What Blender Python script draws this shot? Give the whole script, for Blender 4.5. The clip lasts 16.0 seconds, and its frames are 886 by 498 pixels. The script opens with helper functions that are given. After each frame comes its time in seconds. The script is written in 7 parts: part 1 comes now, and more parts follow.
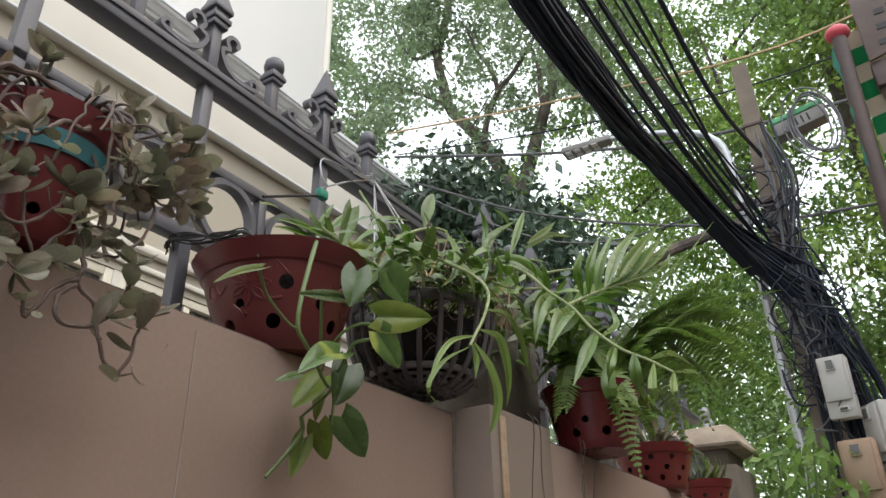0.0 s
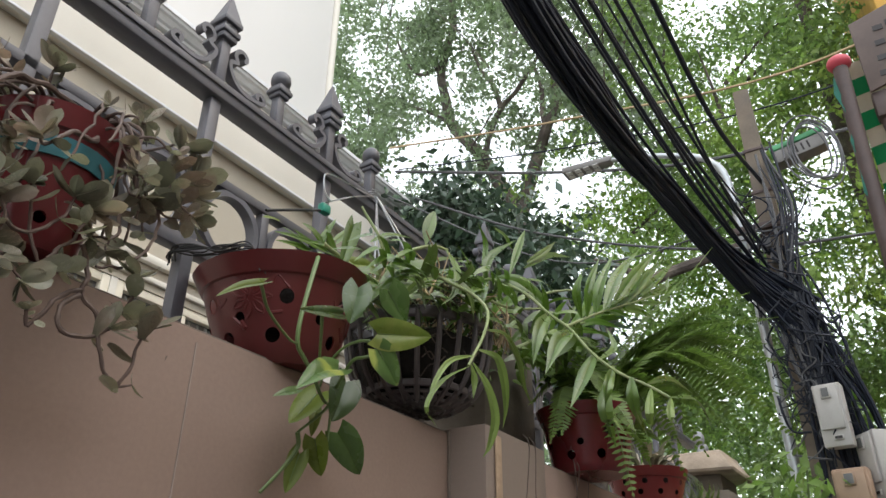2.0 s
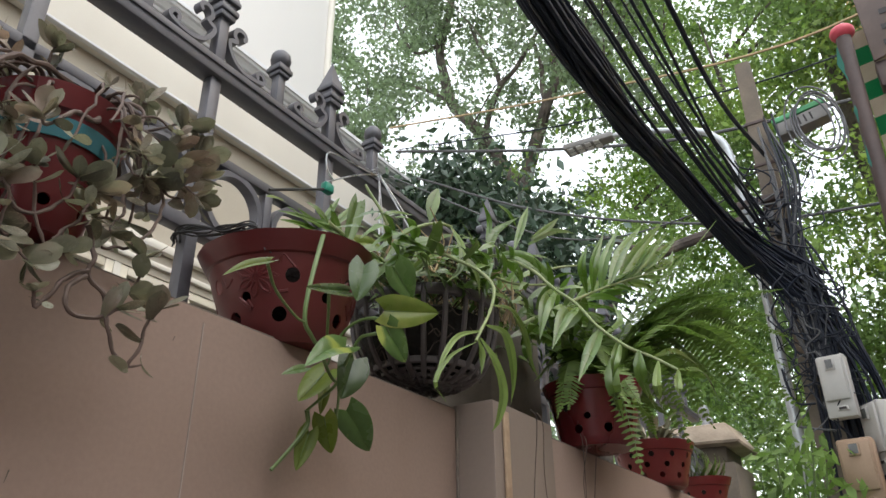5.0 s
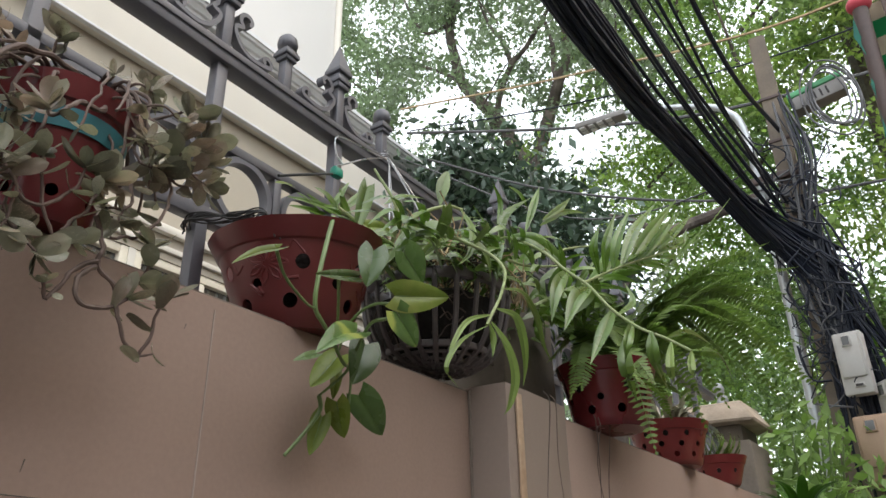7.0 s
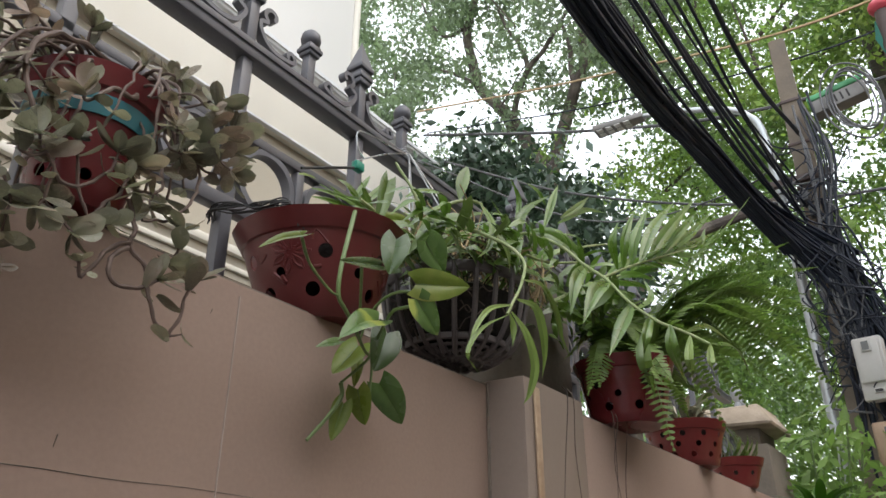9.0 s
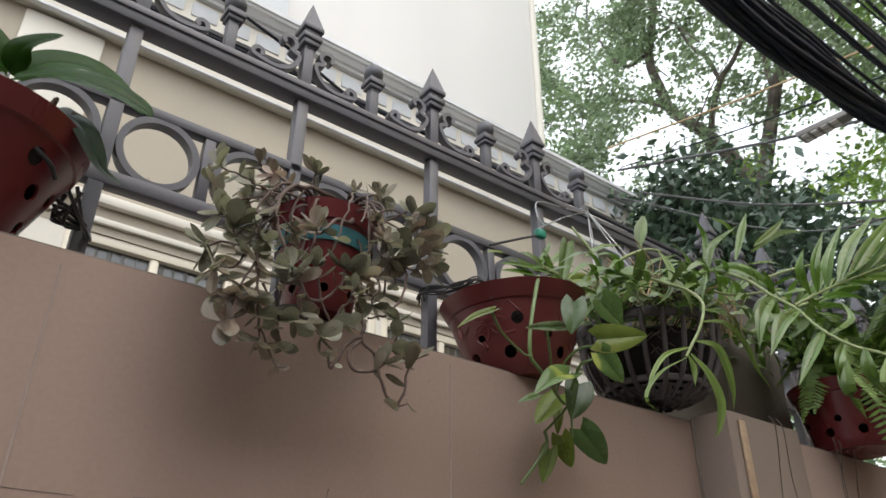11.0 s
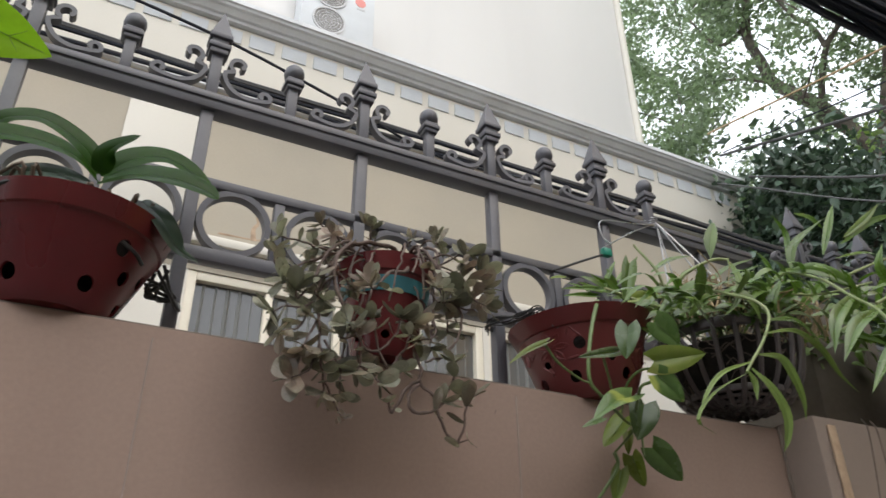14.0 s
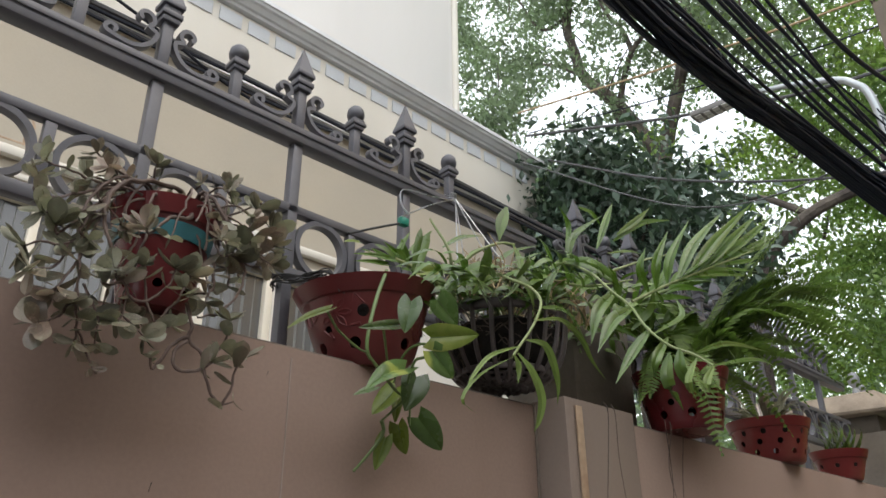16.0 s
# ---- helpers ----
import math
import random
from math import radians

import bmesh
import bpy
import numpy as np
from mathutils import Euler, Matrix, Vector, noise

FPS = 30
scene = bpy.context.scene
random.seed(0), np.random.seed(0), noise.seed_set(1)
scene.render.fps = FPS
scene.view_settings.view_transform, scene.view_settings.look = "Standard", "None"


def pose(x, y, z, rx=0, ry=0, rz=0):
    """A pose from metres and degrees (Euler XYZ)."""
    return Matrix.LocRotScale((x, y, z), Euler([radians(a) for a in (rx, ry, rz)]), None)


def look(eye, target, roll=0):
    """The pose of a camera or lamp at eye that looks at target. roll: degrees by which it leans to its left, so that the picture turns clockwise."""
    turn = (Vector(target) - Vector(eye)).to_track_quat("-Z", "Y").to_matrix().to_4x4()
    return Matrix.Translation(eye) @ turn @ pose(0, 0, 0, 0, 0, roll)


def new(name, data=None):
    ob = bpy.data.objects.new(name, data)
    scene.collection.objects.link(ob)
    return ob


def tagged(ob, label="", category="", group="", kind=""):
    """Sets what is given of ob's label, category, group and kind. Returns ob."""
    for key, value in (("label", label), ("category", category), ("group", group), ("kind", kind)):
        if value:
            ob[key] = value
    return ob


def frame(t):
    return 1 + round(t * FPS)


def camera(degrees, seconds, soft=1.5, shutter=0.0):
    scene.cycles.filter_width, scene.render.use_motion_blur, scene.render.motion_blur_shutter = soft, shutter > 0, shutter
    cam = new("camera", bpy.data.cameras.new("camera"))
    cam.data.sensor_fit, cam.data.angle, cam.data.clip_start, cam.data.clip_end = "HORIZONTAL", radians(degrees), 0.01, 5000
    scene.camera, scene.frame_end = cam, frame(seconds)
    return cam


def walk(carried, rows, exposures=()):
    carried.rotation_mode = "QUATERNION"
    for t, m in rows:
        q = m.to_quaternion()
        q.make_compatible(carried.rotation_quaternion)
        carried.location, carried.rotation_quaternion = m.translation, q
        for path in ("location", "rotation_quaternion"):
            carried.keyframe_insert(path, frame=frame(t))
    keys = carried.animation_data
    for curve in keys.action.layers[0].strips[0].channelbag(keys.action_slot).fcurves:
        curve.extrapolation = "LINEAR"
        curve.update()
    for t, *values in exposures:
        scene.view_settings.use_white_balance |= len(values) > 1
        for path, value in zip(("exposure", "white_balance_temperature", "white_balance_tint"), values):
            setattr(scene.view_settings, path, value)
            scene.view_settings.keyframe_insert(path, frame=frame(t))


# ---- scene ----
cam = camera(62.1, 16.0, shutter=0.2)
PATH = [
    (0, (-0.943, -0.734, 1.595), (0.576, 0.208, 2.493), -1.3),
    (0.5, (-0.938, -0.74, 1.592), (0.581, 0.206, 2.483), -1.0),
    (1, (-0.939, -0.749, 1.591), (0.578, 0.199, 2.486), -0.4),
    (1.5, (-0.942, -0.741, 1.598), (0.572, 0.198, 2.509), -0.0),
    (2, (-0.951, -0.733, 1.598), (0.555, 0.194, 2.533), 0.3),
    (2.5, (-0.957, -0.731, 1.599), (0.548, 0.185, 2.546), 0.4),
    (3, (-0.958, -0.734, 1.602), (0.551, 0.18, 2.544), 0.4),
    (3.5, (-0.962, -0.735, 1.601), (0.553, 0.182, 2.531), 0.1),
    (4, (-0.953, -0.724, 1.595), (0.567, 0.197, 2.512), -0.2),
    (6.5, (-0.946, -0.728, 1.595), (0.576, 0.256, 2.441), -1.0),
    (7, (-0.944, -0.728, 1.601), (0.58, 0.259, 2.441), -1.0),
    (7.5, (-0.945, -0.721, 1.597), (0.59, 0.257, 2.426), -1.1),
    (8, (-0.949, -0.721, 1.593), (0.606, 0.248, 2.394), -0.9),
    (8.2, (-0.948, -0.714, 1.599), (0.618, 0.251, 2.384), -0.9),
    (10.3, (-1.004, -0.74, 1.537), (0.29, 0.439, 2.505), 0.8),
    (10.5, (-1.028, -0.738, 1.543), (0.24, 0.479, 2.498), 0.5),
    (10.8, (-1.051, -0.794, 1.542), (0.095, 0.527, 2.512), 0.6),
    (11, (-1.042, -0.866, 1.542), (0.03, 0.528, 2.493), 0.3),
    (11.3, (-1.024, -0.953, 1.52), (-0.121, 0.607, 2.387), 1.1),
    (11.5, (-1.024, -0.969, 1.525), (-0.269, 0.681, 2.365), 1.7),
    (12, (-1.042, -0.993, 1.565), (-0.449, 0.672, 2.501), 0.3),
    (12.5, (-1.052, -0.983, 1.564), (-0.54, 0.654, 2.594), -1.8),
    (13, (-1.045, -0.98, 1.565), (-0.532, 0.668, 2.576), -1.6),
    (13.5, (-1.034, -0.984, 1.562), (-0.413, 0.65, 2.534), -0.9),
    (14, (-1.013, -0.986, 1.558), (-0.195, 0.563, 2.524), -0.6),
    (14.5, (-1.005, -1.0, 1.559), (-0.012, 0.435, 2.537), -0.1),
    (15, (-1.0, -1.012, 1.56), (0.103, 0.335, 2.544), 0.2),
    (15.5, (-0.997, -1.002, 1.561), (0.185, 0.298, 2.517), -0.2),
    (16, (-0.999, -0.991, 1.591), (0.283, 0.296, 2.426), -0.5),
]
walk(cam, [(t, look(eye, target, roll)) for t, eye, target, roll in PATH],
     exposures=((0, 0.57), (4.2, 0.57), (6.3, 0.64), (8.2, 0.64), (10.5, 0.59), (11.5, 0.42), (12.5, 0.36), (13.5, 0.37), (14.5, 0.42), (16, 0.39)))

# ---- world, sun, exposure ----
world = bpy.data.worlds.new("overcast_sky")
scene.world = world
world.use_nodes = True
wn, wl = world.node_tree.nodes, world.node_tree.links
wn.clear()
sky = wn.new("ShaderNodeTexSky")
sky.sky_type, sky.sun_disc = "NISHITA", False
sky.sun_elevation, sky.sun_rotation = radians(58), radians(150)
sky.air_density, sky.dust_density = 1.5, 4.0
bg_sky, bg_cloud = wn.new("ShaderNodeBackground"), wn.new("ShaderNodeBackground")
bg_sky.inputs[1].default_value = 0.05
bg_cloud.inputs[0].default_value = (0.93, 0.96, 1.0, 1)
bg_cloud.inputs[1].default_value = 1.33
add_bg, wout = wn.new("ShaderNodeAddShader"), wn.new("ShaderNodeOutputWorld")
wl.new(sky.outputs[0], bg_sky.inputs[0])
wl.new(bg_sky.outputs[0], add_bg.inputs[0])
wl.new(bg_cloud.outputs[0], add_bg.inputs[1])
wl.new(add_bg.outputs[0], wout.inputs[0])
sun_data = bpy.data.lights.new("sun", "SUN")
sun_data.energy, sun_data.angle, sun_data.color = 0.65, radians(55), (1.0, 0.96, 0.9)
sun = new("sun", sun_data)
sun.matrix_world = look((-3, -6, 11), (0, 0, 0))


# ---- materials ----
def mat(name, base, rough=0.6, var=0.25, scale=6.0, fine=60.0, bump=0.15, metal=0.0, tint=None, tint_amount=0.5,
        tint_scale=2.5, tint_edge=(0.45, 0.7), coat=0.0, streak=False, island=0.0, thin=0.0, object_var=0.0, dist=0.002, specks=0.0):
    """A surface: base colour, grain at two scales, stains of a second colour, fine relief; thin lets light through (leaves)."""
    m = bpy.data.materials.new(name)
    m.use_nodes = True
    n, l = m.node_tree.nodes, m.node_tree.links
    bsdf, out = n["Principled BSDF"], n["Material Output"]
    co = n.new("ShaderNodeTexCoord")
    mp = n.new("ShaderNodeMapping")
    l.new(co.outputs["Object"], mp.inputs[0])
    if streak:
        mp.inputs["Scale"].default_value = (1.0, 1.0, 0.12)
    big, small = n.new("ShaderNodeTexNoise"), n.new("ShaderNodeTexNoise")
    big.inputs["Scale"].default_value, big.inputs["Detail"].default_value = scale, 4
    small.inputs["Scale"].default_value, small.inputs["Detail"].default_value = fine, 3
    l.new(mp.outputs[0], big.inputs["Vector"])
    l.new(co.outputs["Object"], small.inputs["Vector"])
    mix = n.new("ShaderNodeMath")
    mix.operation = "MULTIPLY_ADD"
    mix.inputs[1].default_value = 0.35
    l.new(small.outputs[0], mix.inputs[0])
    l.new(big.outputs[0], mix.inputs[2])
    rng = n.new("ShaderNodeMapRange")
    rng.inputs[1].default_value, rng.inputs[2].default_value = 0.35, 1.0
    rng.inputs[3].default_value, rng.inputs[4].default_value = 1 - var, 1 + var
    l.new(mix.outputs[0], rng.inputs[0])
    value = rng.outputs[0]
    for amount, node, sock in ((island, "ShaderNodeNewGeometry", "Random Per Island"), (object_var, "ShaderNodeObjectInfo", "Random")):
        if amount:
            g = n.new(node)
            r2 = n.new("ShaderNodeMapRange")
            r2.inputs[3].default_value, r2.inputs[4].default_value = 1 - amount, 1 + amount
            l.new(g.outputs[sock], r2.inputs[0])
            mul = n.new("ShaderNodeMath")
            mul.operation = "MULTIPLY"
            l.new(value, mul.inputs[0])
            l.new(r2.outputs[0], mul.inputs[1])
            value = mul.outputs[0]
    if specks:
        vo, vr, vm = n.new("ShaderNodeTexVoronoi"), n.new("ShaderNodeMapRange"), n.new("ShaderNodeMath")
        vo.inputs["Scale"].default_value = specks
        vr.inputs[1].default_value, vr.inputs[2].default_value, vr.inputs[3].default_value = 0.012, 0.022, 0.45
        vm.operation = "MULTIPLY"
        l.new(co.outputs["Object"], vo.inputs["Vector"])
        l.new(vo.outputs["Distance"], vr.inputs[0])
        l.new(vr.outputs[0], vm.inputs[0])
        l.new(value, vm.inputs[1])
        value = vm.outputs[0]
    col = n.new("ShaderNodeVectorMath")
    col.operation = "SCALE"
    col.inputs[0].default_value = base
    if tint:
        ts = n.new("ShaderNodeTexNoise")
        ts.inputs["Scale"].default_value, ts.inputs["Detail"].default_value = tint_scale, 5
        l.new(mp.outputs[0], ts.inputs["Vector"])
        tr = n.new("ShaderNodeMapRange")
        tr.inputs[1].default_value, tr.inputs[2].default_value = tint_edge
        tr.inputs[4].default_value = tint_amount
        l.new(ts.outputs[0], tr.inputs[0])
        tm = n.new("ShaderNodeMix")
        tm.data_type = "RGBA"
        tm.inputs[6].default_value, tm.inputs[7].default_value = (*base, 1), (*tint, 1)
        l.new(tr.outputs[0], tm.inputs[0])
        l.new(tm.outputs[2], col.inputs[0])
    l.new(value, col.inputs["Scale"])
    l.new(col.outputs[0], bsdf.inputs["Base Color"])
    rr = n.new("ShaderNodeMapRange")
    rr.inputs[3].default_value, rr.inputs[4].default_value = max(0.05, rough - 0.1), min(1, rough + 0.12)
    l.new(big.outputs[0], rr.inputs[0])
    l.new(rr.outputs[0], bsdf.inputs["Roughness"])
    bsdf.inputs["Metallic"].default_value = metal
    bsdf.inputs["Coat Weight"].default_value = coat
    if bump:
        b = n.new("ShaderNodeBump")
        b.inputs["Strength"].default_value, b.inputs["Distance"].default_value = bump, dist
        l.new(mix.outputs[0], b.inputs["Height"])
        l.new(b.outputs[0], bsdf.inputs["Normal"])
    if thin:
        bsdf.inputs["Specular IOR Level"].default_value = 0.5 if rough < 0.29 else 0.3
        tl, ms = n.new("ShaderNodeBsdfTranslucent"), n.new("ShaderNodeMixShader")
        sc = n.new("ShaderNodeVectorMath")
        sc.operation = "MULTIPLY"
        sc.inputs[1].default_value = (1.2, 1.45, 0.85)
        l.new(col.outputs[0], sc.inputs[0])
        l.new(sc.outputs[0], tl.inputs[0])
        ms.inputs[0].default_value = thin
        l.new(bsdf.outputs[0], ms.inputs[1])
        l.new(tl.outputs[0], ms.inputs[2])
        l.new(ms.outputs[0], out.inputs[0])
    return m


M = dict(
    wall=mat("mauve_plaster", (0.300, 0.211, 0.170), 0.75, 0.18, 1.6, 140, 0.2, tint=(0.19, 0.125, 0.095), tint_amount=0.45, tint_scale=3.6, tint_edge=(0.5, 0.8), streak=True, specks=7.0),
    joint=mat("pale_joint_filler", (0.33, 0.27, 0.24), 0.8, 0.3, 9, 90, 0.2),
    wall_side=mat("pilaster_panel", (0.235, 0.182, 0.150), 0.7, 0.10, 2, 120, 0.12, tint=(0.3, 0.22, 0.16), tint_amount=0.3, streak=True),
    strip=mat("rusty_corner_strip", (0.42, 0.30, 0.20), 0.6, 0.35, 14, 90, 0.3, tint=(0.2, 0.10, 0.05), tint_amount=0.7, tint_scale=9),
    coping=mat("wall_top_mortar", (0.22, 0.18, 0.15), 0.9, 0.4, 12, 120, 0.5, tint=(0.06, 0.06, 0.05), tint_amount=0.8),
    iron=mat("dark_grey_painted_iron", (0.105, 0.105, 0.122), 0.40, 0.16, 10, 180, 0.18, tint=(0.16, 0.15, 0.15), tint_amount=0.35, tint_scale=8),
    steel=mat("weathered_pale_steel", (0.30, 0.31, 0.32), 0.5, 0.2, 10, 120, 0.15, metal=0.3),
    house=mat("white_house_paint", (0.67, 0.655, 0.635), 0.75, 0.05, 0.7, 60, 0.08, tint=(0.58, 0.565, 0.55), tint_amount=0.3, tint_scale=0.8, streak=True),
    fascia=mat("cream_house_paint", (0.70, 0.665, 0.59), 0.75, 0.05, 1.0, 60, 0.08, tint=(0.55, 0.5, 0.42), tint_amount=0.25, tint_scale=1.2, streak=True),
    # a deeper cream than the fascia, for the upright wall below it
    lower_cream=mat("deep_cream_wall_paint", (0.42, 0.375, 0.30), 0.8, 0.08, 1.2, 60, 0.06, tint=(0.5, 0.42, 0.3), tint_amount=0.25, tint_scale=1.1),
    cornice=mat("grey_cornice_stone", (0.66, 0.67, 0.68), 0.8, 0.12, 3, 60, 0.2, tint=(0.42, 0.42, 0.42), tint_amount=0.4, tint_scale=2),
    panel=mat("pale_grey_panel", (0.60, 0.62, 0.64), 0.75, 0.08, 3, 60, 0.1),
    frame=mat("cream_window_frame", (0.70, 0.64, 0.52), 0.5, 0.08, 4, 60, 0.08),
    curtain=mat("grey_curtain", (0.18, 0.18, 0.17), 0.9, 0.15, 6, 90, 0.2),
    curtain2=mat("striped_curtain", (0.62, 0.42, 0.36), 0.9, 0.25, 9, 60, 0.2, tint=(0.72, 0.66, 0.58), tint_amount=0.9, tint_scale=5),
    white=mat("white_enamel", (0.78, 0.78, 0.76), 0.35, 0.05, 4, 60, 0.05, tint=(0.5, 0.48, 0.44), tint_amount=0.25),
    grille=mat("grey_fan_grille", (0.50, 0.50, 0.51), 0.5, 0.1, 10, 60, 0.1),
    logo_red=mat("faded_red_mark", (0.70, 0.25, 0.22), 0.5, 0.05),
    black=mat("black_rubber_cable", (0.005, 0.009, 0.021), 0.62, 0.3, 12, 200, 0.15, island=0.35),
    greycable=mat("grey_cable", (0.10, 0.10, 0.105), 0.5, 0.2, 12, 120, 0.1, island=0.3),
    wire=mat("silver_wire", (0.55, 0.56, 0.58), 0.3, 0.1, 10, 60, 0.0, metal=0.85),
    blackwire=mat("black_tie_wire", (0.03, 0.03, 0.03), 0.5, 0.2),
    greenclip=mat("green_plastic_clip", (0.02, 0.25, 0.17), 0.3, 0.1),
    redpot=mat("red_plastic_pot", (0.120, 0.010, 0.013), 0.26, 0.16, 7, 90, 0.12, tint=(0.085, 0.016, 0.018), tint_amount=0.6, tint_scale=5, streak=True),
    dustpot=mat("dusty_red_plastic_pot", (0.130, 0.017, 0.018), 0.4, 0.16, 7, 90, 0.15, tint=(0.12, 0.035, 0.03), tint_amount=0.6, tint_scale=5, streak=True),
    redpot2=mat("orange_red_plastic_pot", (0.155, 0.015, 0.014), 0.38, 0.16, 7, 90, 0.12, tint=(0.22, 0.10, 0.07), tint_amount=0.5, tint_scale=5),
    redbasket=mat("dusty_red_plastic", (0.22, 0.055, 0.052), 0.5, 0.18, 9, 120, 0.15, tint=(0.22, 0.12, 0.10), tint_amount=0.5, island=0.12),
    darkbasket=mat("dark_brown_plastic", (0.095, 0.078, 0.078), 0.45, 0.25, 9, 120, 0.15, tint=(0.11, 0.10, 0.095), tint_amount=0.5, tint_scale=6),
    teal=mat("teal_pot_band", (0.04, 0.17, 0.20), 0.4, 0.12),
    soil=mat("dark_potting_bark", (0.014, 0.011, 0.009), 0.95, 0.5, 30, 90, 0.8, dist=0.01),
    darkroot=mat("dark_matted_root", (0.075, 0.055, 0.045), 0.85, 0.3, 20, 120, 0.3, island=0.5),
    root=mat("grey_brown_root", (0.24, 0.19, 0.15), 0.8, 0.3, 20, 120, 0.3, island=0.3),
    straw=mat("dry_straw_stem", (0.38, 0.28, 0.16), 0.8, 0.3, 20, 120, 0.2, island=0.35),
    succ=mat("grey_green_succulent_leaf", (0.36, 0.355, 0.275), 0.24, 0.22, 22, 140, 0.10, tint=(0.42, 0.28, 0.25), tint_amount=0.6, tint_scale=15, tint_edge=(0.46, 0.66), island=0.45, thin=0.08),
    succstem=mat("succulent_brown_stem", (0.095, 0.062, 0.05), 0.7, 0.35, 40, 150, 0.5, tint=(0.20, 0.15, 0.125), tint_amount=0.6, tint_scale=14),
    pothos=mat("pothos_leaf", (0.074, 0.128, 0.036), 0.26, 0.2, 18, 120, 0.25, tint=(0.30, 0.33, 0.08), tint_amount=0.8, tint_scale=12, tint_edge=(0.58, 0.64), thin=0.14, object_var=0.5),
    pothos_lime=mat("lime_pothos_leaf", (0.155, 0.205, 0.04), 0.30, 0.2, 18, 120, 0.10, tint=(0.30, 0.31, 0.09), tint_amount=0.7, tint_scale=16, tint_edge=(0.5, 0.66), thin=0.22, object_var=0.35),
    vine=mat("green_vine_stem", (0.12, 0.18, 0.06), 0.45, 0.2, 20, 120, 0.1),
    orchid=mat("orchid_leaf", (0.085, 0.148, 0.026), 0.28, 0.2, 14, 120, 0.25, tint=(0.14, 0.18, 0.05), tint_amount=0.5, tint_scale=6, island=0.5, thin=0.16),
    orchid_light=mat("pale_orchid_leaf", (0.145, 0.205, 0.055), 0.30, 0.18, 14, 120, 0.2, island=0.45, thin=0.2, object_var=0.15),
    shootleaf=mat("fresh_shoot_leaf", (0.082, 0.160, 0.018), 0.28, 0.2, 14, 120, 0.2, tint=(0.12, 0.20, 0.04), tint_amount=0.6, tint_scale=9, island=0.35, thin=0.22),
    cane=mat("orchid_cane", (0.21, 0.27, 0.10), 0.5, 0.2, 20, 120, 0.2, tint=(0.33, 0.31, 0.2), tint_amount=0.5, tint_scale=20),
    phal=mat("glossy_orchid_leaf", (0.038, 0.105, 0.012), 0.30, 0.15, 9, 120, 0.06, thin=0.16, object_var=0.15),
    bigleaf=mat("broad_lime_leaf", (0.25, 0.42, 0.022), 0.5, 0.15, 12, 120, 0.3, thin=0.5, object_var=0.55),
    limevein=mat("pale_leaf_vein", (0.22, 0.36, 0.06), 0.45, 0.1, thin=0.2),
    fern=mat("fern_frond", (0.145, 0.215, 0.055), 0.42, 0.2, 10, 90, 0.08, tint=(0.125, 0.19, 0.045), tint_amount=0.6, tint_scale=4, island=0.3, thin=0.3),
    # leaf_a and leaf_b: distance haze is put into the base as grey and blue
    leaf_a=mat("haze_pale_tree_leaf", (0.205, 0.24, 0.19), 0.5, 0.25, 1.2, 20, 0.05, tint=(0.18, 0.23, 0.145), tint_amount=0.8, tint_scale=0.5, island=0.4, thin=0.5),
    leaf_b=mat("haze_pale_bright_leaf", (0.19, 0.265, 0.12), 0.5, 0.25, 1.2, 20, 0.05, tint=(0.29, 0.38, 0.09), tint_amount=0.9, tint_scale=0.5, island=0.4, thin=0.5),
    leaf_c=mat("dark_broad_leaf", (0.07, 0.11, 0.08), 0.28, 0.25, 2, 30, 0.05, tint=(0.05, 0.09, 0.04), tint_amount=0.6, island=0.4, thin=0.12),
    leaf_d=mat("shrub_leaf", (0.21, 0.31, 0.10), 0.4, 0.25, 3, 30, 0.05, island=0.4, thin=0.3),
    bark=mat("grey_brown_bark", (0.075, 0.060, 0.052), 0.9, 0.35, 5, 40, 0.9, tint=(0.22, 0.19, 0.15), tint_amount=0.6, tint_scale=3, dist=0.03),
    concrete=mat("weathered_concrete", (0.185, 0.15, 0.115), 0.9, 0.25, 5, 70, 0.5, tint=(0.13, 0.115, 0.10), tint_amount=0.7, tint_scale=3, dist=0.006),
    stone=mat("tan_capstone", (0.42, 0.34, 0.26), 0.85, 0.3, 9, 80, 0.6, tint=(0.2, 0.16, 0.12), tint_amount=0.7, tint_scale=5, dist=0.008),
    pillar=mat("darkened_stained_render", (0.12, 0.10, 0.08), 0.9, 0.3, 6, 80, 0.5, tint=(0.09, 0.08, 0.065), tint_amount=0.7, tint_scale=4, dist=0.005),
    galv=mat("galvanised_steel", (0.50, 0.53, 0.55), 0.42, 0.14, 7, 90, 0.08, metal=0.55, tint=(0.33, 0.32, 0.3), tint_amount=0.5),
    meter=mat("pale_grey_meter_plastic", (0.52, 0.51, 0.49), 0.45, 0.10, 6, 90, 0.08, tint=(0.36, 0.33, 0.3), tint_amount=0.45, tint_scale=6),
    meter_tan=mat("tan_meter_plastic", (0.42, 0.29, 0.20), 0.5, 0.14, 6, 90, 0.1, tint=(0.25, 0.17, 0.11), tint_amount=0.45),
    glass=mat("dark_meter_window", (0.10, 0.10, 0.10), 0.12, 0.1, 6, 60, 0.0, coat=0.5),
    pane=mat("grey_window_glass", (0.09, 0.09, 0.088), 0.10, 0.1, 2, 60, 0.0, coat=0.6),
    boxgreen=mat("green_box_lid", (0.10, 0.38, 0.17), 0.45, 0.12),
    boxgrey=mat("grey_box_body", (0.23, 0.22, 0.21), 0.5, 0.15),
    redball=mat("faded_red_cap", (0.60, 0.08, 0.11), 0.4, 0.1),
    rustbar=mat("brown_awning_tube", (0.075, 0.05, 0.045), 0.55, 0.25, 8, 80, 0.25, tint=(0.14, 0.09, 0.07), tint_amount=0.5),
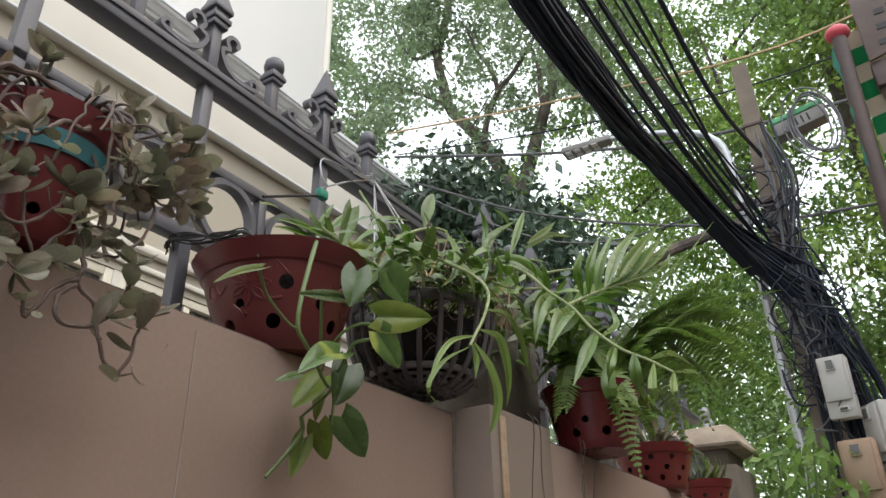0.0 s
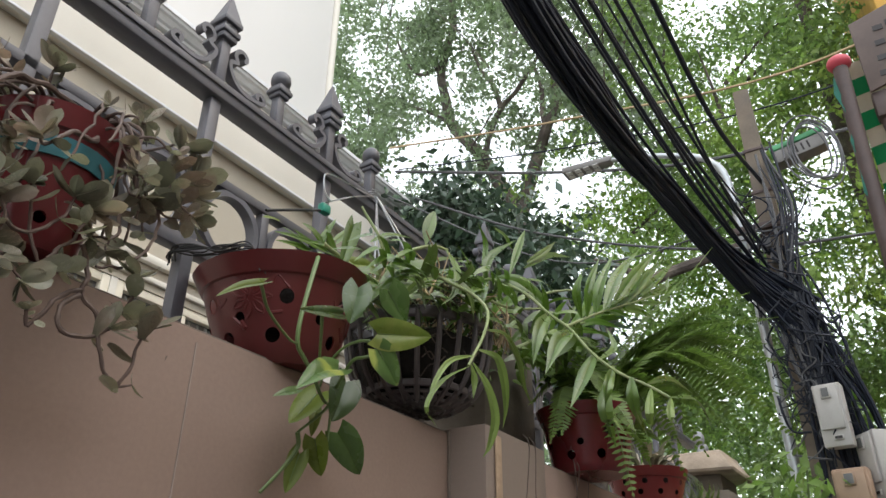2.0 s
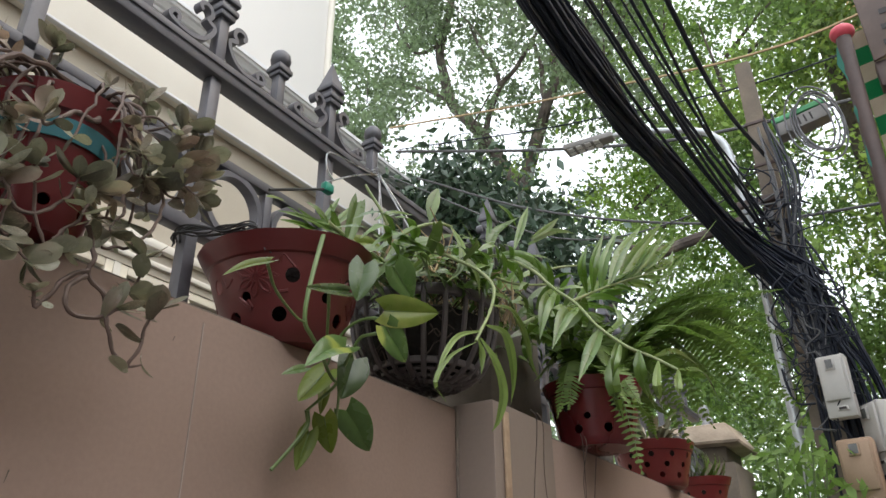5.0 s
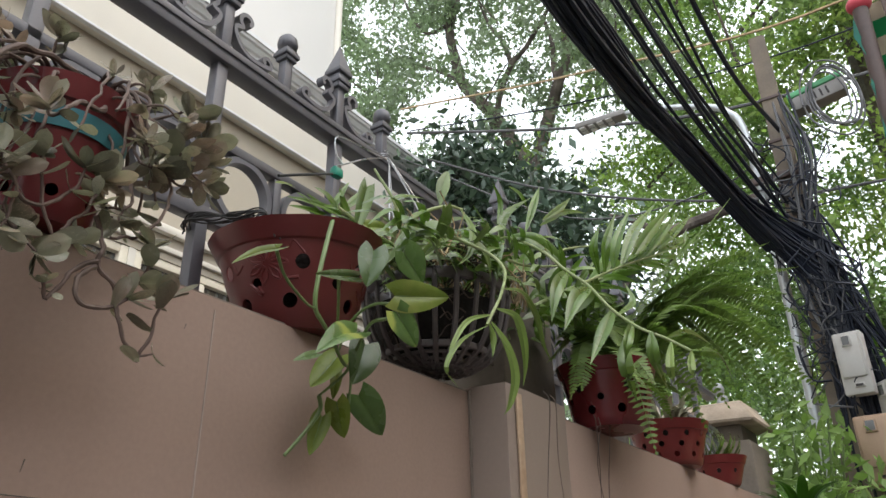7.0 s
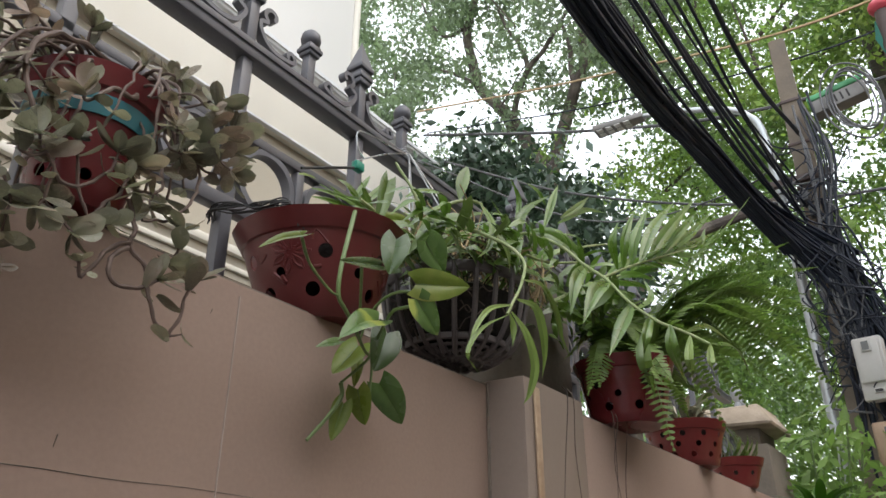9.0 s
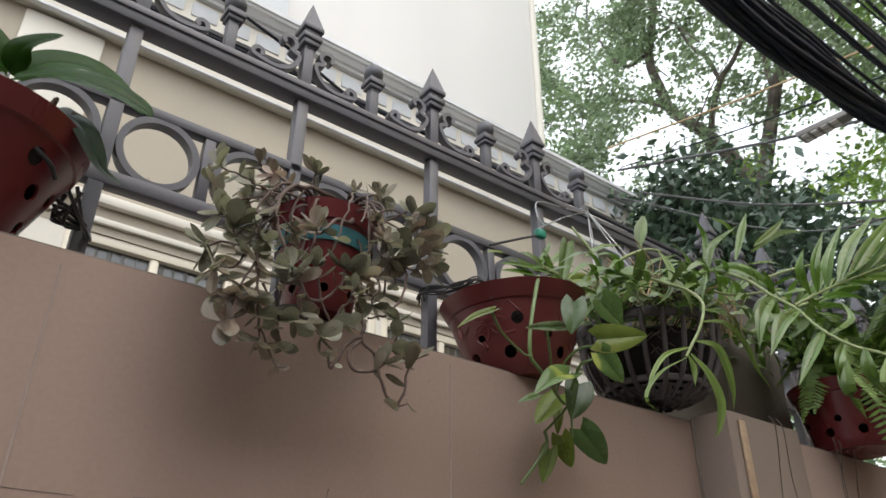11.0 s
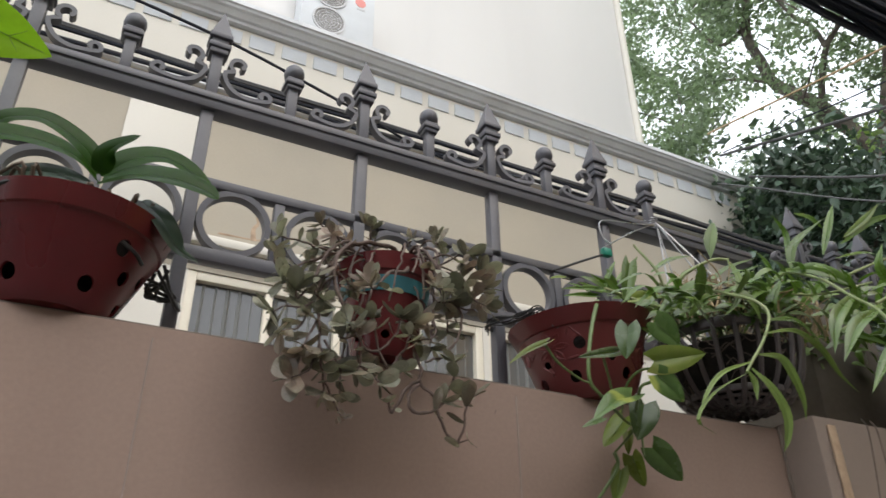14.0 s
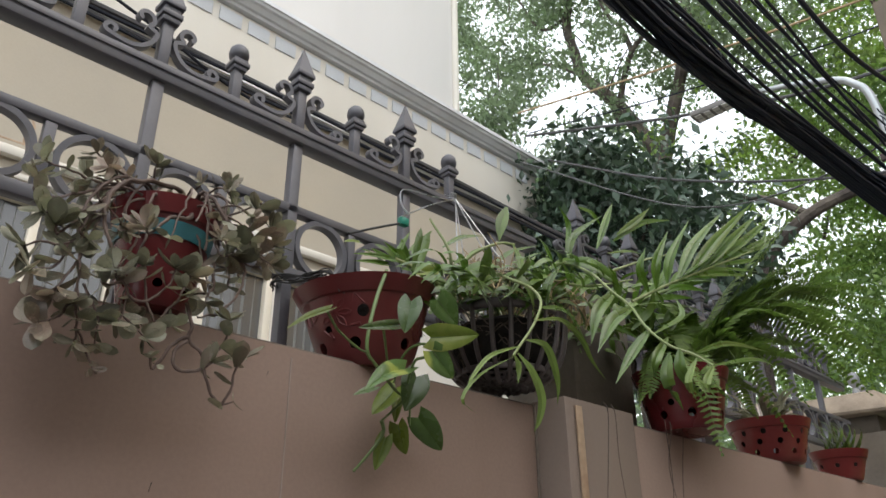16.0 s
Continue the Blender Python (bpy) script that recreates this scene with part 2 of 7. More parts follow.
    awngreen=mat("green_awning_cloth", (0.012, 0.21, 0.085), 0.8, 0.15, 6, 200, 0.15, thin=0.25),
    tealcloth=mat("faded_teal_cloth", (0.03, 0.15, 0.11), 0.85, 0.3, 12, 200, 0.2),
    awnwhite=mat("dirty_white_awning_cloth", (0.50, 0.44, 0.39), 0.85, 0.18, 6, 200, 0.15, tint=(0.33, 0.26, 0.22), tint_amount=0.5, thin=0.2),
    sign=mat("brown_sign_panel", (0.10, 0.066, 0.052), 0.5, 0.2, 5, 60, 0.08, tint=(0.18, 0.13, 0.105), tint_amount=0.5),
    ink=mat("dark_ink", (0.03, 0.025, 0.025), 0.6, 0.1),
    yellow=mat("yellow_ochre_paint", (0.55, 0.32, 0.06), 0.75, 0.12, 2, 60, 0.1, tint=(0.4, 0.22, 0.05), tint_amount=0.4),
    ground=mat("grey_alley_concrete", (0.14, 0.135, 0.13), 0.9, 0.25, 1.2, 60, 0.4, tint=(0.12, 0.115, 0.11), tint_amount=0.6, tint_scale=0.6, dist=0.006),
    opposite=mat("opposite_beige_render", (0.40, 0.34, 0.28), 0.85, 0.15, 1.5, 60, 0.2),
)


# ---- geometry helpers ----
def part(name, bm, material, parent=None, label="", smooth=True):
    me = bpy.data.meshes.new(name)
    bm.to_mesh(me)
    bm.free()
    me.materials.append(M[material] if isinstance(material, str) else material)
    if smooth:
        me.shade_smooth()
        me.set_sharp_from_angle(angle=radians(38))
    ob = new(name, me)
    if parent:
        ob.parent = parent
    return tagged(ob, label)


def thing(name, at, label, category, group="", kind=""):
    ob = new(name)
    ob.empty_display_size = 0.1
    ob.location = at
    return tagged(ob, label, category, group, kind)


def box(bm, a, b, bevel=0.0, turn=None):
    """A box between two corners, with rounded edges."""
    a, b = Vector(a), Vector(b)
    r = bmesh.ops.create_cube(bm, size=1, matrix=Matrix.LocRotScale((a + b) / 2, turn, [abs(q) for q in (b - a)]))
    if bevel:
        es = list({e for v in r["verts"] for e in v.link_edges})
        bmesh.ops.bevel(bm, geom=es, offset=bevel, segments=2, affect="EDGES", profile=0.5)
    return bm


def boxed(a, b, bevel=0.0, turn=None):
    return box(bmesh.new(), a, b, bevel, turn)


def smooth_line(pts, n=6):
    """A Catmull-Rom line through the points."""
    p = [Vector(q) for q in pts]
    if len(p) < 3:
        return [p[0].lerp(p[-1], i / n) for i in range(n + 1)]
    p = [2 * p[0] - p[1]] + p + [2 * p[-1] - p[-2]]
    out = []
    for i in range(1, len(p) - 2):
        a, b, c, d = p[i - 1:i + 3]
        for k in range(n):
            t = k / n
            out.append(0.5 * (2 * b + (c - a) * t + (2 * a - 5 * b + 4 * c - d) * t * t + (3 * b - a - 3 * c + d) * t ** 3))
    return out + [p[-2]]


def tube(bm, pts, r0, r1=None, sides=8, n=6, cap=True, knots=0.0):
    """A round tube along a smooth line, tapering from r0 to r1."""
    r1 = r0 if r1 is None else r1
    line = smooth_line(pts, n) if n else [Vector(q) for q in pts]
    rings, side = [], None
    for i, p in enumerate(line):
        d = (line[min(i + 1, len(line) - 1)] - line[max(i - 1, 0)])
        d = d.normalized() if d.length > 1e-9 else Vector((0, 0, 1))
        side = d.orthogonal() if side is None else side - d * side.dot(d)
        side = side.normalized() if side.length > 1e-6 else d.orthogonal().normalized()
        up = d.cross(side)
        r = r0 + (r1 - r0) * i / (len(line) - 1)
        if knots and i % 3 == 0:
            r *= 1 + knots
        rings.append([bm.verts.new(p + r * (math.cos(a) * side + math.sin(a) * up)) for a in (2 * math.pi * k / sides for k in range(sides))])
    for A, B in zip(rings, rings[1:]):
        for k in range(sides):
            bm.faces.new((A[k], A[(k + 1) % sides], B[(k + 1) % sides], B[k]))
    if cap:
        bm.faces.new(rings[0][::-1])
        bm.faces.new(rings[-1])
    return bm


def lathe(bm, profile, sides=32, at=(0, 0, 0), close=False):
    """Turns a line of (radius, height) about the upright axis."""
    at = Vector(at)
    rings = [[bm.verts.new(at + Vector((r * math.cos(a), r * math.sin(a), z))) for a in (2 * math.pi * k / sides for k in range(sides))]
             for r, z in profile]
    pairs = list(zip(rings, rings[1:])) + ([(rings[-1], rings[0])] if close else [])
    for A, B in pairs:
        for k in range(sides):
            bm.faces.new((A[k], A[(k + 1) % sides], B[(k + 1) % sides], B[k]))
    if not close:
        bm.faces.new(rings[0][::-1])
        bm.faces.new(rings[-1])
    return bm


def ring(bm, centre, radius, r, normal=(0, 0, 1), sides=8, n=36, squash=1.0):
    """A closed ring of round stock."""
    c, nz = Vector(centre), Vector(normal).normalized()
    u = nz.orthogonal().normalized()
    v = nz.cross(u)
    rings = []
    for i in range(n):
        a = 2 * math.pi * i / n
        o = math.cos(a) * u + math.sin(a) * v
        rings.append([bm.verts.new(c + o * (radius + r * math.cos(b)) + nz * (r * squash * math.sin(b))) for b in (2 * math.pi * k / sides for k in range(sides))])
    for i in range(n):
        A, B = rings[i], rings[(i + 1) % n]
        for k in range(sides):
            bm.faces.new((A[k], B[k], B[(k + 1) % sides], A[(k + 1) % sides]))
    return bm


def blade(bm, base, tip, width, face, bow=0.15, fold=0.25, shape="lance", segs=8, thick=0.0, sag=None, curl=0.0, lift=0.0):
    """A leaf from base to tip. face: where its upper side looks; bow: how far the middle rises; fold: the depth of the midrib."""
    base, tip = Vector(base), Vector(tip)
    d = tip - base
    length = d.length
    d = d / length
    f = Vector(face)
    f = (f - d * f.dot(d))
    f = f.normalized() if f.length > 1e-5 else d.orthogonal().normalized()
    side = d.cross(f)
    sag = Vector((0, 0, 0)) if sag is None else Vector(sag)
    rows = []
    for i in range(segs + 1):
        t = i / segs
        if shape == "heart":
            x = max(0.0, (t - 0.2) / 0.8)
            w = (0.62 + 0.38 * math.sin(math.pi * t / 0.4)) if t < 0.2 else (1 - x) ** 0.8 * (1 + 0.55 * x)
        elif shape == "ovate":
            w = (0.5 + 0.5 * math.sin(math.pi * t / 0.56)) if t < 0.28 else max(0.0, 1 - ((t - 0.28) / 0.72) ** 2.0) ** 0.85
        elif shape == "round":
            w = max(0.0, math.sin(math.pi * t ** 1.35)) ** 0.75 + 0.14 * (1 - t)
        elif shape == "spoon":
            w = max(0.0, math.sin(math.pi * (0.04 + 0.96 * t ** 1.5))) ** 0.62 * 0.97 + 0.10 * (1 - t)
        elif shape == "strap":
            w = max(0.0, math.sin(math.pi * (0.10 + 0.90 * t) ** 0.92)) ** 0.55
        else:
            w = max(0.0, math.sin(math.pi * (0.06 + 0.94 * t) ** 0.8)) ** 0.8
        w *= width / 2
        p = base + d * (length * t) + f * (bow * length * math.sin(math.pi * t)) + sag * (t * t * length) + Vector((0, 0, lift * length * math.sin(math.pi * t ** 0.8)))
        back = -0.20 * length * (1 - t * 4) if shape == "heart" and t < 0.25 else (-0.12 * length * (1 - t * 4) if shape == "ovate" and t < 0.25 else 0)
        row = []
        for u in (-1, -0.62, -0.25, 0, 0.25, 0.62, 1):
            v = abs(u)
            h = fold * w * (1.5 * v - 1.0 * v * v - 0.3) + curl * math.sin(3.1 * t + 0.4) * w * -u
            row.append(bm.verts.new(p + side * (w * u) + f * h + d * (back * v)))
        rows.append(row)
    made = []
    for A, B in zip(rows, rows[1:]):
        for k in range(6):
            made.append(bm.faces.new((A[k], A[k + 1], B[k + 1], B[k])))
    if thick:
        bmesh.ops.solidify(bm, geom=made, thickness=thick)
    return bm


def bent(bm, pts, width, face, fold=0.22, shape="lance", n=5, thick=0.0):
    """A leaf whose midrib follows a smooth line; face: where its upper side looks."""
    line = smooth_line(pts, n)
    m = len(line) - 1
    rows = []
    for i, p in enumerate(line):
        t = i / m
        d = (line[min(i + 1, m)] - line[max(i - 1, 0)]).normalized()
        f = Vector(face) - d * Vector(face).dot(d)
        f = f.normalized() if f.length > 1e-4 else d.orthogonal().normalized()
        side = d.cross(f)
        if shape == "strap":
            w = max(0.0, math.sin(math.pi * (0.14 + 0.86 * t) ** 0.95)) ** 0.5
        else:
            w = 0.82 * max(0.0, math.sin(math.pi * (0.05 + 0.95 * t) ** 0.85)) ** 1.15
        w *= width / 2
        rows.append([bm.verts.new(p + side * (w * u) + f * (fold * w * (1.5 * abs(u) - u * u))) for u in (-1, -0.6, -0.25, 0, 0.25, 0.6, 1)])
    made = [bm.faces.new((A[k], A[k + 1], B[k + 1], B[k])) for A, B in zip(rows, rows[1:]) for k in range(6)]
    if thick:
        bmesh.ops.solidify(bm, geom=made, thickness=thick)
    return bm


def leaf_cloud(name, centres, count, spread, size, material, parent, rng, aspect=0.42, hang=0.3, label=""):
    """Many small folded leaves scattered round the given centres, in one mesh."""
    c = np.asarray(centres, float)
    k = len(c) * count
    p = np.repeat(c, count, 0) + rng.normal(0, 1, (k, 3)) * np.asarray(spread)
    d = rng.normal(0, 1, (k, 3))
    d[:, 2] -= hang
    d /= np.linalg.norm(d, axis=1)[:, None]
    f = rng.normal(0, 1, (k, 3)) + np.array([0, 0, 0.8])
    s = np.cross(d, f)
    s /= np.linalg.norm(s, axis=1)[:, None] + 1e-9
    nrm = np.cross(s, d)
    ln = size * rng.uniform(0.6, 1.35, (k, 1))
    w = ln * aspect / 2
    a, b = p, p + d * ln
    m1 = p + d * ln * 0.45 + s * w + nrm * w * 0.3
    m2 = p + d * ln * 0.45 - s * w + nrm * w * 0.3
    v = np.stack([a, m1, b, m2], 1).reshape(-1, 3)
    me = bpy.data.meshes.new(name)
    me.vertices.add(4 * k)
    me.vertices.foreach_set("co", v.ravel())
    idx = np.arange(4 * k).reshape(-1, 4)
    tri = np.concatenate([idx[:, [0, 1, 2]], idx[:, [0, 2, 3]]], 1).reshape(-1)
    me.loops.add(6 * k)
    me.loops.foreach_set("vertex_index", tri.astype(np.int32))
    me.polygons.add(2 * k)
    me.polygons.foreach_set("loop_start", np.arange(0, 6 * k, 3, dtype=np.int32))
    me.update(calc_edges=True)
    me.materials.append(M[material])
    ob = new(name, me)
    ob.parent = parent
    return tagged(ob, label, kind="stuff")


# ---- ground and walls ----
bm = boxed((-60, -60, -0.3), (80, 80, 0.0))
tagged(part("ground", bm, "ground"), "grey worn concrete alley ground", "ground", kind="structure")

TOP = 1.95
wall = tagged(part("boundary_wall", boxed((-7, 0, 0), (0.262, 0.24, TOP - 0.003), 0.003), "wall"),
              "mauve-beige plastered boundary wall with potted plants on top", "wall", kind="structure")
part("coping", boxed((-7, 0.004, TOP - 0.003), (0.262, 0.237, TOP), 0.001), "coping", wall, "dark stained mortar bed on the wall top")
# thin vertical board joints
for x in (-2.35, -1.62, -0.93, -0.36):
    part("joint", boxed((x - 0.0009, -0.0010, 0.05), (x + 0.0009, 0.001, TOP - 0.02)), "joint", wall)
for x0, x1, z0, r in ((-1.30, -0.86, 1.680, 0.00055), (-0.80, -0.72, 1.684, 0.0005), (-0.62, -0.30, 1.686, 0.00055)):
    b = bmesh.new()
    tube(b, [(x0 + (x1 - x0) * k / 6, -0.0002, z0 + 0.0009 * math.sin(k * 1.7 + x0 * 9)) for k in range(7)], r, 0.0004, sides=5, n=3)
    part("crack", b, "coping", wall, "thin dark hairline crack")
for x0, z0, ln in ((-0.56, 1.72, 0.012), (-0.40, 1.90, 0.006)):
    b = bmesh.new()
    tube(b, [(x0, -0.0002, z0), (x0 - 0.002, -0.0002, z0 - ln)], 0.0007, 0.0003, sides=5, n=2)
    part("scratch", b, "coping", wall, "short dark scratch")
pil = tagged(part("pilaster", boxed((0.265, -0.08, 0), (0.53, 0.24, TOP + 0.006), 0.003), "wall_side"),
             "grey-beige panelled pilaster standing proud of the wall", "pilaster", kind="structure")
part("corner_strip", boxed((0.296, -0.086, 0), (0.318, -0.0815, TOP - 0.01), 0.0015), "strip", pil, "brown stained corner strip")
part("corner_joint", boxed((0.258, -0.004, 0.02), (0.264, -0.001, TOP)), "coping", pil)
TOP2 = TOP - 0.018
wall2 = tagged(part("boundary_wall_far", boxed((0.533, -0.078, 0), (2.72, 0.22, TOP2 - 0.003), 0.003), "wall"),
               "mauve-beige plastered boundary wall beyond the pilaster", "wall", kind="structure")
part("coping", boxed((0.533, -0.075, TOP2 - 0.003), (2.72, 0.217, TOP2), 0.001), "coping", wall2)
# stub column on the pilaster; the shade on it is put into its dark colour
tagged(part("stub_column", boxed((0.47, 0.03, TOP2), (0.735, 0.25, 2.30), 0.006), "pillar"),
       "stained rendered stub column on the pilaster, darkened for its shade", "column", kind="structure")
# gate pillar with a capstone
gp = thing("gate_pillar", (3.12, 0.22, 0), "weathered concrete gate pillar with a tan capstone", "pillar")
part("shaft", boxed((-0.21, -0.21, 0), (0.21, 0.21, 2.24), 0.012), "concrete", gp)
part("neck", boxed((-0.17, -0.17, 2.242), (0.17, 0.17, 2.325), 0.008), "pillar", gp)
capbm = boxed((-0.25, -0.25, 2.328), (0.25, 0.25, 2.44), 0.018)
for v in capbm.verts:
    v.co += Vector((noise.noise(v.co * 9), noise.noise(v.co * 9 + Vector((5, 0, 0))), noise.noise(v.co * 7))) * 0.012
    if v.co.z > 2.40:
        v.co.x *= 0.8
        v.co.y *= 0.8
part("capstone", capbm, "stone", gp, "rough tan capstone")
for dx, s in ((0.02, 1), (0.12, 0.7)):
    b = bmesh.new()
    lathe(b, [(0.004, 0), (0.022 * s, 0.0), (0.02 * s, 0.05 * s), (0.012 * s, 0.07 * s), (0.028 * s, 0.10 * s), (0.03 * s, 0.125 * s), (0.018 * s, 0.15 * s), (0.002, 0.156 * s)], 14, (dx, -0.05, 2.432))
    part("knob", b, "steel", gp)

# ---- iron fence ----
FY, BAY = 0.14, 0.30
Z_RAIL, Z_MID, Z_LOW = 2.430, 2.274, 2.136


def spear_bm():
    b = bmesh.new()
    for z0, z1, w in ((2.556, 2.568, 0.017), (2.568, 2.580, 0.0205), (2.580, 2.592, 0.016), (2.592, 2.603, 0.0215)):
        box(b, (-w, -w, z0), (w, w, z1), 0.002)
    w = 0.0195
    q = [b.verts.new((x, y, 2.6032)) for x, y in ((-w, -w), (w, -w), (w, w), (-w, w))]
    t = b.verts.new((0, 0, 2.676))
    for i in range(4):
        b.faces.new((q[i], q[(i + 1) % 4], t))
    b.faces.new(q[::-1])
    return b


def ball_bm():
    b = bmesh.new()
    for z0, z1, w in ((2.530, 2.539, 0.0145), (2.539, 2.549, 0.0185), (2.549, 2.556, 0.0155)):
        box(b, (-w, -w, z0), (w, w, z1), 0.002)
    lathe(b, [(0.012, 2.556), (0.0185, 2.562), (0.0205, 2.572), (0.0185, 2.584), (0.012, 2.592), (0.002, 2.596)], 18)
    return b


def scroll_bm(s):
    """A flat iron scroll beside a spear post: curl at the top, sweep down, small curl at the foot."""
    b = bmesh.new()
    pts = []
    for i in range(9):
        a = radians(-60 + 300 * i / 8)
        r = 0.005 + 0.0155 * i / 8
        pts.append((s * (0.044 + r * math.cos(a)), 0, 2.547 + r * math.sin(a)))
    pts += [(s * 0.0185, 0, 2.522), (s * 0.0215, 0, 2.505), (s * 0.036, 0, 2.486), (s * 0.060, 0, 2.476), (s * 0.088, 0, 2.478)]
    for i in range(1, 8):
        a = radians(-80 + 330 * i / 7)
        r = 0.0140 - 0.010 * i / 7
        pts.append((s * (0.0955 + r * math.cos(a)), 0, 2.490 + r * math.sin(a)))
    line = smooth_line(pts, 3)
    h, t = 0.0085, 0.0042
    prev = None
    for i, p in enumerate(line):
        d = (line[min(i + 1, len(line) - 1)] - line[max(i - 1, 0)]).normalized()
        nrm = Vector((-d.z, 0, d.x))
        q = [b.verts.new(p + nrm * u * t + Vector((0, w * h, 0))) for u, w in ((1, 1), (1, -1), (-1, -1), (-1, 1))]
        if prev:
            for k in range(4):
                b.faces.new((prev[k], prev[(k + 1) % 4], q[(k + 1) % 4], q[k]))
        else:
            b.faces.new(q[::-1])
        prev = q
    b.faces.new(prev)
    return b


def circle_bm():
    b = bmesh.new()
    n, ro, ri, h = 40, 0.0635, 0.0525, 0.010
    R = [[b.verts.new((r * math.cos(a), y, r * math.sin(a))) for r, y in ((ro, -h), (ro, h), (ri, h), (ri, -h))] for a in (2 * math.pi * i / n for i in range(n))]
    for i in range(n):
        for k in range(4):
            b.faces.new((R[i][k], R[i][(k + 1) % 4], R[(i + 1) % n][(k + 1) % 4], R[(i + 1) % n][k]))
    bmesh.ops.recalc_face_normals(b, faces=b.faces)
    return b


def mesh_of(name, b, material):
    ob = part(name, b, material)
    me = ob.data
    bpy.data.objects.remove(ob)
    return me


FM = dict(spear=mesh_of("spear_tip", spear_bm(), "iron"), ball=mesh_of("ball_finial", ball_bm(), "iron"),
          sl=mesh_of("scroll", scroll_bm(-1), "iron"), sr=mesh_of("scroll", scroll_bm(1), "iron"), ring=mesh_of("circle", circle_bm(), "iron"),
          post=mesh_of("post", boxed((-0.011, -0.011, TOP), (0.011, 0.011, 2.4225), 0.0015), "iron"),
          longpost=mesh_of("post", boxed((-0.011, -0.011, TOP2), (0.011, 0.011, 2.4225), 0.0015), "iron"),
          postup=mesh_of("finial_post", boxed((-0.0105, -0.0105, 2.449), (0.0105, 0.0105, 2.557), 0.0015), "iron"),
          ballup=mesh_of("finial_post", boxed((-0.0095, -0.0095, 2.449), (0.0095, 0.0095, 2.531), 0.0015), "iron"),
          short=mesh_of("short_bar", boxed((-0.009, -0.009, Z_LOW + 0.0125), (0.009, 0.009, Z_MID - 0.0095), 0.0015), "iron"))


def placed(name, me, at, parent):
    ob = new(name, me)
    ob.location = at
    ob.parent = parent
    return ob


def fence(name, x0, x1, first, y, label, last=9.0, foot=0.0):
    f = thing(name, (0, y, 0), label, "fence", kind="structure")
    part("top_rail", boxed((x0, -0.019, Z_RAIL - 0.007), (x1, 0.019, Z_RAIL + 0.030), 0.003), "iron", f)
    part("rail_lip", boxed((x0, -0.0225, Z_RAIL + 0.012), (x1, -0.0195, Z_RAIL + 0.022), 0.001), "iron", f)
    part("middle_rail", boxed((x0, -0.011, Z_MID - 0.009), (x1, 0.011, Z_MID + 0.009), 0.002), "iron", f)
    part("lower_rail", boxed((x0, -0.012, Z_LOW - 0.012), (x1, 0.012, Z_LOW + 0.012), 0.002), "iron", f)
    k = 0
    while first + (k - 1) * BAY < x1:
        x = first + k * BAY
        if x < x1 - 0.01:
            placed("post", FM["post" if not foot else "longpost"], (x, 0, 0), f)
            if x > last:
                break
            placed("finial_post", FM["postup"], (x, 0, 0), f)
            placed("spear_tip", FM["spear"], (x, 0, 0), f)
            placed("scroll", FM["sl"], (x, 0, 0), f)
            placed("scroll", FM["sr"], (x, 0, 0), f)
        h = x + BAY / 2
        if h < x1:
            placed("ball_post", FM["ballup"], (h, 0, 0), f)
            placed("ball_finial", FM["ball"], (h, 0, 0), f)
            placed("short_bar", FM["short"], (h, 0, 0), f)
            for c in (x + BAY / 4, x + 3 * BAY / 4):
                if c < x1 - 0.06:
                    placed("circle", FM["ring"], (c, 0, (Z_MID + Z_LOW) / 2), f)
        k += 1
    return f


fence("iron_fence", -3.9, 0.468, -3.9, FY, "dark grey iron fence with spears, ball finials, scrolls and circles", 0.2)
fence("iron_fence_far", 0.737, 2.80, 0.694, FY, "dark grey iron fence beyond the stub column", foot=1.0)

# ---- white house behind the fence ----
house = thing("white_house", (0, 4, 0), "white painted house with an overhanging cornice and terrace", "house")
part("fascia", boxed((-9, 0, 5.68), (5.66, 0.16, 6.386), 0.01), "fascia", house, "cream fascia band with stains")
cb = bmesh.new()
prof = [(0.0, 6.522), (-0.05, 6.522), (-0.06, 6.56), (-0.09, 6.565), (-0.13, 6.62), (-0.16, 6.625), (-0.17, 6.66), (-0.19, 6.665), (-0.19, 6.735), (0.3, 6.735), (0.3, 6.522)]
prof = [(y, 6.52 - (6.735 - z) * 0.62) for y, z in prof]
A = [cb.verts.new((-9, y, z)) for y, z in prof]
B = [cb.verts.new((5.70, y, z)) for y, z in prof]
for i in range(len(prof)):
    j = (i + 1) % len(prof)
    cb.faces.new((A[i], A[j], B[j], B[i]))
cb.faces.new(A[::-1])
cb.faces.new(B)
bmesh.ops.recalc_face_normals(cb, faces=cb.faces)
part("cornice", cb, "cornice", house, "grey moulded cornice", smooth=False)
pm = mesh_of("frieze_panel", boxed((-0.112, -0.014, 6.20), (0.112, -0.002, 6.345), 0.005), "panel")
for i in range(27):
    placed("frieze_panel", pm, (-2.20 + 0.291 * i, 0, 0), house)
part("drip_edge", boxed((-9, -0.02, 5.655), (5.67, 0.03, 5.678), 0.004), "cornice", house)
part("side_wall", boxed((5.5, 0.162, 0), (5.66, 12, 6.38)), "fascia", house)
part("terrace_slab", boxed((-9, 0.302, 6.3), (5.5, 2.3, 6.5)), "house", house)
part("lower_wall", boxed((-9, 0.12, 4.06), (5.6, 0.4, 5.679)), "lower_cream", house, "cream wall below the fascia")
part("wall_strip", boxed((-1.08, 0.085, 4.40), (-0.53, 0.119, 5.65), 0.006), "fascia", house)
part("moulding", boxed((-9, 0.05, 4.26), (5.6, 0.119, 4.34), 0.02), "fascia", house, "stained string moulding")
stain = bmesh.new()
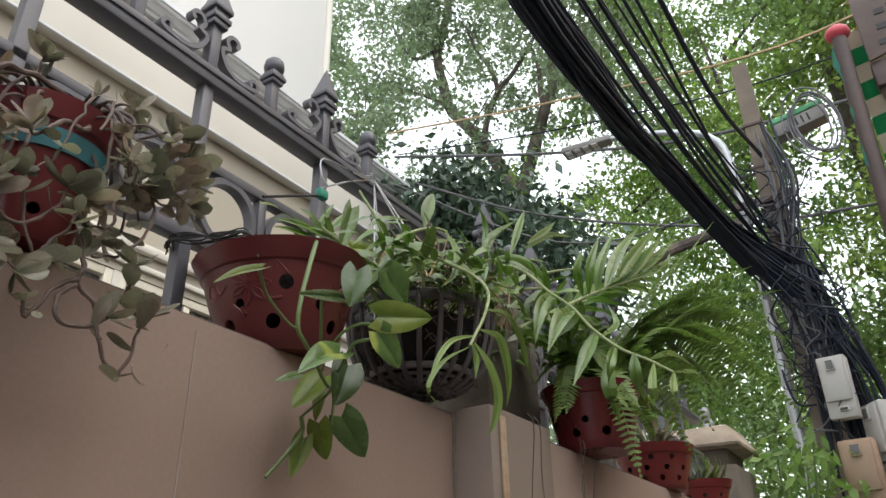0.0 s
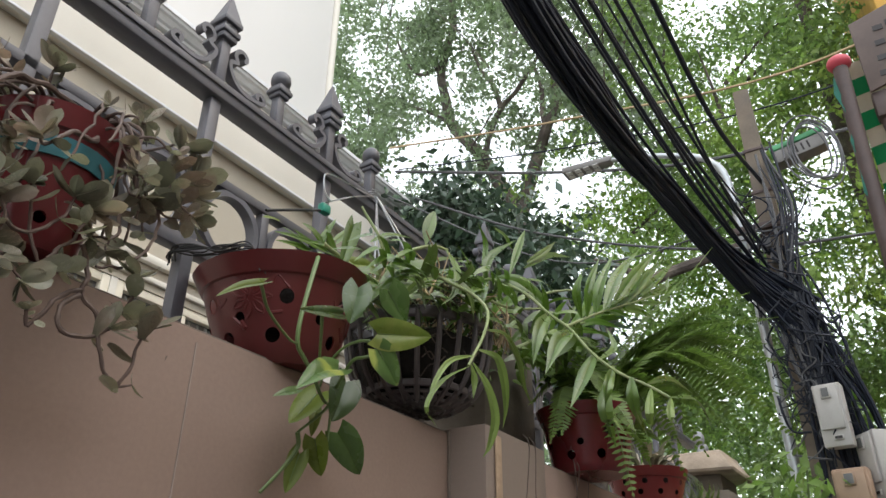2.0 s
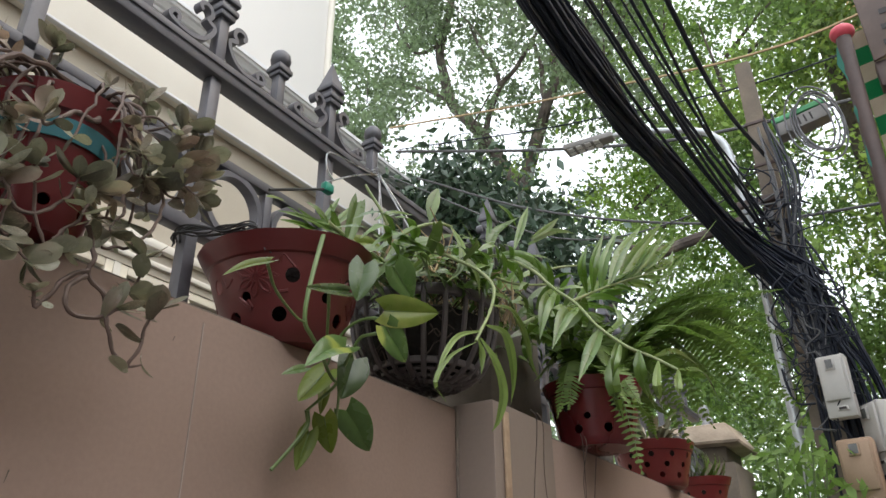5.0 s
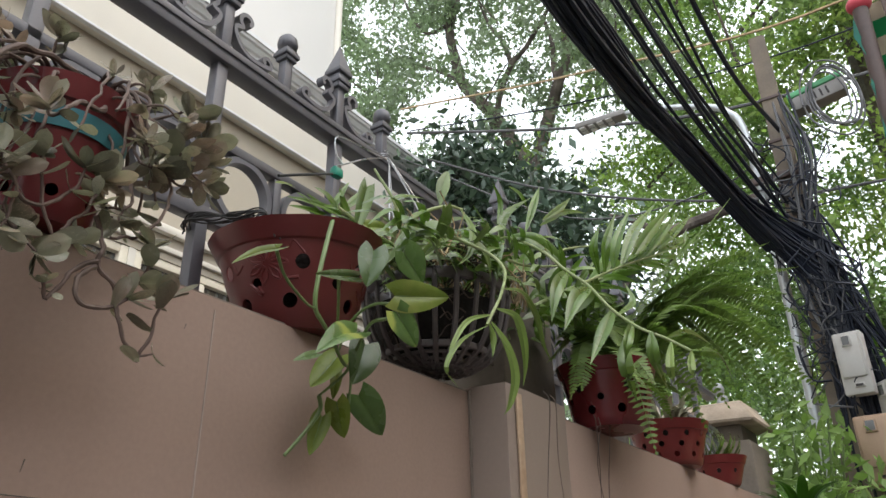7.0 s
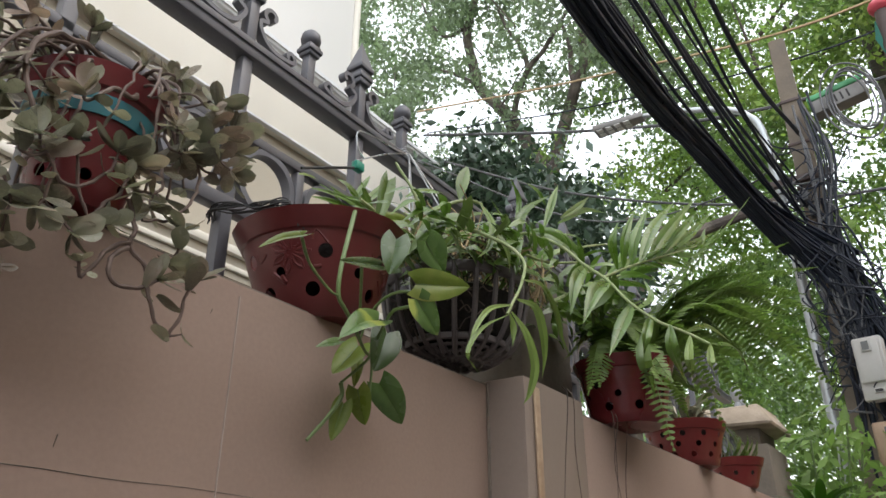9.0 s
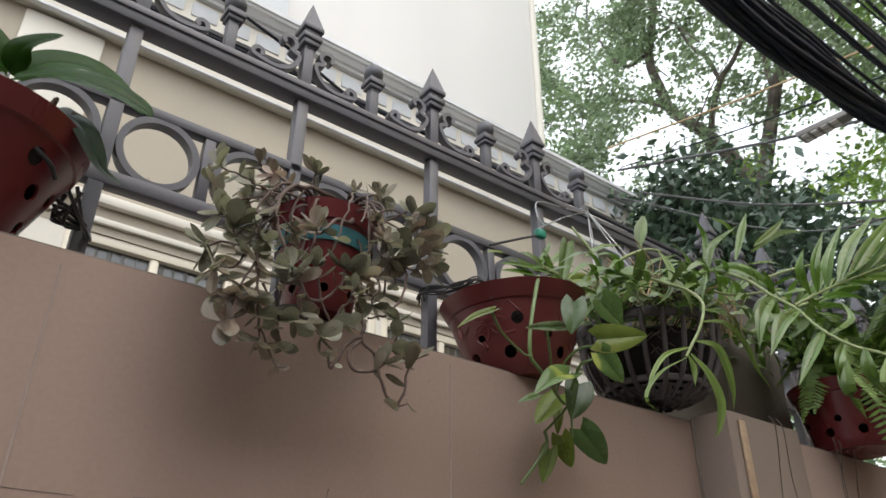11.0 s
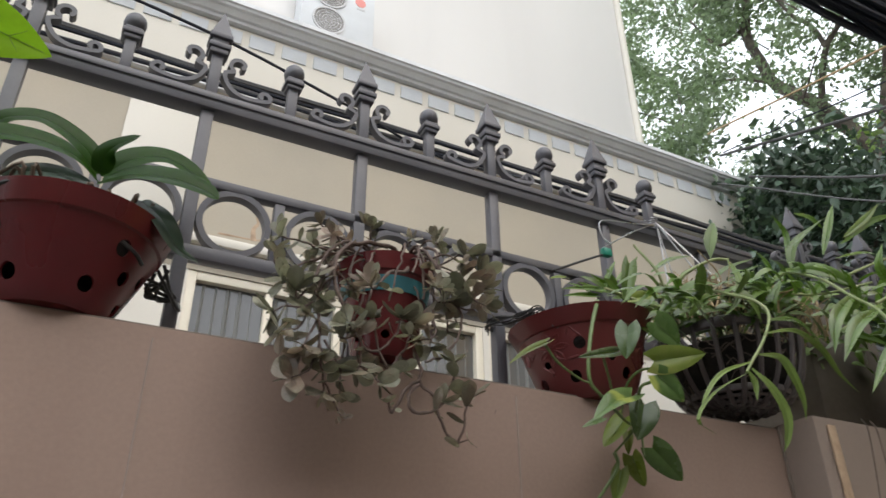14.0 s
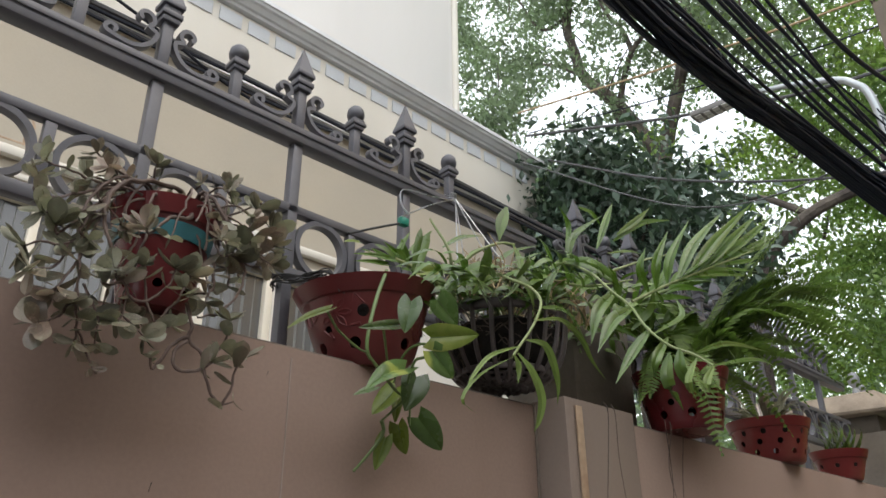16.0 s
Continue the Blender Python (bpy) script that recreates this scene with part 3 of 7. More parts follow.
tube(stain, [(-0.26, 0.1195, 4.40), (-0.1, 0.1195, 4.405), (0.02, 0.1195, 4.41), (0.22, 0.1195, 4.445)], 0.009, 0.004, sides=6, n=4)
tube(stain, [(0.01, 0.1195, 4.62), (0.03, 0.1195, 4.56), (0.0, 0.1195, 4.50), (0.01, 0.1195, 4.40)], 0.006, 0.022, sides=6, n=4)
for v in stain.verts:
    v.co.y = 0.1195 + (v.co.y - 0.1195) * 0.15
part("rust_stain", stain, "strip", house, "brown rust-stained crack")
part("moulding_lower", boxed((-9, 0.08, 4.12), (5.6, 0.119, 4.17), 0.015), "fascia", house)
part("upper_wall", boxed((-9, 2.2, 6.2), (6.44, 2.5, 17)), "house", house, "plain white upper wall")
tb = bmesh.new()
tube(tb, [(6.47, 2.16, 6.8), (6.47, 2.16, 12), (6.47, 2.16, 16.9)], 0.06, n=2, sides=10)
part("downpipe", tb, "fascia", house, "cream downpipe at the wall's edge")


def window(x0, x1, z0, z1, mullions, y, face_material, glass):
    part("window_back", boxed((x0, y + 0.06, z0), (x1, y + 0.075, z1)), glass, house)
    fr = bmesh.new()
    t = 0.07
    box(fr, (x0 - t, y, z0 - t), (x0, y + 0.12, z1 + t), 0.008)
    box(fr, (x1, y, z0 - t), (x1 + t, y + 0.12, z1 + t), 0.008)
    box(fr, (x0 + 0.001, y + 0.003, z1), (x1 - 0.001, y + 0.12, z1 + t), 0.008)
    box(fr, (x0 + 0.001, y + 0.003, z0 - t), (x1 - 0.001, y + 0.12, z0), 0.008)
    for m in mullions:
        box(fr, (m - 0.03, y + 0.012, z0 + 0.001), (m + 0.03, y + 0.1, z1 - 0.001), 0.006)
    part("window_frame", fr, face_material, house)


def folds(x0, x1, z0, z1, y, material):
    b = bmesh.new()
    n = int((x1 - x0) / 0.018)
    top, low = [], []
    for i in range(n + 1):
        x = x0 + (x1 - x0) * i / n
        d = 0.018 * math.sin(i * 1.25) + 0.01 * noise.noise(Vector((x * 6, 0, 0)))
        top.append(b.verts.new((x, y + d, z1)))
        low.append(b.verts.new((x, y + d * 1.3, z0)))
    for i in range(n):
        b.faces.new((low[i], low[i + 1], top[i + 1], top[i]))
    part("curtain", b, material, house)


for x0, x1, ms in ((-2.3, -1.15, (-1.75,)), (-0.36, 1.30, (0.19, 0.75)), (1.48, 2.0, ()), (2.2, 3.4, (2.8,))):
    window(x0, x1, 2.3, 3.99, ms, 0.13, "frame", "pane")
    folds(x0, x1, 2.31, 3.98, 0.20, "curtain")
for x0, x1 in ((-9, -2.37), (-1.08, -0.43), (1.37, 1.41), (2.07, 2.13), (3.47, 5.6)):
    part("pier", boxed((x0, 0.125, 0), (x1, 0.4, 4.06)), "fascia", house)
part("sill_wall", boxed((-2.37, 0.16, 0), (3.47, 0.4, 2.23)), "fascia", house)
window(-2.95, -1.27, 8.0, 10.6, (-2.2, -1.72), 2.12, "white", "pane")
folds(-2.92, -2.25, 8.02, 10.5, 2.17, "curtain2")
folds(-1.66, -1.30, 8.02, 10.5, 2.17, "curtain2")
# cables clipped along the fascia
cab = thing("fence_cables", (0, 0.47, 0), "black cables strung behind the iron fence", "cable")
for z, r, w in ((2.792, 0.0052, 0.003), (2.777, 0.0062, 0.004), (2.765, 0.0045, 0.003), (2.808, 0.0085, 0.002)):
    b = bmesh.new()
    tube(b, [(x, 0.004 * math.sin(x * 7 + z * 90) + (0.008 if r > 0.006 else 0), z + w * math.sin(x * 4.3 + z * 300)) for x in np.linspace(-3.6, 2.9, 32)], r, sides=6, n=3)
    part("cable", b, "greycable" if r > 0.006 else "black", cab)
b = bmesh.new()
tube(b, [(-2.6, -0.29, 2.74), (-1.4, -0.29, 2.695), (-0.95, -0.29, 2.655), (-0.62, -0.28, 2.585), (-0.35, -0.22, 2.57), (0.1, -0.02, 2.76)], 0.0036, sides=6, n=5)
part("slack_cable", b, "black", cab)

# air conditioner outdoor unit
ac = thing("air_conditioner", (1.06, 5.80, 8.50), "white two-fan air conditioner outdoor unit on the upper wall", "air conditioner")
part("casing", boxed((-0.50, 0, -0.04), (0.50, 0.36, 1.0), 0.02), "panel", ac)
for z in (0.26, 0.72):
    b = bmesh.new()
    lathe(b, [(0.20, -0.012), (0.225, -0.012), (0.225, 0.0), (0.20, 0.0)], 32, close=True)
    for r in (0.05, 0.09, 0.13, 0.17):
        ring(b, (0, 0, -0.008), r, 0.005, sides=6, n=28)
    for i in range(10):
        a = math.pi * 2 * i / 10
        tube(b, [(0.03 * math.cos(a), 0.03 * math.sin(a), -0.012), (0.2 * math.cos(a), 0.2 * math.sin(a), -0.008)], 0.004, sides=5, n=1)
    bmesh.ops.rotate(b, verts=b.verts, matrix=Matrix.Rotation(radians(90), 3, "X"))
    bmesh.ops.translate(b, verts=b.verts, vec=(-0.13, -0.02, z))
    g = part("fan_grille", b, "grille", ac)
    b = bmesh.new()
    lathe(b, [(0.002, 0), (0.205, 0), (0.205, 0.006), (0.002, 0.006)], 28)
    bmesh.ops.rotate(b, verts=b.verts, matrix=Matrix.Rotation(radians(90), 3, "X"))
    bmesh.ops.translate(b, verts=b.verts, vec=(-0.13, -0.001, z))
    part("fan_recess", b, "boxgrey", ac)
b = bmesh.new()
lathe(b, [(0.002, 0), (0.075, 0), (0.075, 0.004), (0.002, 0.004)], 24)
bmesh.ops.rotate(b, verts=b.verts, matrix=Matrix.Rotation(radians(90), 3, "X"))
bmesh.ops.translate(b, verts=b.verts, vec=(0.29, -0.001, 0.78))
part("round_mark", b, "logo_red", ac, "faded red round mark")
part("mark_bar", boxed((0.24, -0.004, 0.645), (0.36, -0.001, 0.675)), "grille", ac)
for x in (-0.35, 0.35):
    part("bracket", boxed((x - 0.03, 0.02, -0.10), (x + 0.03, 0.40, -0.002), 0.005), "galv", ac)
# things beyond the alley
yb = thing("yellow_building", (8.0, -1.85, 0), "yellow ochre building with a white louvred shutter", "building")
part("wall", boxed((0.05, -6, 0), (6, -0.05, 16)), "yellow", yb)
part("corner_pilaster", boxed((-0.10, -0.55, 0), (0.35, 0.0, 16), 0.03), "yellow", yb)
part("shutter_frame", boxed((-0.06, -2.4, 5), (0.049, -0.75, 14)), "white", yb)
for i in range(60):
    part("slat", boxed((-0.10, -2.3, 5.1 + i * 0.145), (-0.061, -0.85, 5.18 + i * 0.145)), "white", yb, smooth=False)
# unseen block added behind the camera; it holds back low front sky light
op = thing("unseen_opposite_house", (0, -5.2, 0), "unseen plain beige house added across the alley to screen the low sky", "house")
part("wall", boxed((-14, -6, 0), (7.4, 0, 5.2)), "opposite", op)
part("roof_slab", boxed((-14.2, -6, 5.202), (7.5, 0.35, 5.4), 0.01), "concrete", op)

# ---- pots ----
def solid_pot(name, h, r0, r1, holes, material, parent, lip=0.012, wavy=0.0, label="", belly=1.0):
    """A tapered plastic pot with a real rim, wall and holes."""
    t = 0.004
    b = bmesh.new()
    prof = [(0.004, 0), (r0 * 0.93, 0), (r0, 0.006)] + [(r0 + (r1 - 0.004 - r0) * (k / 9) ** belly, 0.006 + (h - 0.036) * k / 9) for k in range(1, 9)] + [(r1 - 0.004, h - 0.03), (r1, h - 0.028), (r1 + lip * 0.6, h - 0.012), (r1 + lip, h),
            (r1 + lip - t, h), (r1 - t, h - 0.026)] + [(r0 - t + (r1 - r0) * (k / 9) ** belly, 0.008 + (h - 0.034) * k / 9) for k in range(8, 0, -1)] + [(r0 - t, 0.008), (0.004, 0.008)]
    lathe(b, prof, 64, close=True)
    if wavy:
        for v in b.verts:
            a = math.atan2(v.co.y, v.co.x)
            k = max(0, (v.co.z - h + 0.035) / 0.035)
            v.co.x *= 1 + wavy * k * math.sin(a * 16)
            v.co.y *= 1 + wavy * k * math.sin(a * 16)
    bmesh.ops.recalc_face_normals(b, faces=b.faces)
    ob = part(name, b, material, None, label)
    if holes:
        cbm = bmesh.new()
        for a, z, r in holes:
            a = radians(a)
            rr = r0 + (r1 - r0) * (z / h) ** belly
            m = Matrix.Translation((rr * math.cos(a), rr * math.sin(a), z)) @ Matrix.Rotation(a, 4, "Z") @ Matrix.Rotation(radians(90), 4, "Y")
            bmesh.ops.create_cone(cbm, cap_ends=True, segments=18, radius1=r, radius2=r, depth=0.06, matrix=m)
        cutter = part("cutter", cbm, material, None, "", smooth=False)
        mod = ob.modifiers.new("cut", "BOOLEAN")
        mod.operation, mod.object, mod.solver = "DIFFERENCE", cutter, "EXACT"
        dg = bpy.context.evaluated_depsgraph_get()
        me = bpy.data.meshes.new_from_object(ob.evaluated_get(dg))
        ob.modifiers.clear()
        ob.data = me
        me.shade_smooth()
        me.set_sharp_from_angle(angle=radians(35))
        bpy.data.objects.remove(cutter)
    ob.parent = parent
    return ob


def soil_in(parent, r, z, material="soil", bumpy=0.012):
    b = bmesh.new()
    prof = [(0.002, z - 0.05), (r * 0.93, z - 0.05), (r, z), (r * 0.7, z + bumpy), (r * 0.35, z + bumpy * 1.5), (0.002, z + bumpy)]
    lathe(b, prof, 24)
    for v in b.verts:
        v.co.z += bumpy * noise.noise(v.co * 40) if v.co.z > z - 0.01 else 0
    return part("soil", b, material, parent, "dark bark potting mix")


def hang_wire(parent, pts, r=0.0022, material="blackwire", name="tie_wire"):
    b = bmesh.new()
    tube(b, pts, r, sides=6, n=6)
    return part(name, b, material, parent)


rnd = random.Random(7)
HOLES = [(a + 8 * (i % 2), z, r) for z, r, n, o in ((0.035, 0.0105, 7, 12), (0.088, 0.0108, 6, 40), (0.062, 0.008, 6, 70)) for i, a in enumerate(o + 360 / n * k for k in range(n))]

# phalaenopsis in a red pot
p1 = thing("orchid_pot", (-1.062, 0.055, TOP), "red plastic pot with drainage holes holding a broad-leaved orchid", "potted plant")
solid_pot("pot", 0.139, 0.076, 0.128, [(296, 0.030, 0.0105), (234, 0.032, 0.0105), (310, 0.086, 0.011), (225, 0.084, 0.011), (325, 0.055, 0.010), (350, 0.070, 0.010), (345, 0.022, 0.009),
                                           (195, 0.040, 0.010), (165, 0.085, 0.010), (120, 0.030, 0.010), (60, 0.085, 0.010), (30, 0.030, 0.010), (90, 0.060, 0.009)], "redpot", p1, 0.010)
soil_in(p1, 0.114, 0.125)


def strap_leaf(pts, w, f, material="phal"):
    b = bmesh.new()
    bent(b, [Vector(p) - p1.location for p in pts], w, f, 0.3, "strap", 6, 0.0022)
    part("leaf", b, material, p1, "dark wilted leaf" if material == "leaf_c" else "")


strap_leaf([(-1.043, 0.050, 2.189), (-1.072, 0.040, 2.224), (-1.127, 0.030, 2.246), (-1.172, 0.030, 2.236), (-1.194, 0.030, 2.208)], 0.0467, (0.0, -0.75, 0.45))
strap_leaf([(-1.044, 0.020, 2.161), (-1.085, -0.020, 2.170), (-1.140, -0.040, 2.164), (-1.183, -0.050, 2.145), (-1.205, -0.050, 2.113)], 0.0502, (0.0, -0.75, 0.45))
strap_leaf([(-1.056, 0.040, 2.158), (-1.100, 0.050, 2.173), (-1.141, 0.060, 2.168), (-1.163, 0.070, 2.148)], 0.0440, (0.0, -0.75, 0.45), "leaf_c")
strap_leaf([(-1.042, 0.040, 2.186), (-1.036, 0.020, 2.217), (-1.000, 0.000, 2.241)], 0.0356, (0.0, -0.75, 0.45))
strap_leaf([(-1.039, 0.050, 2.186), (-1.001, 0.050, 2.231), (-0.956, 0.050, 2.247), (-0.917, 0.050, 2.234), (-0.877, 0.050, 2.203)], 0.0516, (0.0, -0.75, 0.45))
strap_leaf([(-1.036, 0.000, 2.148), (-0.994, -0.030, 2.154), (-0.946, -0.050, 2.149), (-0.904, -0.050, 2.143), (-0.882, -0.050, 2.133)], 0.0556, (0.0, -0.75, 0.45))
strap_leaf([(-0.980, 0.000, 2.131), (-0.952, -0.030, 2.094), (-0.920, -0.020, 2.057), (-0.889, 0.000, 2.053)], 0.0364, (0.0, -0.75, 0.45), "leaf_c")
strap_leaf([(-1.171, 0.030, 2.079), (-1.200, 0.030, 2.071), (-1.220, 0.040, 2.051), (-1.227, 0.050, 2.037)], 0.0274, (0.0, -0.75, 0.45), "leaf_c")
b = bmesh.new()
for i in range(12):
    x = rnd.uniform(-0.08, 0.10)
    tube(b, [(x, -0.06, 0.14), (x + rnd.uniform(-.03, .03), -0.08 + rnd.uniform(-.02, .06), 0.168 + rnd.uniform(0, .012)), (x + rnd.uniform(-.06, .06), rnd.uniform(-.05, .05), 0.145)], 0.0032, 0.002, sides=6, n=4)
tagged(part("aerial_roots", b, "root", p1), kind="stuff")
b = bmesh.new()
for i in range(9):
    tube(b, [(0.12 + rnd.uniform(-.01, .03), 0.03, 0.10 + rnd.uniform(-.02, .03)), (0.14 + rnd.uniform(-.02, .03), 0.05, 0.085 + rnd.uniform(-.02, .02)), (0.17, 0.085, 0.10)], 0.003, sides=5, n=4)
tagged(part("tie_wire", b, "blackwire", p1, "knotted black tie wire"), kind="stuff")
hang_wire(p1, [(-0.105, -0.062, 0.105), (-0.085, -0.105, 0.13), (-0.03, -0.125, 0.143)], 0.003)
hang_wire(p1, [(0.045, -0.095, 0.105), (0.085, -0.085, 0.085), (0.10, -0.06, 0.08)], 0.003)

# slatted red basket with lime leaves
p2 = thing("slatted_basket", (-1.395, 0.045, TOP + 0.012), "dusty red slatted plastic basket with a large-leaved plant", "potted plant")
b0, b1, hb = 0.088, 0.150, 0.225
for i in range(30):
    a = 2 * math.pi * (i + 0.5 * 0) / 30
    b = bmesh.new()
    tall = 0.016 if i % 2 else 0.0
    tube(b, [(b0 * math.cos(a), b0 * math.sin(a), 0), ((b0 + b1) / 2 * 1.01 * math.cos(a), (b0 + b1) / 2 * 1.01 * math.sin(a), hb / 2), (b1 * 1.03 * math.cos(a), b1 * 1.03 * math.sin(a), hb + tall)], 0.0062, 0.0054, sides=6, n=3)
    part("slat", b, "redbasket", p2)
for z, r in ((0.004, 0.0055), (0.085, 0.0035), (0.15, 0.0035), (0.215, 0.0055)):
    b = bmesh.new()
    ring(b, (0, 0, z), b0 + (b1 - b0) * z / hb - 0.004, r)
    part("hoop", b, "redbasket", p2)
b = bmesh.new()
for r in (0.018, 0.036, 0.054, 0.072):
    ring(b, (0, 0, 0.003), r, 0.0045, n=28)
for i in range(14):
    a = 2 * math.pi * i / 14
    tube(b, [(0.018 * math.cos(a), 0.018 * math.sin(a), 0.003), (0.086 * math.cos(a), 0.086 * math.sin(a), 0.003)], 0.004, sides=6, n=1)
part("base_grid", b, "redbasket", p2)
b = bmesh.new()
lathe(b, [(0.002, 0.014), (b0 - 0.016, 0.014), (b1 - 0.028, 0.19), (0.06, 0.205), (0.002, 0.21)], 26)
for v in b.verts:
    v.co += Vector((noise.noise(v.co * 50), noise.noise(v.co * 50 + Vector((3, 1, 0))), 0)) * 0.006
part("soil", b, "soil", p2)
def broad_leaf(a, c, w, f):
    a, c = Vector(a) - p2.location, Vector(c) - p2.location
    b = bmesh.new()
    blade(b, a, c, w, f, 0.08, 0.2, "ovate", 20, curl=0.16)
    for v in b.verts:
        v.co += Vector(f) * 0.006 * noise.noise(v.co * 28)
    lf = part("leaf", b, "bigleaf", p2)
    b = bmesh.new()
    A, Cc = Vector(a), Vector(c)
    dv = (Cc - A).normalized()
    fv = (Vector(f) - dv * Vector(f).dot(dv)).normalized()
    sv = dv.cross(fv)
    L = (Cc - A).length
    tube(b, [A + dv * L * t + fv * (0.08 * L * math.sin(math.pi * t) - 0.022 * w * (1 - t)) for t in (0.0, 0.3, 0.6, 0.95)], 0.0016, 0.0006, sides=5, n=4)
    part("vein", b, "limevein", lf, "pale midrib")
    b = bmesh.new()
    for k in range(5):
        t0 = 0.16 + 0.14 * k
        for e in (-1, 1):
            h = 0.42 * w * (1 - ((t0 + 0.1 - 0.28) / 0.75) ** 2)
            tube(b, [A + dv * L * (t0 + 0.12 * q) + sv * e * h * q + fv * (0.08 * L * math.sin(math.pi * t0) + 0.04 * w * q - 0.012 * w) for q in (0.0, 0.4, 0.8)], 0.0007, 0.0004, sides=4, n=3)
    tagged(part("venation", b, "limevein", lf), kind="stuff")
    b = bmesh.new()
    tube(b, [(a[0] * 0.3, a[1] * 0.3, 0.2), (a[0] * 0.6, a[1] * 0.6, 0.33), a], 0.0035, 0.002, sides=6, n=4)
    part("stalk", b, "vine", p2)


broad_leaf((-1.356, -0.020, 2.377), (-1.413, -0.030, 2.616), 0.1645, (0.1, -0.9, -0.2))
broad_leaf((-1.330, -0.030, 2.349), (-1.135, -0.050, 2.297), 0.1024, (0.2, -0.9, -0.45))
broad_leaf((-1.384, -0.080, 2.321), (-1.258, -0.100, 2.263), 0.0528, (0.2, -0.8, 0.15))
broad_leaf((-1.383, -0.030, 2.377), (-1.471, -0.050, 2.407), 0.0769, (-0.1, -0.9, 0.3))
broad_leaf((-1.389, -0.020, 2.364), (-1.446, -0.030, 2.246), 0.1110, (0.0, -0.9, -0.2))
broad_leaf((-1.331, -0.010, 2.341), (-1.248, -0.030, 2.179), 0.0820, (0.4, -0.8, -0.3))
broad_leaf((-1.357, 0.000, 2.327), (-1.357, -0.010, 2.218), 0.0687, (-0.2, -0.9, 0.0))
broad_leaf((-1.342, 0.010, 2.327), (-1.276, 0.000, 2.241), 0.0737, (0.2, -0.9, 0.1))
broad_leaf((-1.388, 0.020, 2.331), (-1.416, 0.000, 2.214), 0.0780, (-0.2, -0.9, 0.1))


def frond_bm(b, base, tip, rise, pinna, pairs=26, tail=0.25, roll=0.0):
    """One fern frond: an arching stalk with two rows of narrow leaflets."""
    base, tip = Vector(base), Vector(tip)
    mid = base.lerp(tip, 0.5) + Vector((0, 0, rise))
    line = smooth_line([base, mid, tip], pairs // 2 + 4)
    tube(b, line, 0.0016, 0.0006, sides=4, n=0)
    n = len(line)
    for i in range(3, n):
        t = i / (n - 1)
        d = (line[min(i + 1, n - 1)] - line[i - 1]).normalized()
        side = d.cross(Vector((math.sin(roll), 0, math.cos(roll))))
        side = side.normalized() if side.length > 1e-4 else d.orthogonal()
        up = side.cross(d)
        ln = pinna * (math.sin(math.pi * min(1, 0.22 + 0.80 * t)) ** 0.7 + 0.08)
        for s in (-1, 1):
            o = side * s * ln * rnd.uniform(0.9, 1.06) + d * ln * 0.22 - up * ln * rnd.uniform(0.05, 0.3)
            w = d * 0.0034
            p = line[i]
            q = [b.verts.new(p - w), b.verts.new(p + o * 0.55 - w * 1.15), b.verts.new(p + o), b.verts.new(p + o * 0.5 + w * 1.3), b.verts.new(p + w)]
            b.faces.new(q)
    return b


b = bmesh.new()
for i in range(5):
    frond_bm(b, (0.08, -0.05, 0.21), (0.14 + 0.03 * i, -0.09 + 0.02 * i, 0.2 - 0.012 * i), 0.03, 0.016, 16)
part("fern_sprig", b, "orchid_light", p2, "small pale fern sprig")

# trailing succulent in a small banded pot
p3 = thing("succulent_pot", (-0.588, 0.025, TOP + 0.005), "red pot with a teal band overgrown by a trailing succulent", "potted plant")
solid_pot("pot", 0.16, 0.05, 0.076, [(a, 0.03, 0.007) for a in (200, 250, 300, 340)], "redpot", p3, 0.006)
b = bmesh.new()
lathe(b, [(0.0690, 0.098), (0.0733, 0.122), (0.0718, 0.122), (0.0675, 0.098)], 48, close=True)
part("band", b, "teal", p3, "teal painted band")
soil_in(p3, 0.066, 0.14)
hang_wire(p3, [(-0.02, 0.08, 0.15), (-0.015, 0.10, 0.13), (-0.015, 0.112, 0.106)], 0.003)
lv = bmesh.new()


def succ_leaf(b, p, d, f, ln):
    """A thick spoon-shaped leaf: narrow at its foot, broad and rounded towards the tip, a little cupped."""
    blade(b, p, Vector(p) + Vector(d) * ln, ln * rnd.uniform(0.48, 0.68), f, rnd.uniform(-0.10, 0.03), rnd.uniform(0.1, 0.3), "spoon", 8, curl=rnd.uniform(-.15, .15))


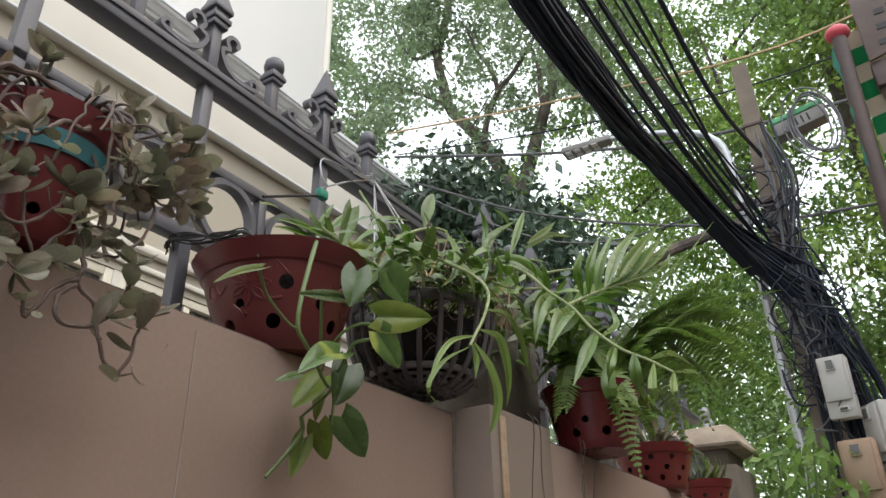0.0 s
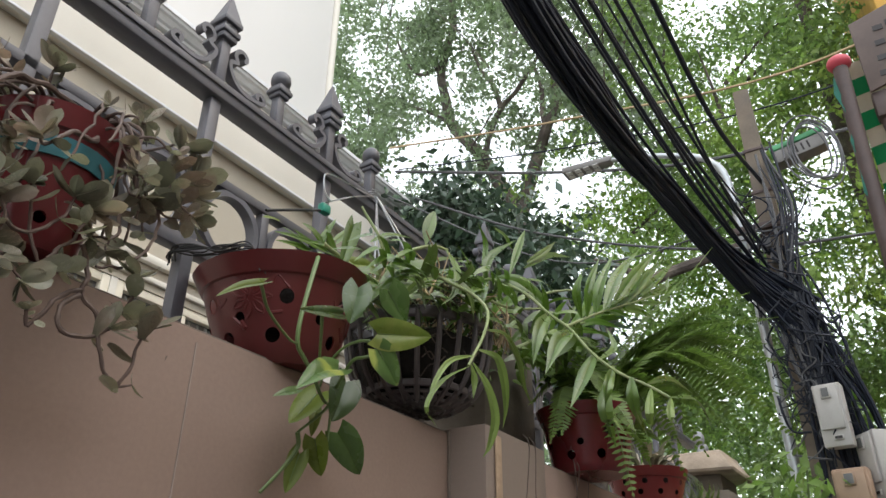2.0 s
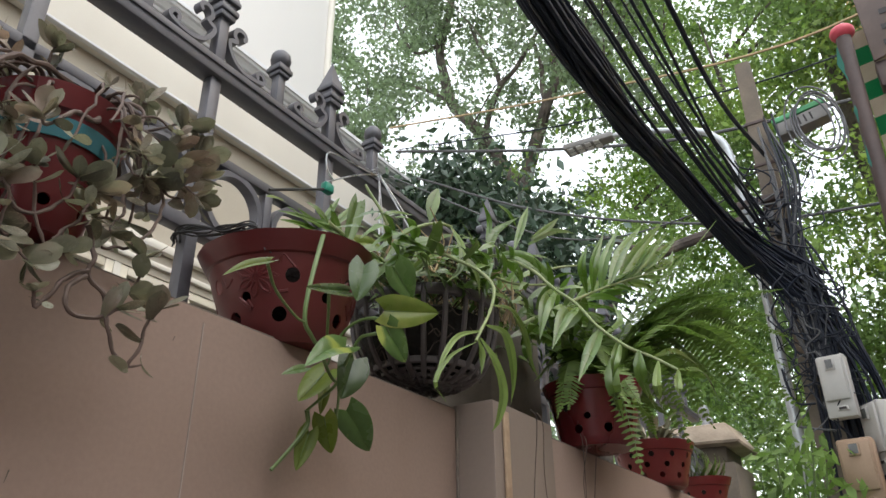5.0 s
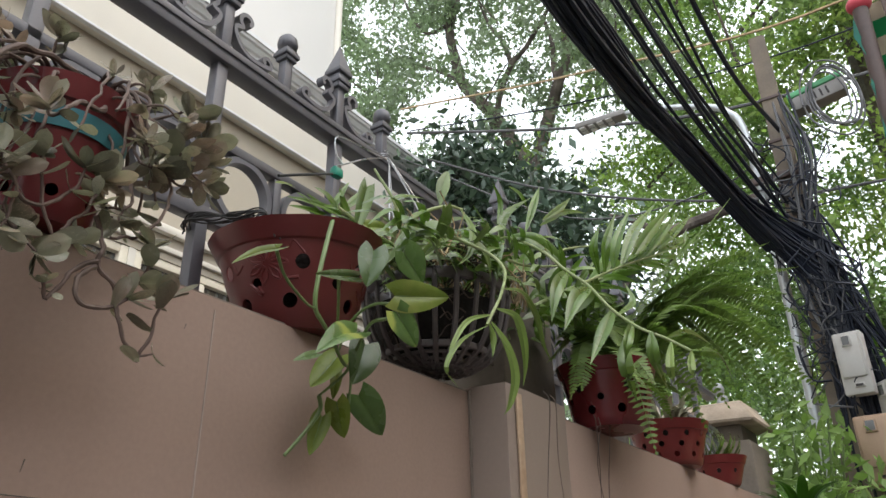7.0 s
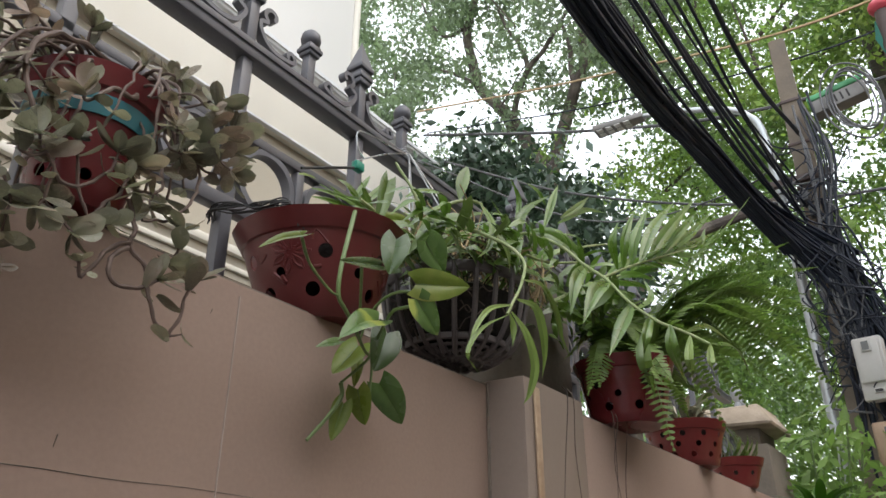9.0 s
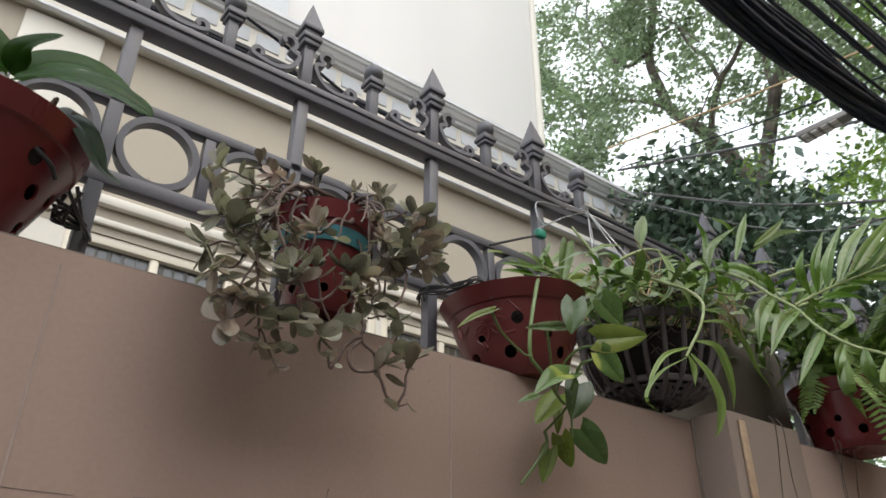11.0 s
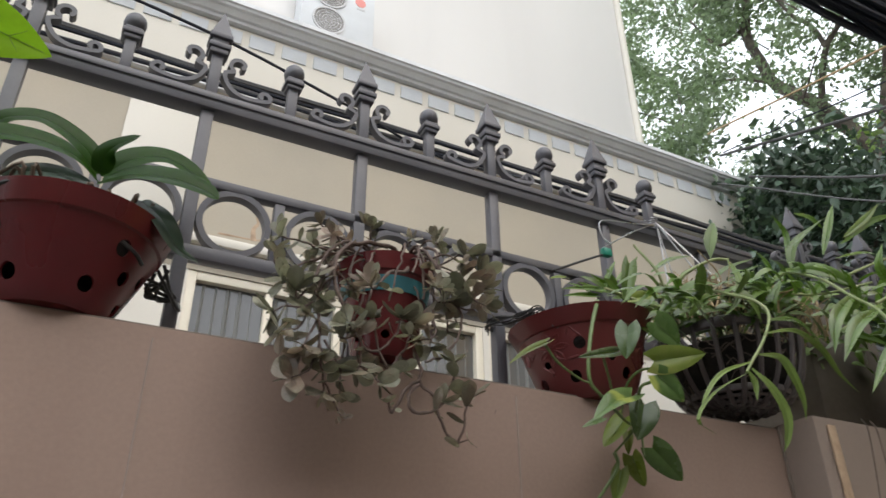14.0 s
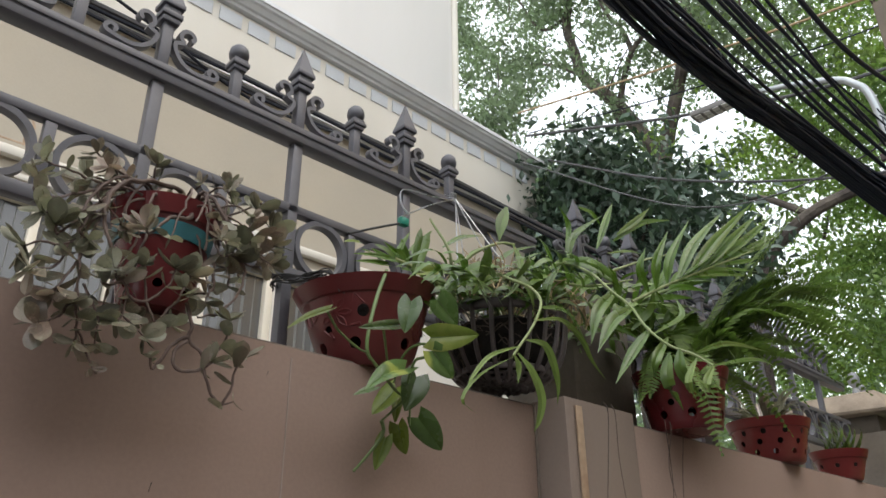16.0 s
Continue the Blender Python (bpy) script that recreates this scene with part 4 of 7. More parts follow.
def succ_shoot(pts, r, leaf, step=0.022, start=0.25, crown=4):
    line = smooth_line(pts, 6)
    stem = bmesh.new()
    line = [q + Vector((noise.noise(q * 60), noise.noise(q * 60 + Vector((5, 2, 1))), noise.noise(q * 60 + Vector((1, 8, 3))))) * 0.004 for q in line]
    tube(stem, line, r * 0.66, r * 0.42, sides=7, n=0, knots=0.22)
    part("stem", stem, "succstem", p3)
    acc, total, k = 0.0, sum((q - p).length for p, q in zip(line, line[1:])), 0
    run = 0.0
    for p, q in zip(line, line[1:]):
        run += (q - p).length
        acc += (q - p).length
        if run > start * total and acc > step:
            acc = 0.0
            k += 1
            d = (q - p).normalized()
            o = d.orthogonal()
            o.rotate(Matrix.Rotation(k * 1.57 + rnd.uniform(-.4, .4), 3, d))
            for s in (1, -1):
                if rnd.random() < 0.88:
                    dirn = (o * s + d * 0.55 + Vector((0, -0.15, 0.25))).normalized()
                    succ_leaf(lv, q, dirn, (d * 0.6 + Vector((rnd.uniform(-.6, .6), rnd.uniform(-.7, .2), 0.9))), leaf * rnd.uniform(0.6, 1.15))
    d = (line[-1] - line[-2]).normalized()
    for i in range(crown):
        a = 2 * math.pi * i / crown + rnd.random()
        o = d.orthogonal()
        o.rotate(Matrix.Rotation(a, 3, d))
        succ_leaf(lv, line[-1], (o + d * 0.7 + Vector((0, 0, .25))).normalized(), d * 0.6 + Vector((rnd.uniform(-.6, .6), rnd.uniform(-.8, .1), 0.8)), leaf * rnd.uniform(0.7, 1.15))


# arcs over the rim, leafy shoots on both sides, and long shoots that hang down the wall
succ_shoot([(0.014, -0.005, 0.209), (-0.052, -0.055, 0.177), (-0.102, -0.085, 0.144), (-0.123, -0.100, 0.096), (-0.120, -0.110, 0.059), (-0.103, -0.115, 0.021)], 0.0052, 0.0290, 0.5000, 0.95, 0)
succ_shoot([(0.033, -0.025, 0.193), (0.049, -0.055, 0.194), (0.058, -0.075, 0.169), (0.047, -0.085, 0.116)], 0.0042, 0.0270, 0.3000, 0.9, 4)
succ_shoot([(-0.035, -0.015, 0.193), (-0.094, -0.055, 0.168), (-0.129, -0.075, 0.128), (-0.144, -0.085, 0.081), (-0.140, -0.095, 0.045)], 0.0036, 0.0270, 0.3000, 0.9, 2)
succ_shoot([(0.042, -0.025, 0.209), (0.002, -0.080, 0.131), (-0.031, -0.105, 0.108), (-0.054, -0.115, 0.087)], 0.0052, 0.0290, 0.3000, 0.95, 0)
succ_shoot([(-0.054, -0.115, 0.087), (-0.067, -0.120, 0.067), (-0.075, -0.125, 0.070)], 0.003, 0.0328, 0.0160, 0.2, 6)
succ_shoot([(-0.016, -0.005, 0.205), (-0.049, -0.065, 0.157), (-0.063, -0.085, 0.114)], 0.0038, 0.0270, 0.3000, 0.95, 0)
succ_shoot([(-0.002, -0.005, 0.203), (-0.043, -0.035, 0.193), (-0.046, -0.045, 0.217)], 0.003, 0.0308, 0.0144, 0.4, 6)
succ_shoot([(-0.045, -0.005, 0.201), (-0.096, -0.045, 0.180), (-0.114, -0.055, 0.177)], 0.003, 0.0251, 0.0144, 0.5, 5)
succ_shoot([(-0.060, -0.005, 0.191), (-0.128, -0.055, 0.149), (-0.164, -0.075, 0.141), (-0.201, -0.085, 0.140)], 0.0028, 0.0348, 0.0240, 0.45, 5)
succ_shoot([(-0.083, -0.025, 0.170), (-0.155, -0.075, 0.111), (-0.190, -0.085, 0.089), (-0.207, -0.085, 0.097), (-0.205, -0.085, 0.117)], 0.003, 0.0290, 0.0240, 0.55, 5)
succ_shoot([(0.044, -0.005, 0.212), (0.055, -0.045, 0.212), (0.071, -0.055, 0.208)], 0.003, 0.0290, 0.0160, 0.5, 6)
succ_shoot([(0.037, -0.005, 0.219), (0.031, -0.035, 0.218)], 0.003, 0.0232, 0.0160, 0.5, 5)
succ_shoot([(0.075, -0.005, 0.225), (0.085, -0.055, 0.191), (0.090, -0.005, 0.251)], 0.0028, 0.0251, 0.0160, 0.5, 5)
succ_shoot([(-0.102, -0.055, 0.142), (-0.140, -0.085, 0.088), (-0.172, -0.095, 0.067), (-0.193, -0.095, 0.065)], 0.003, 0.0328, 0.0160, 0.5, 6)
succ_shoot([(-0.113, -0.065, 0.121), (-0.151, -0.095, 0.063), (-0.173, -0.105, 0.037), (-0.176, -0.105, 0.049)], 0.003, 0.0367, 0.0176, 0.4, 7)
succ_shoot([(-0.114, -0.075, 0.103), (-0.159, -0.105, 0.026), (-0.185, -0.105, 0.018), (-0.206, -0.105, 0.010)], 0.0028, 0.0348, 0.0192, 0.5, 5)
succ_shoot([(-0.159, -0.105, 0.026), (-0.167, -0.110, -0.007), (-0.196, -0.110, -0.021)], 0.0026, 0.0348, 0.0192, 0.4, 5)
succ_shoot([(-0.118, -0.075, 0.095), (-0.138, -0.105, 0.022), (-0.158, -0.115, -0.025), (-0.165, -0.115, -0.048)], 0.003, 0.0348, 0.0192, 0.5, 6)
succ_shoot([(-0.144, -0.105, 0.022), (-0.141, -0.115, -0.018), (-0.141, -0.120, -0.048)], 0.003, 0.0348, 0.0192, 0.5, 6)
succ_shoot([(-0.141, -0.115, -0.030), (-0.152, -0.115, -0.070), (-0.175, -0.115, -0.083)], 0.0026, 0.0348, 0.0208, 0.5, 5)
succ_shoot([(-0.139, -0.115, -0.041), (-0.132, -0.115, -0.074), (-0.134, -0.115, -0.096)], 0.0026, 0.0270, 0.0144, 0.4, 5)
succ_shoot([(-0.133, -0.115, -0.079), (-0.117, -0.115, -0.106), (-0.105, -0.115, -0.123)], 0.0022, 0.0158, 0.0160, 0.5, 5)
succ_shoot([(-0.132, -0.115, -0.023), (-0.113, -0.120, -0.063), (-0.108, -0.115, -0.094)], 0.0024, 0.0251, 0.0160, 0.5, 5)
succ_shoot([(-0.118, -0.085, 0.104), (-0.149, -0.105, 0.052), (-0.139, -0.110, 0.035)], 0.0028, 0.0290, 0.0160, 0.4, 6)
succ_shoot([(-0.103, -0.115, 0.021), (-0.100, -0.125, -0.006), (-0.109, -0.135, -0.002)], 0.003, 0.0348, 0.0160, 0.3, 6)
succ_shoot([(-0.103, -0.115, 0.021), (-0.094, -0.125, -0.012), (-0.084, -0.125, -0.028), (-0.089, -0.125, -0.063)], 0.003, 0.0328, 0.0192, 0.4, 6)
succ_shoot([(-0.094, -0.125, -0.012), (-0.115, -0.125, -0.022), (-0.118, -0.125, -0.017)], 0.0026, 0.0348, 0.0240, 0.5, 4)
succ_shoot([(-0.084, -0.125, -0.028), (-0.060, -0.125, -0.032), (-0.033, -0.125, 0.000), (-0.030, -0.125, 0.024)], 0.0032, 0.0348, 0.0192, 0.6, 7)
succ_shoot([(-0.038, -0.125, -0.048), (-0.019, -0.125, -0.017), (-0.005, -0.125, 0.020)], 0.003, 0.0328, 0.0160, 0.5, 6)
succ_shoot([(-0.060, -0.125, -0.032), (-0.066, -0.125, 0.003), (-0.073, -0.125, 0.020)], 0.0028, 0.0290, 0.0160, 0.5, 6)
succ_shoot([(-0.060, -0.125, -0.032), (-0.039, -0.125, -0.059), (-0.020, -0.125, -0.052)], 0.0026, 0.0290, 0.0192, 0.5, 4)
succ_shoot([(0.059, -0.045, 0.182), (0.066, -0.085, 0.112), (0.077, -0.095, 0.081), (0.093, -0.095, 0.138), (0.099, -0.095, 0.172)], 0.0032, 0.0386, 0.0224, 0.55, 7)
succ_shoot([(0.082, -0.095, 0.095), (0.105, -0.095, 0.125), (0.130, -0.095, 0.148)], 0.003, 0.0367, 0.0176, 0.4, 6)
succ_shoot([(0.081, -0.095, 0.088), (0.107, -0.095, 0.098), (0.136, -0.095, 0.122)], 0.0028, 0.0348, 0.0176, 0.5, 6)
succ_shoot([(0.044, -0.075, 0.121), (0.049, -0.095, 0.078), (0.070, -0.095, 0.083)], 0.0028, 0.0328, 0.0160, 0.5, 5)
succ_shoot([(0.077, -0.095, 0.081), (0.103, -0.095, 0.077), (0.137, -0.095, 0.087)], 0.0026, 0.0290, 0.0176, 0.5, 5)
succ_shoot([(0.077, -0.095, 0.081), (0.091, -0.095, 0.062), (0.075, -0.105, 0.017), (0.041, -0.115, -0.020), (0.015, -0.120, -0.030)], 0.0032, 0.0290, 0.5000, 0.95, 0)
succ_shoot([(0.040, -0.095, 0.063), (0.040, -0.105, 0.027), (0.035, -0.105, 0.014), (0.009, -0.110, 0.003)], 0.003, 0.0348, 0.0500, 0.7, 5)
succ_shoot([(0.064, -0.095, 0.066), (0.062, -0.095, 0.046)], 0.002, 0.0348, 0.5000, 0.9, 1)
succ_shoot([(-0.002, -0.115, -0.012), (0.008, -0.125, -0.044), (0.002, -0.125, -0.062), (0.024, -0.125, -0.083), (0.041, -0.125, -0.126), (0.066, -0.125, -0.141)], 0.004, 0.0290, 0.5000, 0.97, 0)
succ_shoot([(0.002, -0.125, -0.068), (-0.011, -0.125, -0.086), (-0.007, -0.125, -0.107), (0.024, -0.125, -0.103), (0.041, -0.125, -0.088)], 0.004, 0.0328, 0.0500, 0.8, 6)
succ_shoot([(0.002, -0.125, -0.062), (-0.022, -0.125, -0.086), (-0.037, -0.125, -0.114), (-0.044, -0.125, -0.100)], 0.0036, 0.0143, 0.0160, 0.7, 6)
succ_shoot([(0.066, -0.125, -0.141), (0.074, -0.125, -0.108), (0.077, -0.125, -0.080)], 0.003, 0.0367, 0.0240, 0.4, 6)
succ_shoot([(0.041, -0.125, -0.088), (0.057, -0.125, -0.058), (0.057, -0.125, -0.029)], 0.003, 0.0308, 0.0192, 0.3, 5)
succ_shoot([(0.066, -0.125, -0.141), (0.063, -0.125, -0.149)], 0.002, 0.0328, 0.5000, 0.9, 1)
succ_shoot([(0.066, -0.125, -0.141), (0.079, -0.125, -0.135)], 0.002, 0.0174, 0.5000, 0.9, 2)
for i in range(11):
    x = rnd.choice((rnd.uniform(-0.20, -0.06), rnd.uniform(-0.17, 0.04), rnd.uniform(0.06, 0.13)))
    z = rnd.uniform(-0.07, 0.13) if x < 0.05 else rnd.uniform(0.05, 0.17)
    y = rnd.uniform(-0.125, -0.07)
    succ_shoot([(x * 0.5, -0.05, 0.155), (x * 0.85, y * 0.9, 0.5 * z + 0.10), (x + rnd.uniform(-.03, .03), y, z + 0.03), (x + rnd.uniform(-.03, .03), y - 0.01, z + rnd.uniform(-.01, .03))], 0.0026, rnd.uniform(0.02, 0.029), 0.018, 0.6, 5)
for i in range(12):
    a = radians(rnd.uniform(180, 360))
    u = Vector((math.cos(a), math.sin(a), 0))
    w = Vector((-u.y, u.x, 0)) * rnd.uniform(-0.06, 0.06)
    succ_shoot([u * 0.03 + Vector((0, 0, 0.15)), u * 0.07 + w * 0.5 + Vector((0, 0, 0.178)), u * 0.095 + w + Vector((0, 0, 0.15)), u * 0.10 + w * 1.6 + Vector((0, 0, rnd.uniform(0.06, 0.12)))], rnd.uniform(0.003, 0.0048), 0.028, 0.5, 0.95, rnd.choice((0, 0, 3)))
for i in range(16):
    a = radians(rnd.uniform(-20, 200))
    u = Vector((math.cos(a), math.sin(a) * 0.6, 0))
    succ_shoot([u * 0.04 + Vector((0, 0, 0.15)), u * 0.08 + Vector((0, 0, 0.185)), u * rnd.uniform(0.09, 0.14) + Vector((0, 0, rnd.uniform(0.15, 0.215)))], 0.003, 0.03, 0.022, 0.45, 5)
bmesh.ops.solidify(lv, geom=list(lv.faces), thickness=0.003)
tagged(part("foliage", lv, "succ", p3, "grey-green spoon-shaped leaves tinged red"), kind="stuff")

# vine in a red embossed pot
p4 = thing("vine_pot", (-0.165, 0.045, TOP), "red embossed plastic pot with a variegated trailing vine", "potted plant")
pot4 = solid_pot("pot", 0.150, 0.078, 0.122, HOLES, "dustpot", p4, 0.014, 0.006, belly=0.72)
pot4.rotation_euler = (0, radians(-5), 0)
soil_in(p4, 0.104, 0.125)


def on_pot(a, z, lift=0.0):
    r = 0.078 + (0.122 - 0.078) * (z / 0.150) ** 0.72 + lift
    return Vector((r * math.cos(a), r * math.sin(a), z))


for ca, cz in ((radians(200), 0.088), (radians(300), 0.088)):
    b = bmesh.new()
    for k in range(7):
        t0 = 2 * math.pi * k / 7
        for s in (-1, 1):
            tube(b, [on_pot(ca + 0.30 * u * math.cos(t0 + s * 0.28 * math.sin(math.pi * u)), cz + 0.030 * u * math.sin(t0 + s * 0.28 * math.sin(math.pi * u)), 0.0004) for u in (0.15, 0.4, 0.7, 1.0)], 0.0030, 0.0022, sides=6, n=3)
    for k in range(5):
        t0 = 2 * math.pi * (k + 0.4) / 5
        tube(b, [on_pot(ca + 0.36 * math.cos(t0), cz + 0.034 * math.sin(t0), 0.0004), on_pot(ca + 0.5 * math.cos(t0 + .25), cz + 0.044 * math.sin(t0 + .25), 0.0004), on_pot(ca + 0.56 * math.cos(t0 - .1), cz + 0.03 * math.sin(t0 - .1), 0.0004)], 0.0028, sides=6, n=3)
    part("flower_relief", b, "dustpot", pot4, "raised flower relief")
b = bmesh.new()
for i in range(9):
    q = [Vector((-0.112, -0.06, 0.118)), Vector((-0.135, -0.045, 0.148)), Vector((-0.142, 0.0, 0.150)), Vector((-0.150, 0.045, 0.158)), Vector((-0.160, 0.085, 0.165)), Vector((-0.150, 0.105, 0.160))]
    tube(b, [p + Vector((rnd.uniform(-1, 1), rnd.uniform(-1, 1), rnd.uniform(-1, 1))) * 0.009 for p in q], 0.0013, sides=5, n=5)
tagged(part("tie_wire", b, "blackwire", p4, "twisted black tie wire"), kind="stuff")
VO = Vector((-0.165, 0.045, TOP))


def vine(pts, r=0.0032):
    b = bmesh.new()
    tube(b, [Vector(p) - VO for p in pts], r, r * 0.7, sides=7, n=5, knots=0.06)
    part("vine_stem", b, "vine", p4)




def vine_leaf(a, c, w, tilt, material="pothos"):
    """A heart-shaped leaf; tilt: how its face leans away from the alley."""
    a, c = Vector(a), Vector(c)
    b = bmesh.new()
    f = Vector((-0.74, -0.62, -0.2)) + Vector(tilt)
    c = a.lerp(c, 0.93)
    blade(b, a - VO, c - VO, w * 0.86, f + Vector((rnd.uniform(-.3, .3), rnd.uniform(-.3, .3), rnd.uniform(-.2, .3))), rnd.uniform(-0.02, 0.12), rnd.uniform(0.3, 0.7), "heart", 16, curl=rnd.uniform(-.35, .4))
    lf = part("leaf", b, material, p4)
    if w > 0.03:
        d = (c - a).normalized()
        fv = (f - d * f.dot(d)).normalized()
        b = bmesh.new()
        tube(b, [a - VO + (c - a) * t - fv * 0.05 * w * (1 - t) for t in (0.0, 0.35, 0.7)], 0.0011, 0.0004, sides=5, n=3)
        part("vein", b, "vine", lf)


vine([(-0.223, -0.070, 2.101), (-0.267, -0.100, 2.034), (-0.291, -0.110, 1.966), (-0.292, -0.110, 1.930), (-0.278, -0.110, 1.915), (-0.261, -0.110, 1.901)], 0.0036)
vine([(-0.394, -0.140, 1.963), (-0.358, -0.120, 1.948), (-0.311, -0.110, 1.932), (-0.294, -0.110, 1.929)], 0.0022)
vine([(-0.295, -0.150, 1.962), (-0.271, -0.130, 1.936), (-0.248, -0.110, 1.908)], 0.0024)
vine([(-0.226, -0.190, 1.936), (-0.226, -0.160, 1.945), (-0.224, -0.130, 1.942), (-0.217, -0.100, 1.926), (-0.209, -0.080, 1.900)], 0.0024)
vine([(-0.204, -0.190, 1.929), (-0.226, -0.170, 1.921), (-0.218, -0.140, 1.922), (-0.197, -0.100, 1.899), (-0.178, -0.070, 1.881), (-0.184, -0.050, 1.863), (-0.200, -0.040, 1.845)], 0.0026)
vine([(-0.261, -0.110, 1.901), (-0.202, -0.080, 1.886), (-0.148, -0.050, 1.887), (-0.137, -0.040, 1.845)], 0.0026)
vine([(-0.200, -0.040, 1.845), (-0.192, -0.035, 1.826), (-0.213, -0.030, 1.795), (-0.243, -0.025, 1.761)], 0.0034)
vine_leaf((-0.392, -0.140, 1.968), (-0.480, -0.160, 1.910), 0.0165, (-0.2, -0.4, 0.5), "pothos_lime")
vine_leaf((-0.271, -0.160, 1.968), (-0.365, -0.170, 1.938), 0.0230, (-0.3, -0.5, 0.35))
vine_leaf((-0.263, -0.180, 2.004), (-0.277, -0.180, 1.943), 0.0456, (-0.2, -0.2, 0.15))
vine_leaf((-0.223, -0.200, 2.011), (-0.176, -0.200, 1.976), 0.0498, (0.3, -0.2, 0.1))
vine_leaf((-0.229, -0.190, 1.948), (-0.152, -0.230, 1.961), 0.0520, (0.1, 0.0, -0.15), "pothos_lime")
vine_leaf((-0.226, -0.190, 1.927), (-0.178, -0.190, 1.888), 0.0467, (-0.3, -0.2, -0.2))
vine_leaf((-0.220, -0.120, 1.915), (-0.324, -0.140, 1.855), 0.0453, (-0.1, -0.2, 0.4))
vine_leaf((-0.176, -0.100, 1.913), (-0.204, -0.100, 1.846), 0.0614, (0.1, -0.3, 0.1))
vine_leaf((-0.179, -0.050, 1.903), (-0.233, -0.050, 1.845), 0.0497, (-0.2, 0.0, -0.2), "pothos_lime")
vine_leaf((-0.121, -0.045, 1.860), (-0.060, -0.045, 1.807), 0.0560, (0.2, -0.2, 0.1))
vine_leaf((-0.164, -0.040, 1.843), (-0.143, -0.040, 1.792), 0.0445, (-0.3, -0.2, 0.2), "pothos_lime")
vine_leaf((-0.187, -0.035, 1.819), (-0.209, -0.035, 1.760), 0.0341, (-0.1, -0.1, 0.0), "pothos_lime")
vine_leaf((-0.242, -0.070, 1.889), (-0.289, -0.070, 1.867), 0.0151, (-0.2, -0.2, 0.5))
vine_leaf((-0.161, -0.035, 1.886), (-0.167, -0.035, 1.843), 0.0211, (-0.2, 0.0, 0.0), "pothos_lime")
vine_leaf((-0.087, -0.020, 2.229), (-0.116, -0.020, 2.127), 0.0389, (0.2, -0.2, 0.2), "orchid")
vine_leaf((-0.099, -0.020, 2.150), (0.002, -0.020, 2.173), 0.0282, (0.2, -0.2, 0.6), "pothos_lime")
vine_leaf((-0.187, 0.060, 2.213), (-0.227, 0.060, 2.202), 0.0188, (0.0, -0.3, 0.6), "pothos_lime")
vine_leaf((-0.100, 0.030, 2.188), (-0.233, 0.030, 2.166), 0.0155, (0.1, -0.3, 0.5), "shootleaf")
vine_leaf((-0.129, 0.030, 2.184), (-0.185, 0.030, 2.193), 0.0152, (0.1, -0.3, 0.5), "shootleaf")
vine_leaf((-0.101, 0.030, 2.197), (-0.153, 0.030, 2.219), 0.0146, (0.1, -0.3, 0.5), "shootleaf")
vine_leaf((-0.086, 0.030, 2.200), (-0.104, 0.030, 2.242), 0.0167, (0.1, -0.3, 0.5), "shootleaf")
vine_leaf((-0.142, 0.030, 2.170), (-0.226, 0.030, 2.152), 0.0122, (0.1, -0.3, 0.5), "shootleaf")
vine_leaf((-0.115, 0.030, 2.198), (-0.075, 0.030, 2.267), 0.0154, (0.1, -0.3, 0.5), "shootleaf")
vine_leaf((-0.072, 0.030, 2.222), (-0.010, 0.030, 2.292), 0.0180, (0.1, -0.3, 0.5), "shootleaf")
vine_leaf((-0.156, 0.030, 2.175), (-0.210, 0.030, 2.184), 0.0140, (0.1, -0.3, 0.5), "shootleaf")

# orchids in a dark rib basket hung by wires
p5 = thing("rib_basket", (0.205, 0.035, TOP + 0.030), "dark brown ribbed hanging basket full of trailing orchids", "hanging basket")
RB, HB = 0.142, 0.145
RIB = [(0.50, 0.004), (0.74, 0.024), (0.91, 0.062), (0.99, 0.108), (1.02, 0.150)]
for i in range(22):
    a = 2 * math.pi * i / 22
    b = bmesh.new()
    tall = 0.010 if i % 4 == 0 else 0.0
    tube(b, [(RB * r * math.cos(a), RB * r * math.sin(a), z) for r, z in RIB] + [(RB * 1.03 * math.cos(a), RB * 1.03 * math.sin(a), HB * 1.06 + tall)], 0.0056, 0.0050, sides=6, n=3)
    part("rib", b, "darkbasket", p5)
for z, rr, r in ((0.150, 1.0, 0.0075), (0.026, 0.74, 0.0045)):
    b = bmesh.new()
    ring(b, (0, 0, z), RB * rr - 0.002, r, squash=1.6)
    part("hoop", b, "darkbasket", p5)
for rr in (0.016, 0.034, 0.052, 0.070, 0.088):
    b = bmesh.new()
    ring(b, (0, 0, 0.003 + 0.012 * max(0, rr - 0.06) / 0.028), rr, 0.0038, n=30)
    part("base_hoop", b, "darkbasket", p5)
for i in range(30):
    a = 2 * math.pi * i / 30
    b = bmesh.new()
    k = i % 2 * 0.018
    tube(b, [((0.016 + k) * math.cos(a), (0.016 + k) * math.sin(a), 0.003), ((0.056 + k) * math.cos(a + 0.2), (0.056 + k) * math.sin(a + 0.2), 0.004), (0.088 * math.cos(a + 0.1), 0.088 * math.sin(a + 0.1), 0.014)], 0.0036, sides=5, n=2)
    part("base_spoke", b, "darkbasket", p5)
b = bmesh.new()
soilp = [(0.002, 0.014), (0.06, 0.016), (0.095, 0.04), (0.115, 0.075), (0.124, 0.12), (0.07, 0.142), (0.002, 0.15)]
lathe(b, soilp, 26)
for v in b.verts:
    v.co += Vector((noise.noise(v.co * 45), noise.noise(v.co * 45 + Vector((3, 1, 0))), noise.noise(v.co * 45 + Vector((0, 7, 2))))) * 0.01
part("soil", b, "soil", p5, "dark bark and roots")
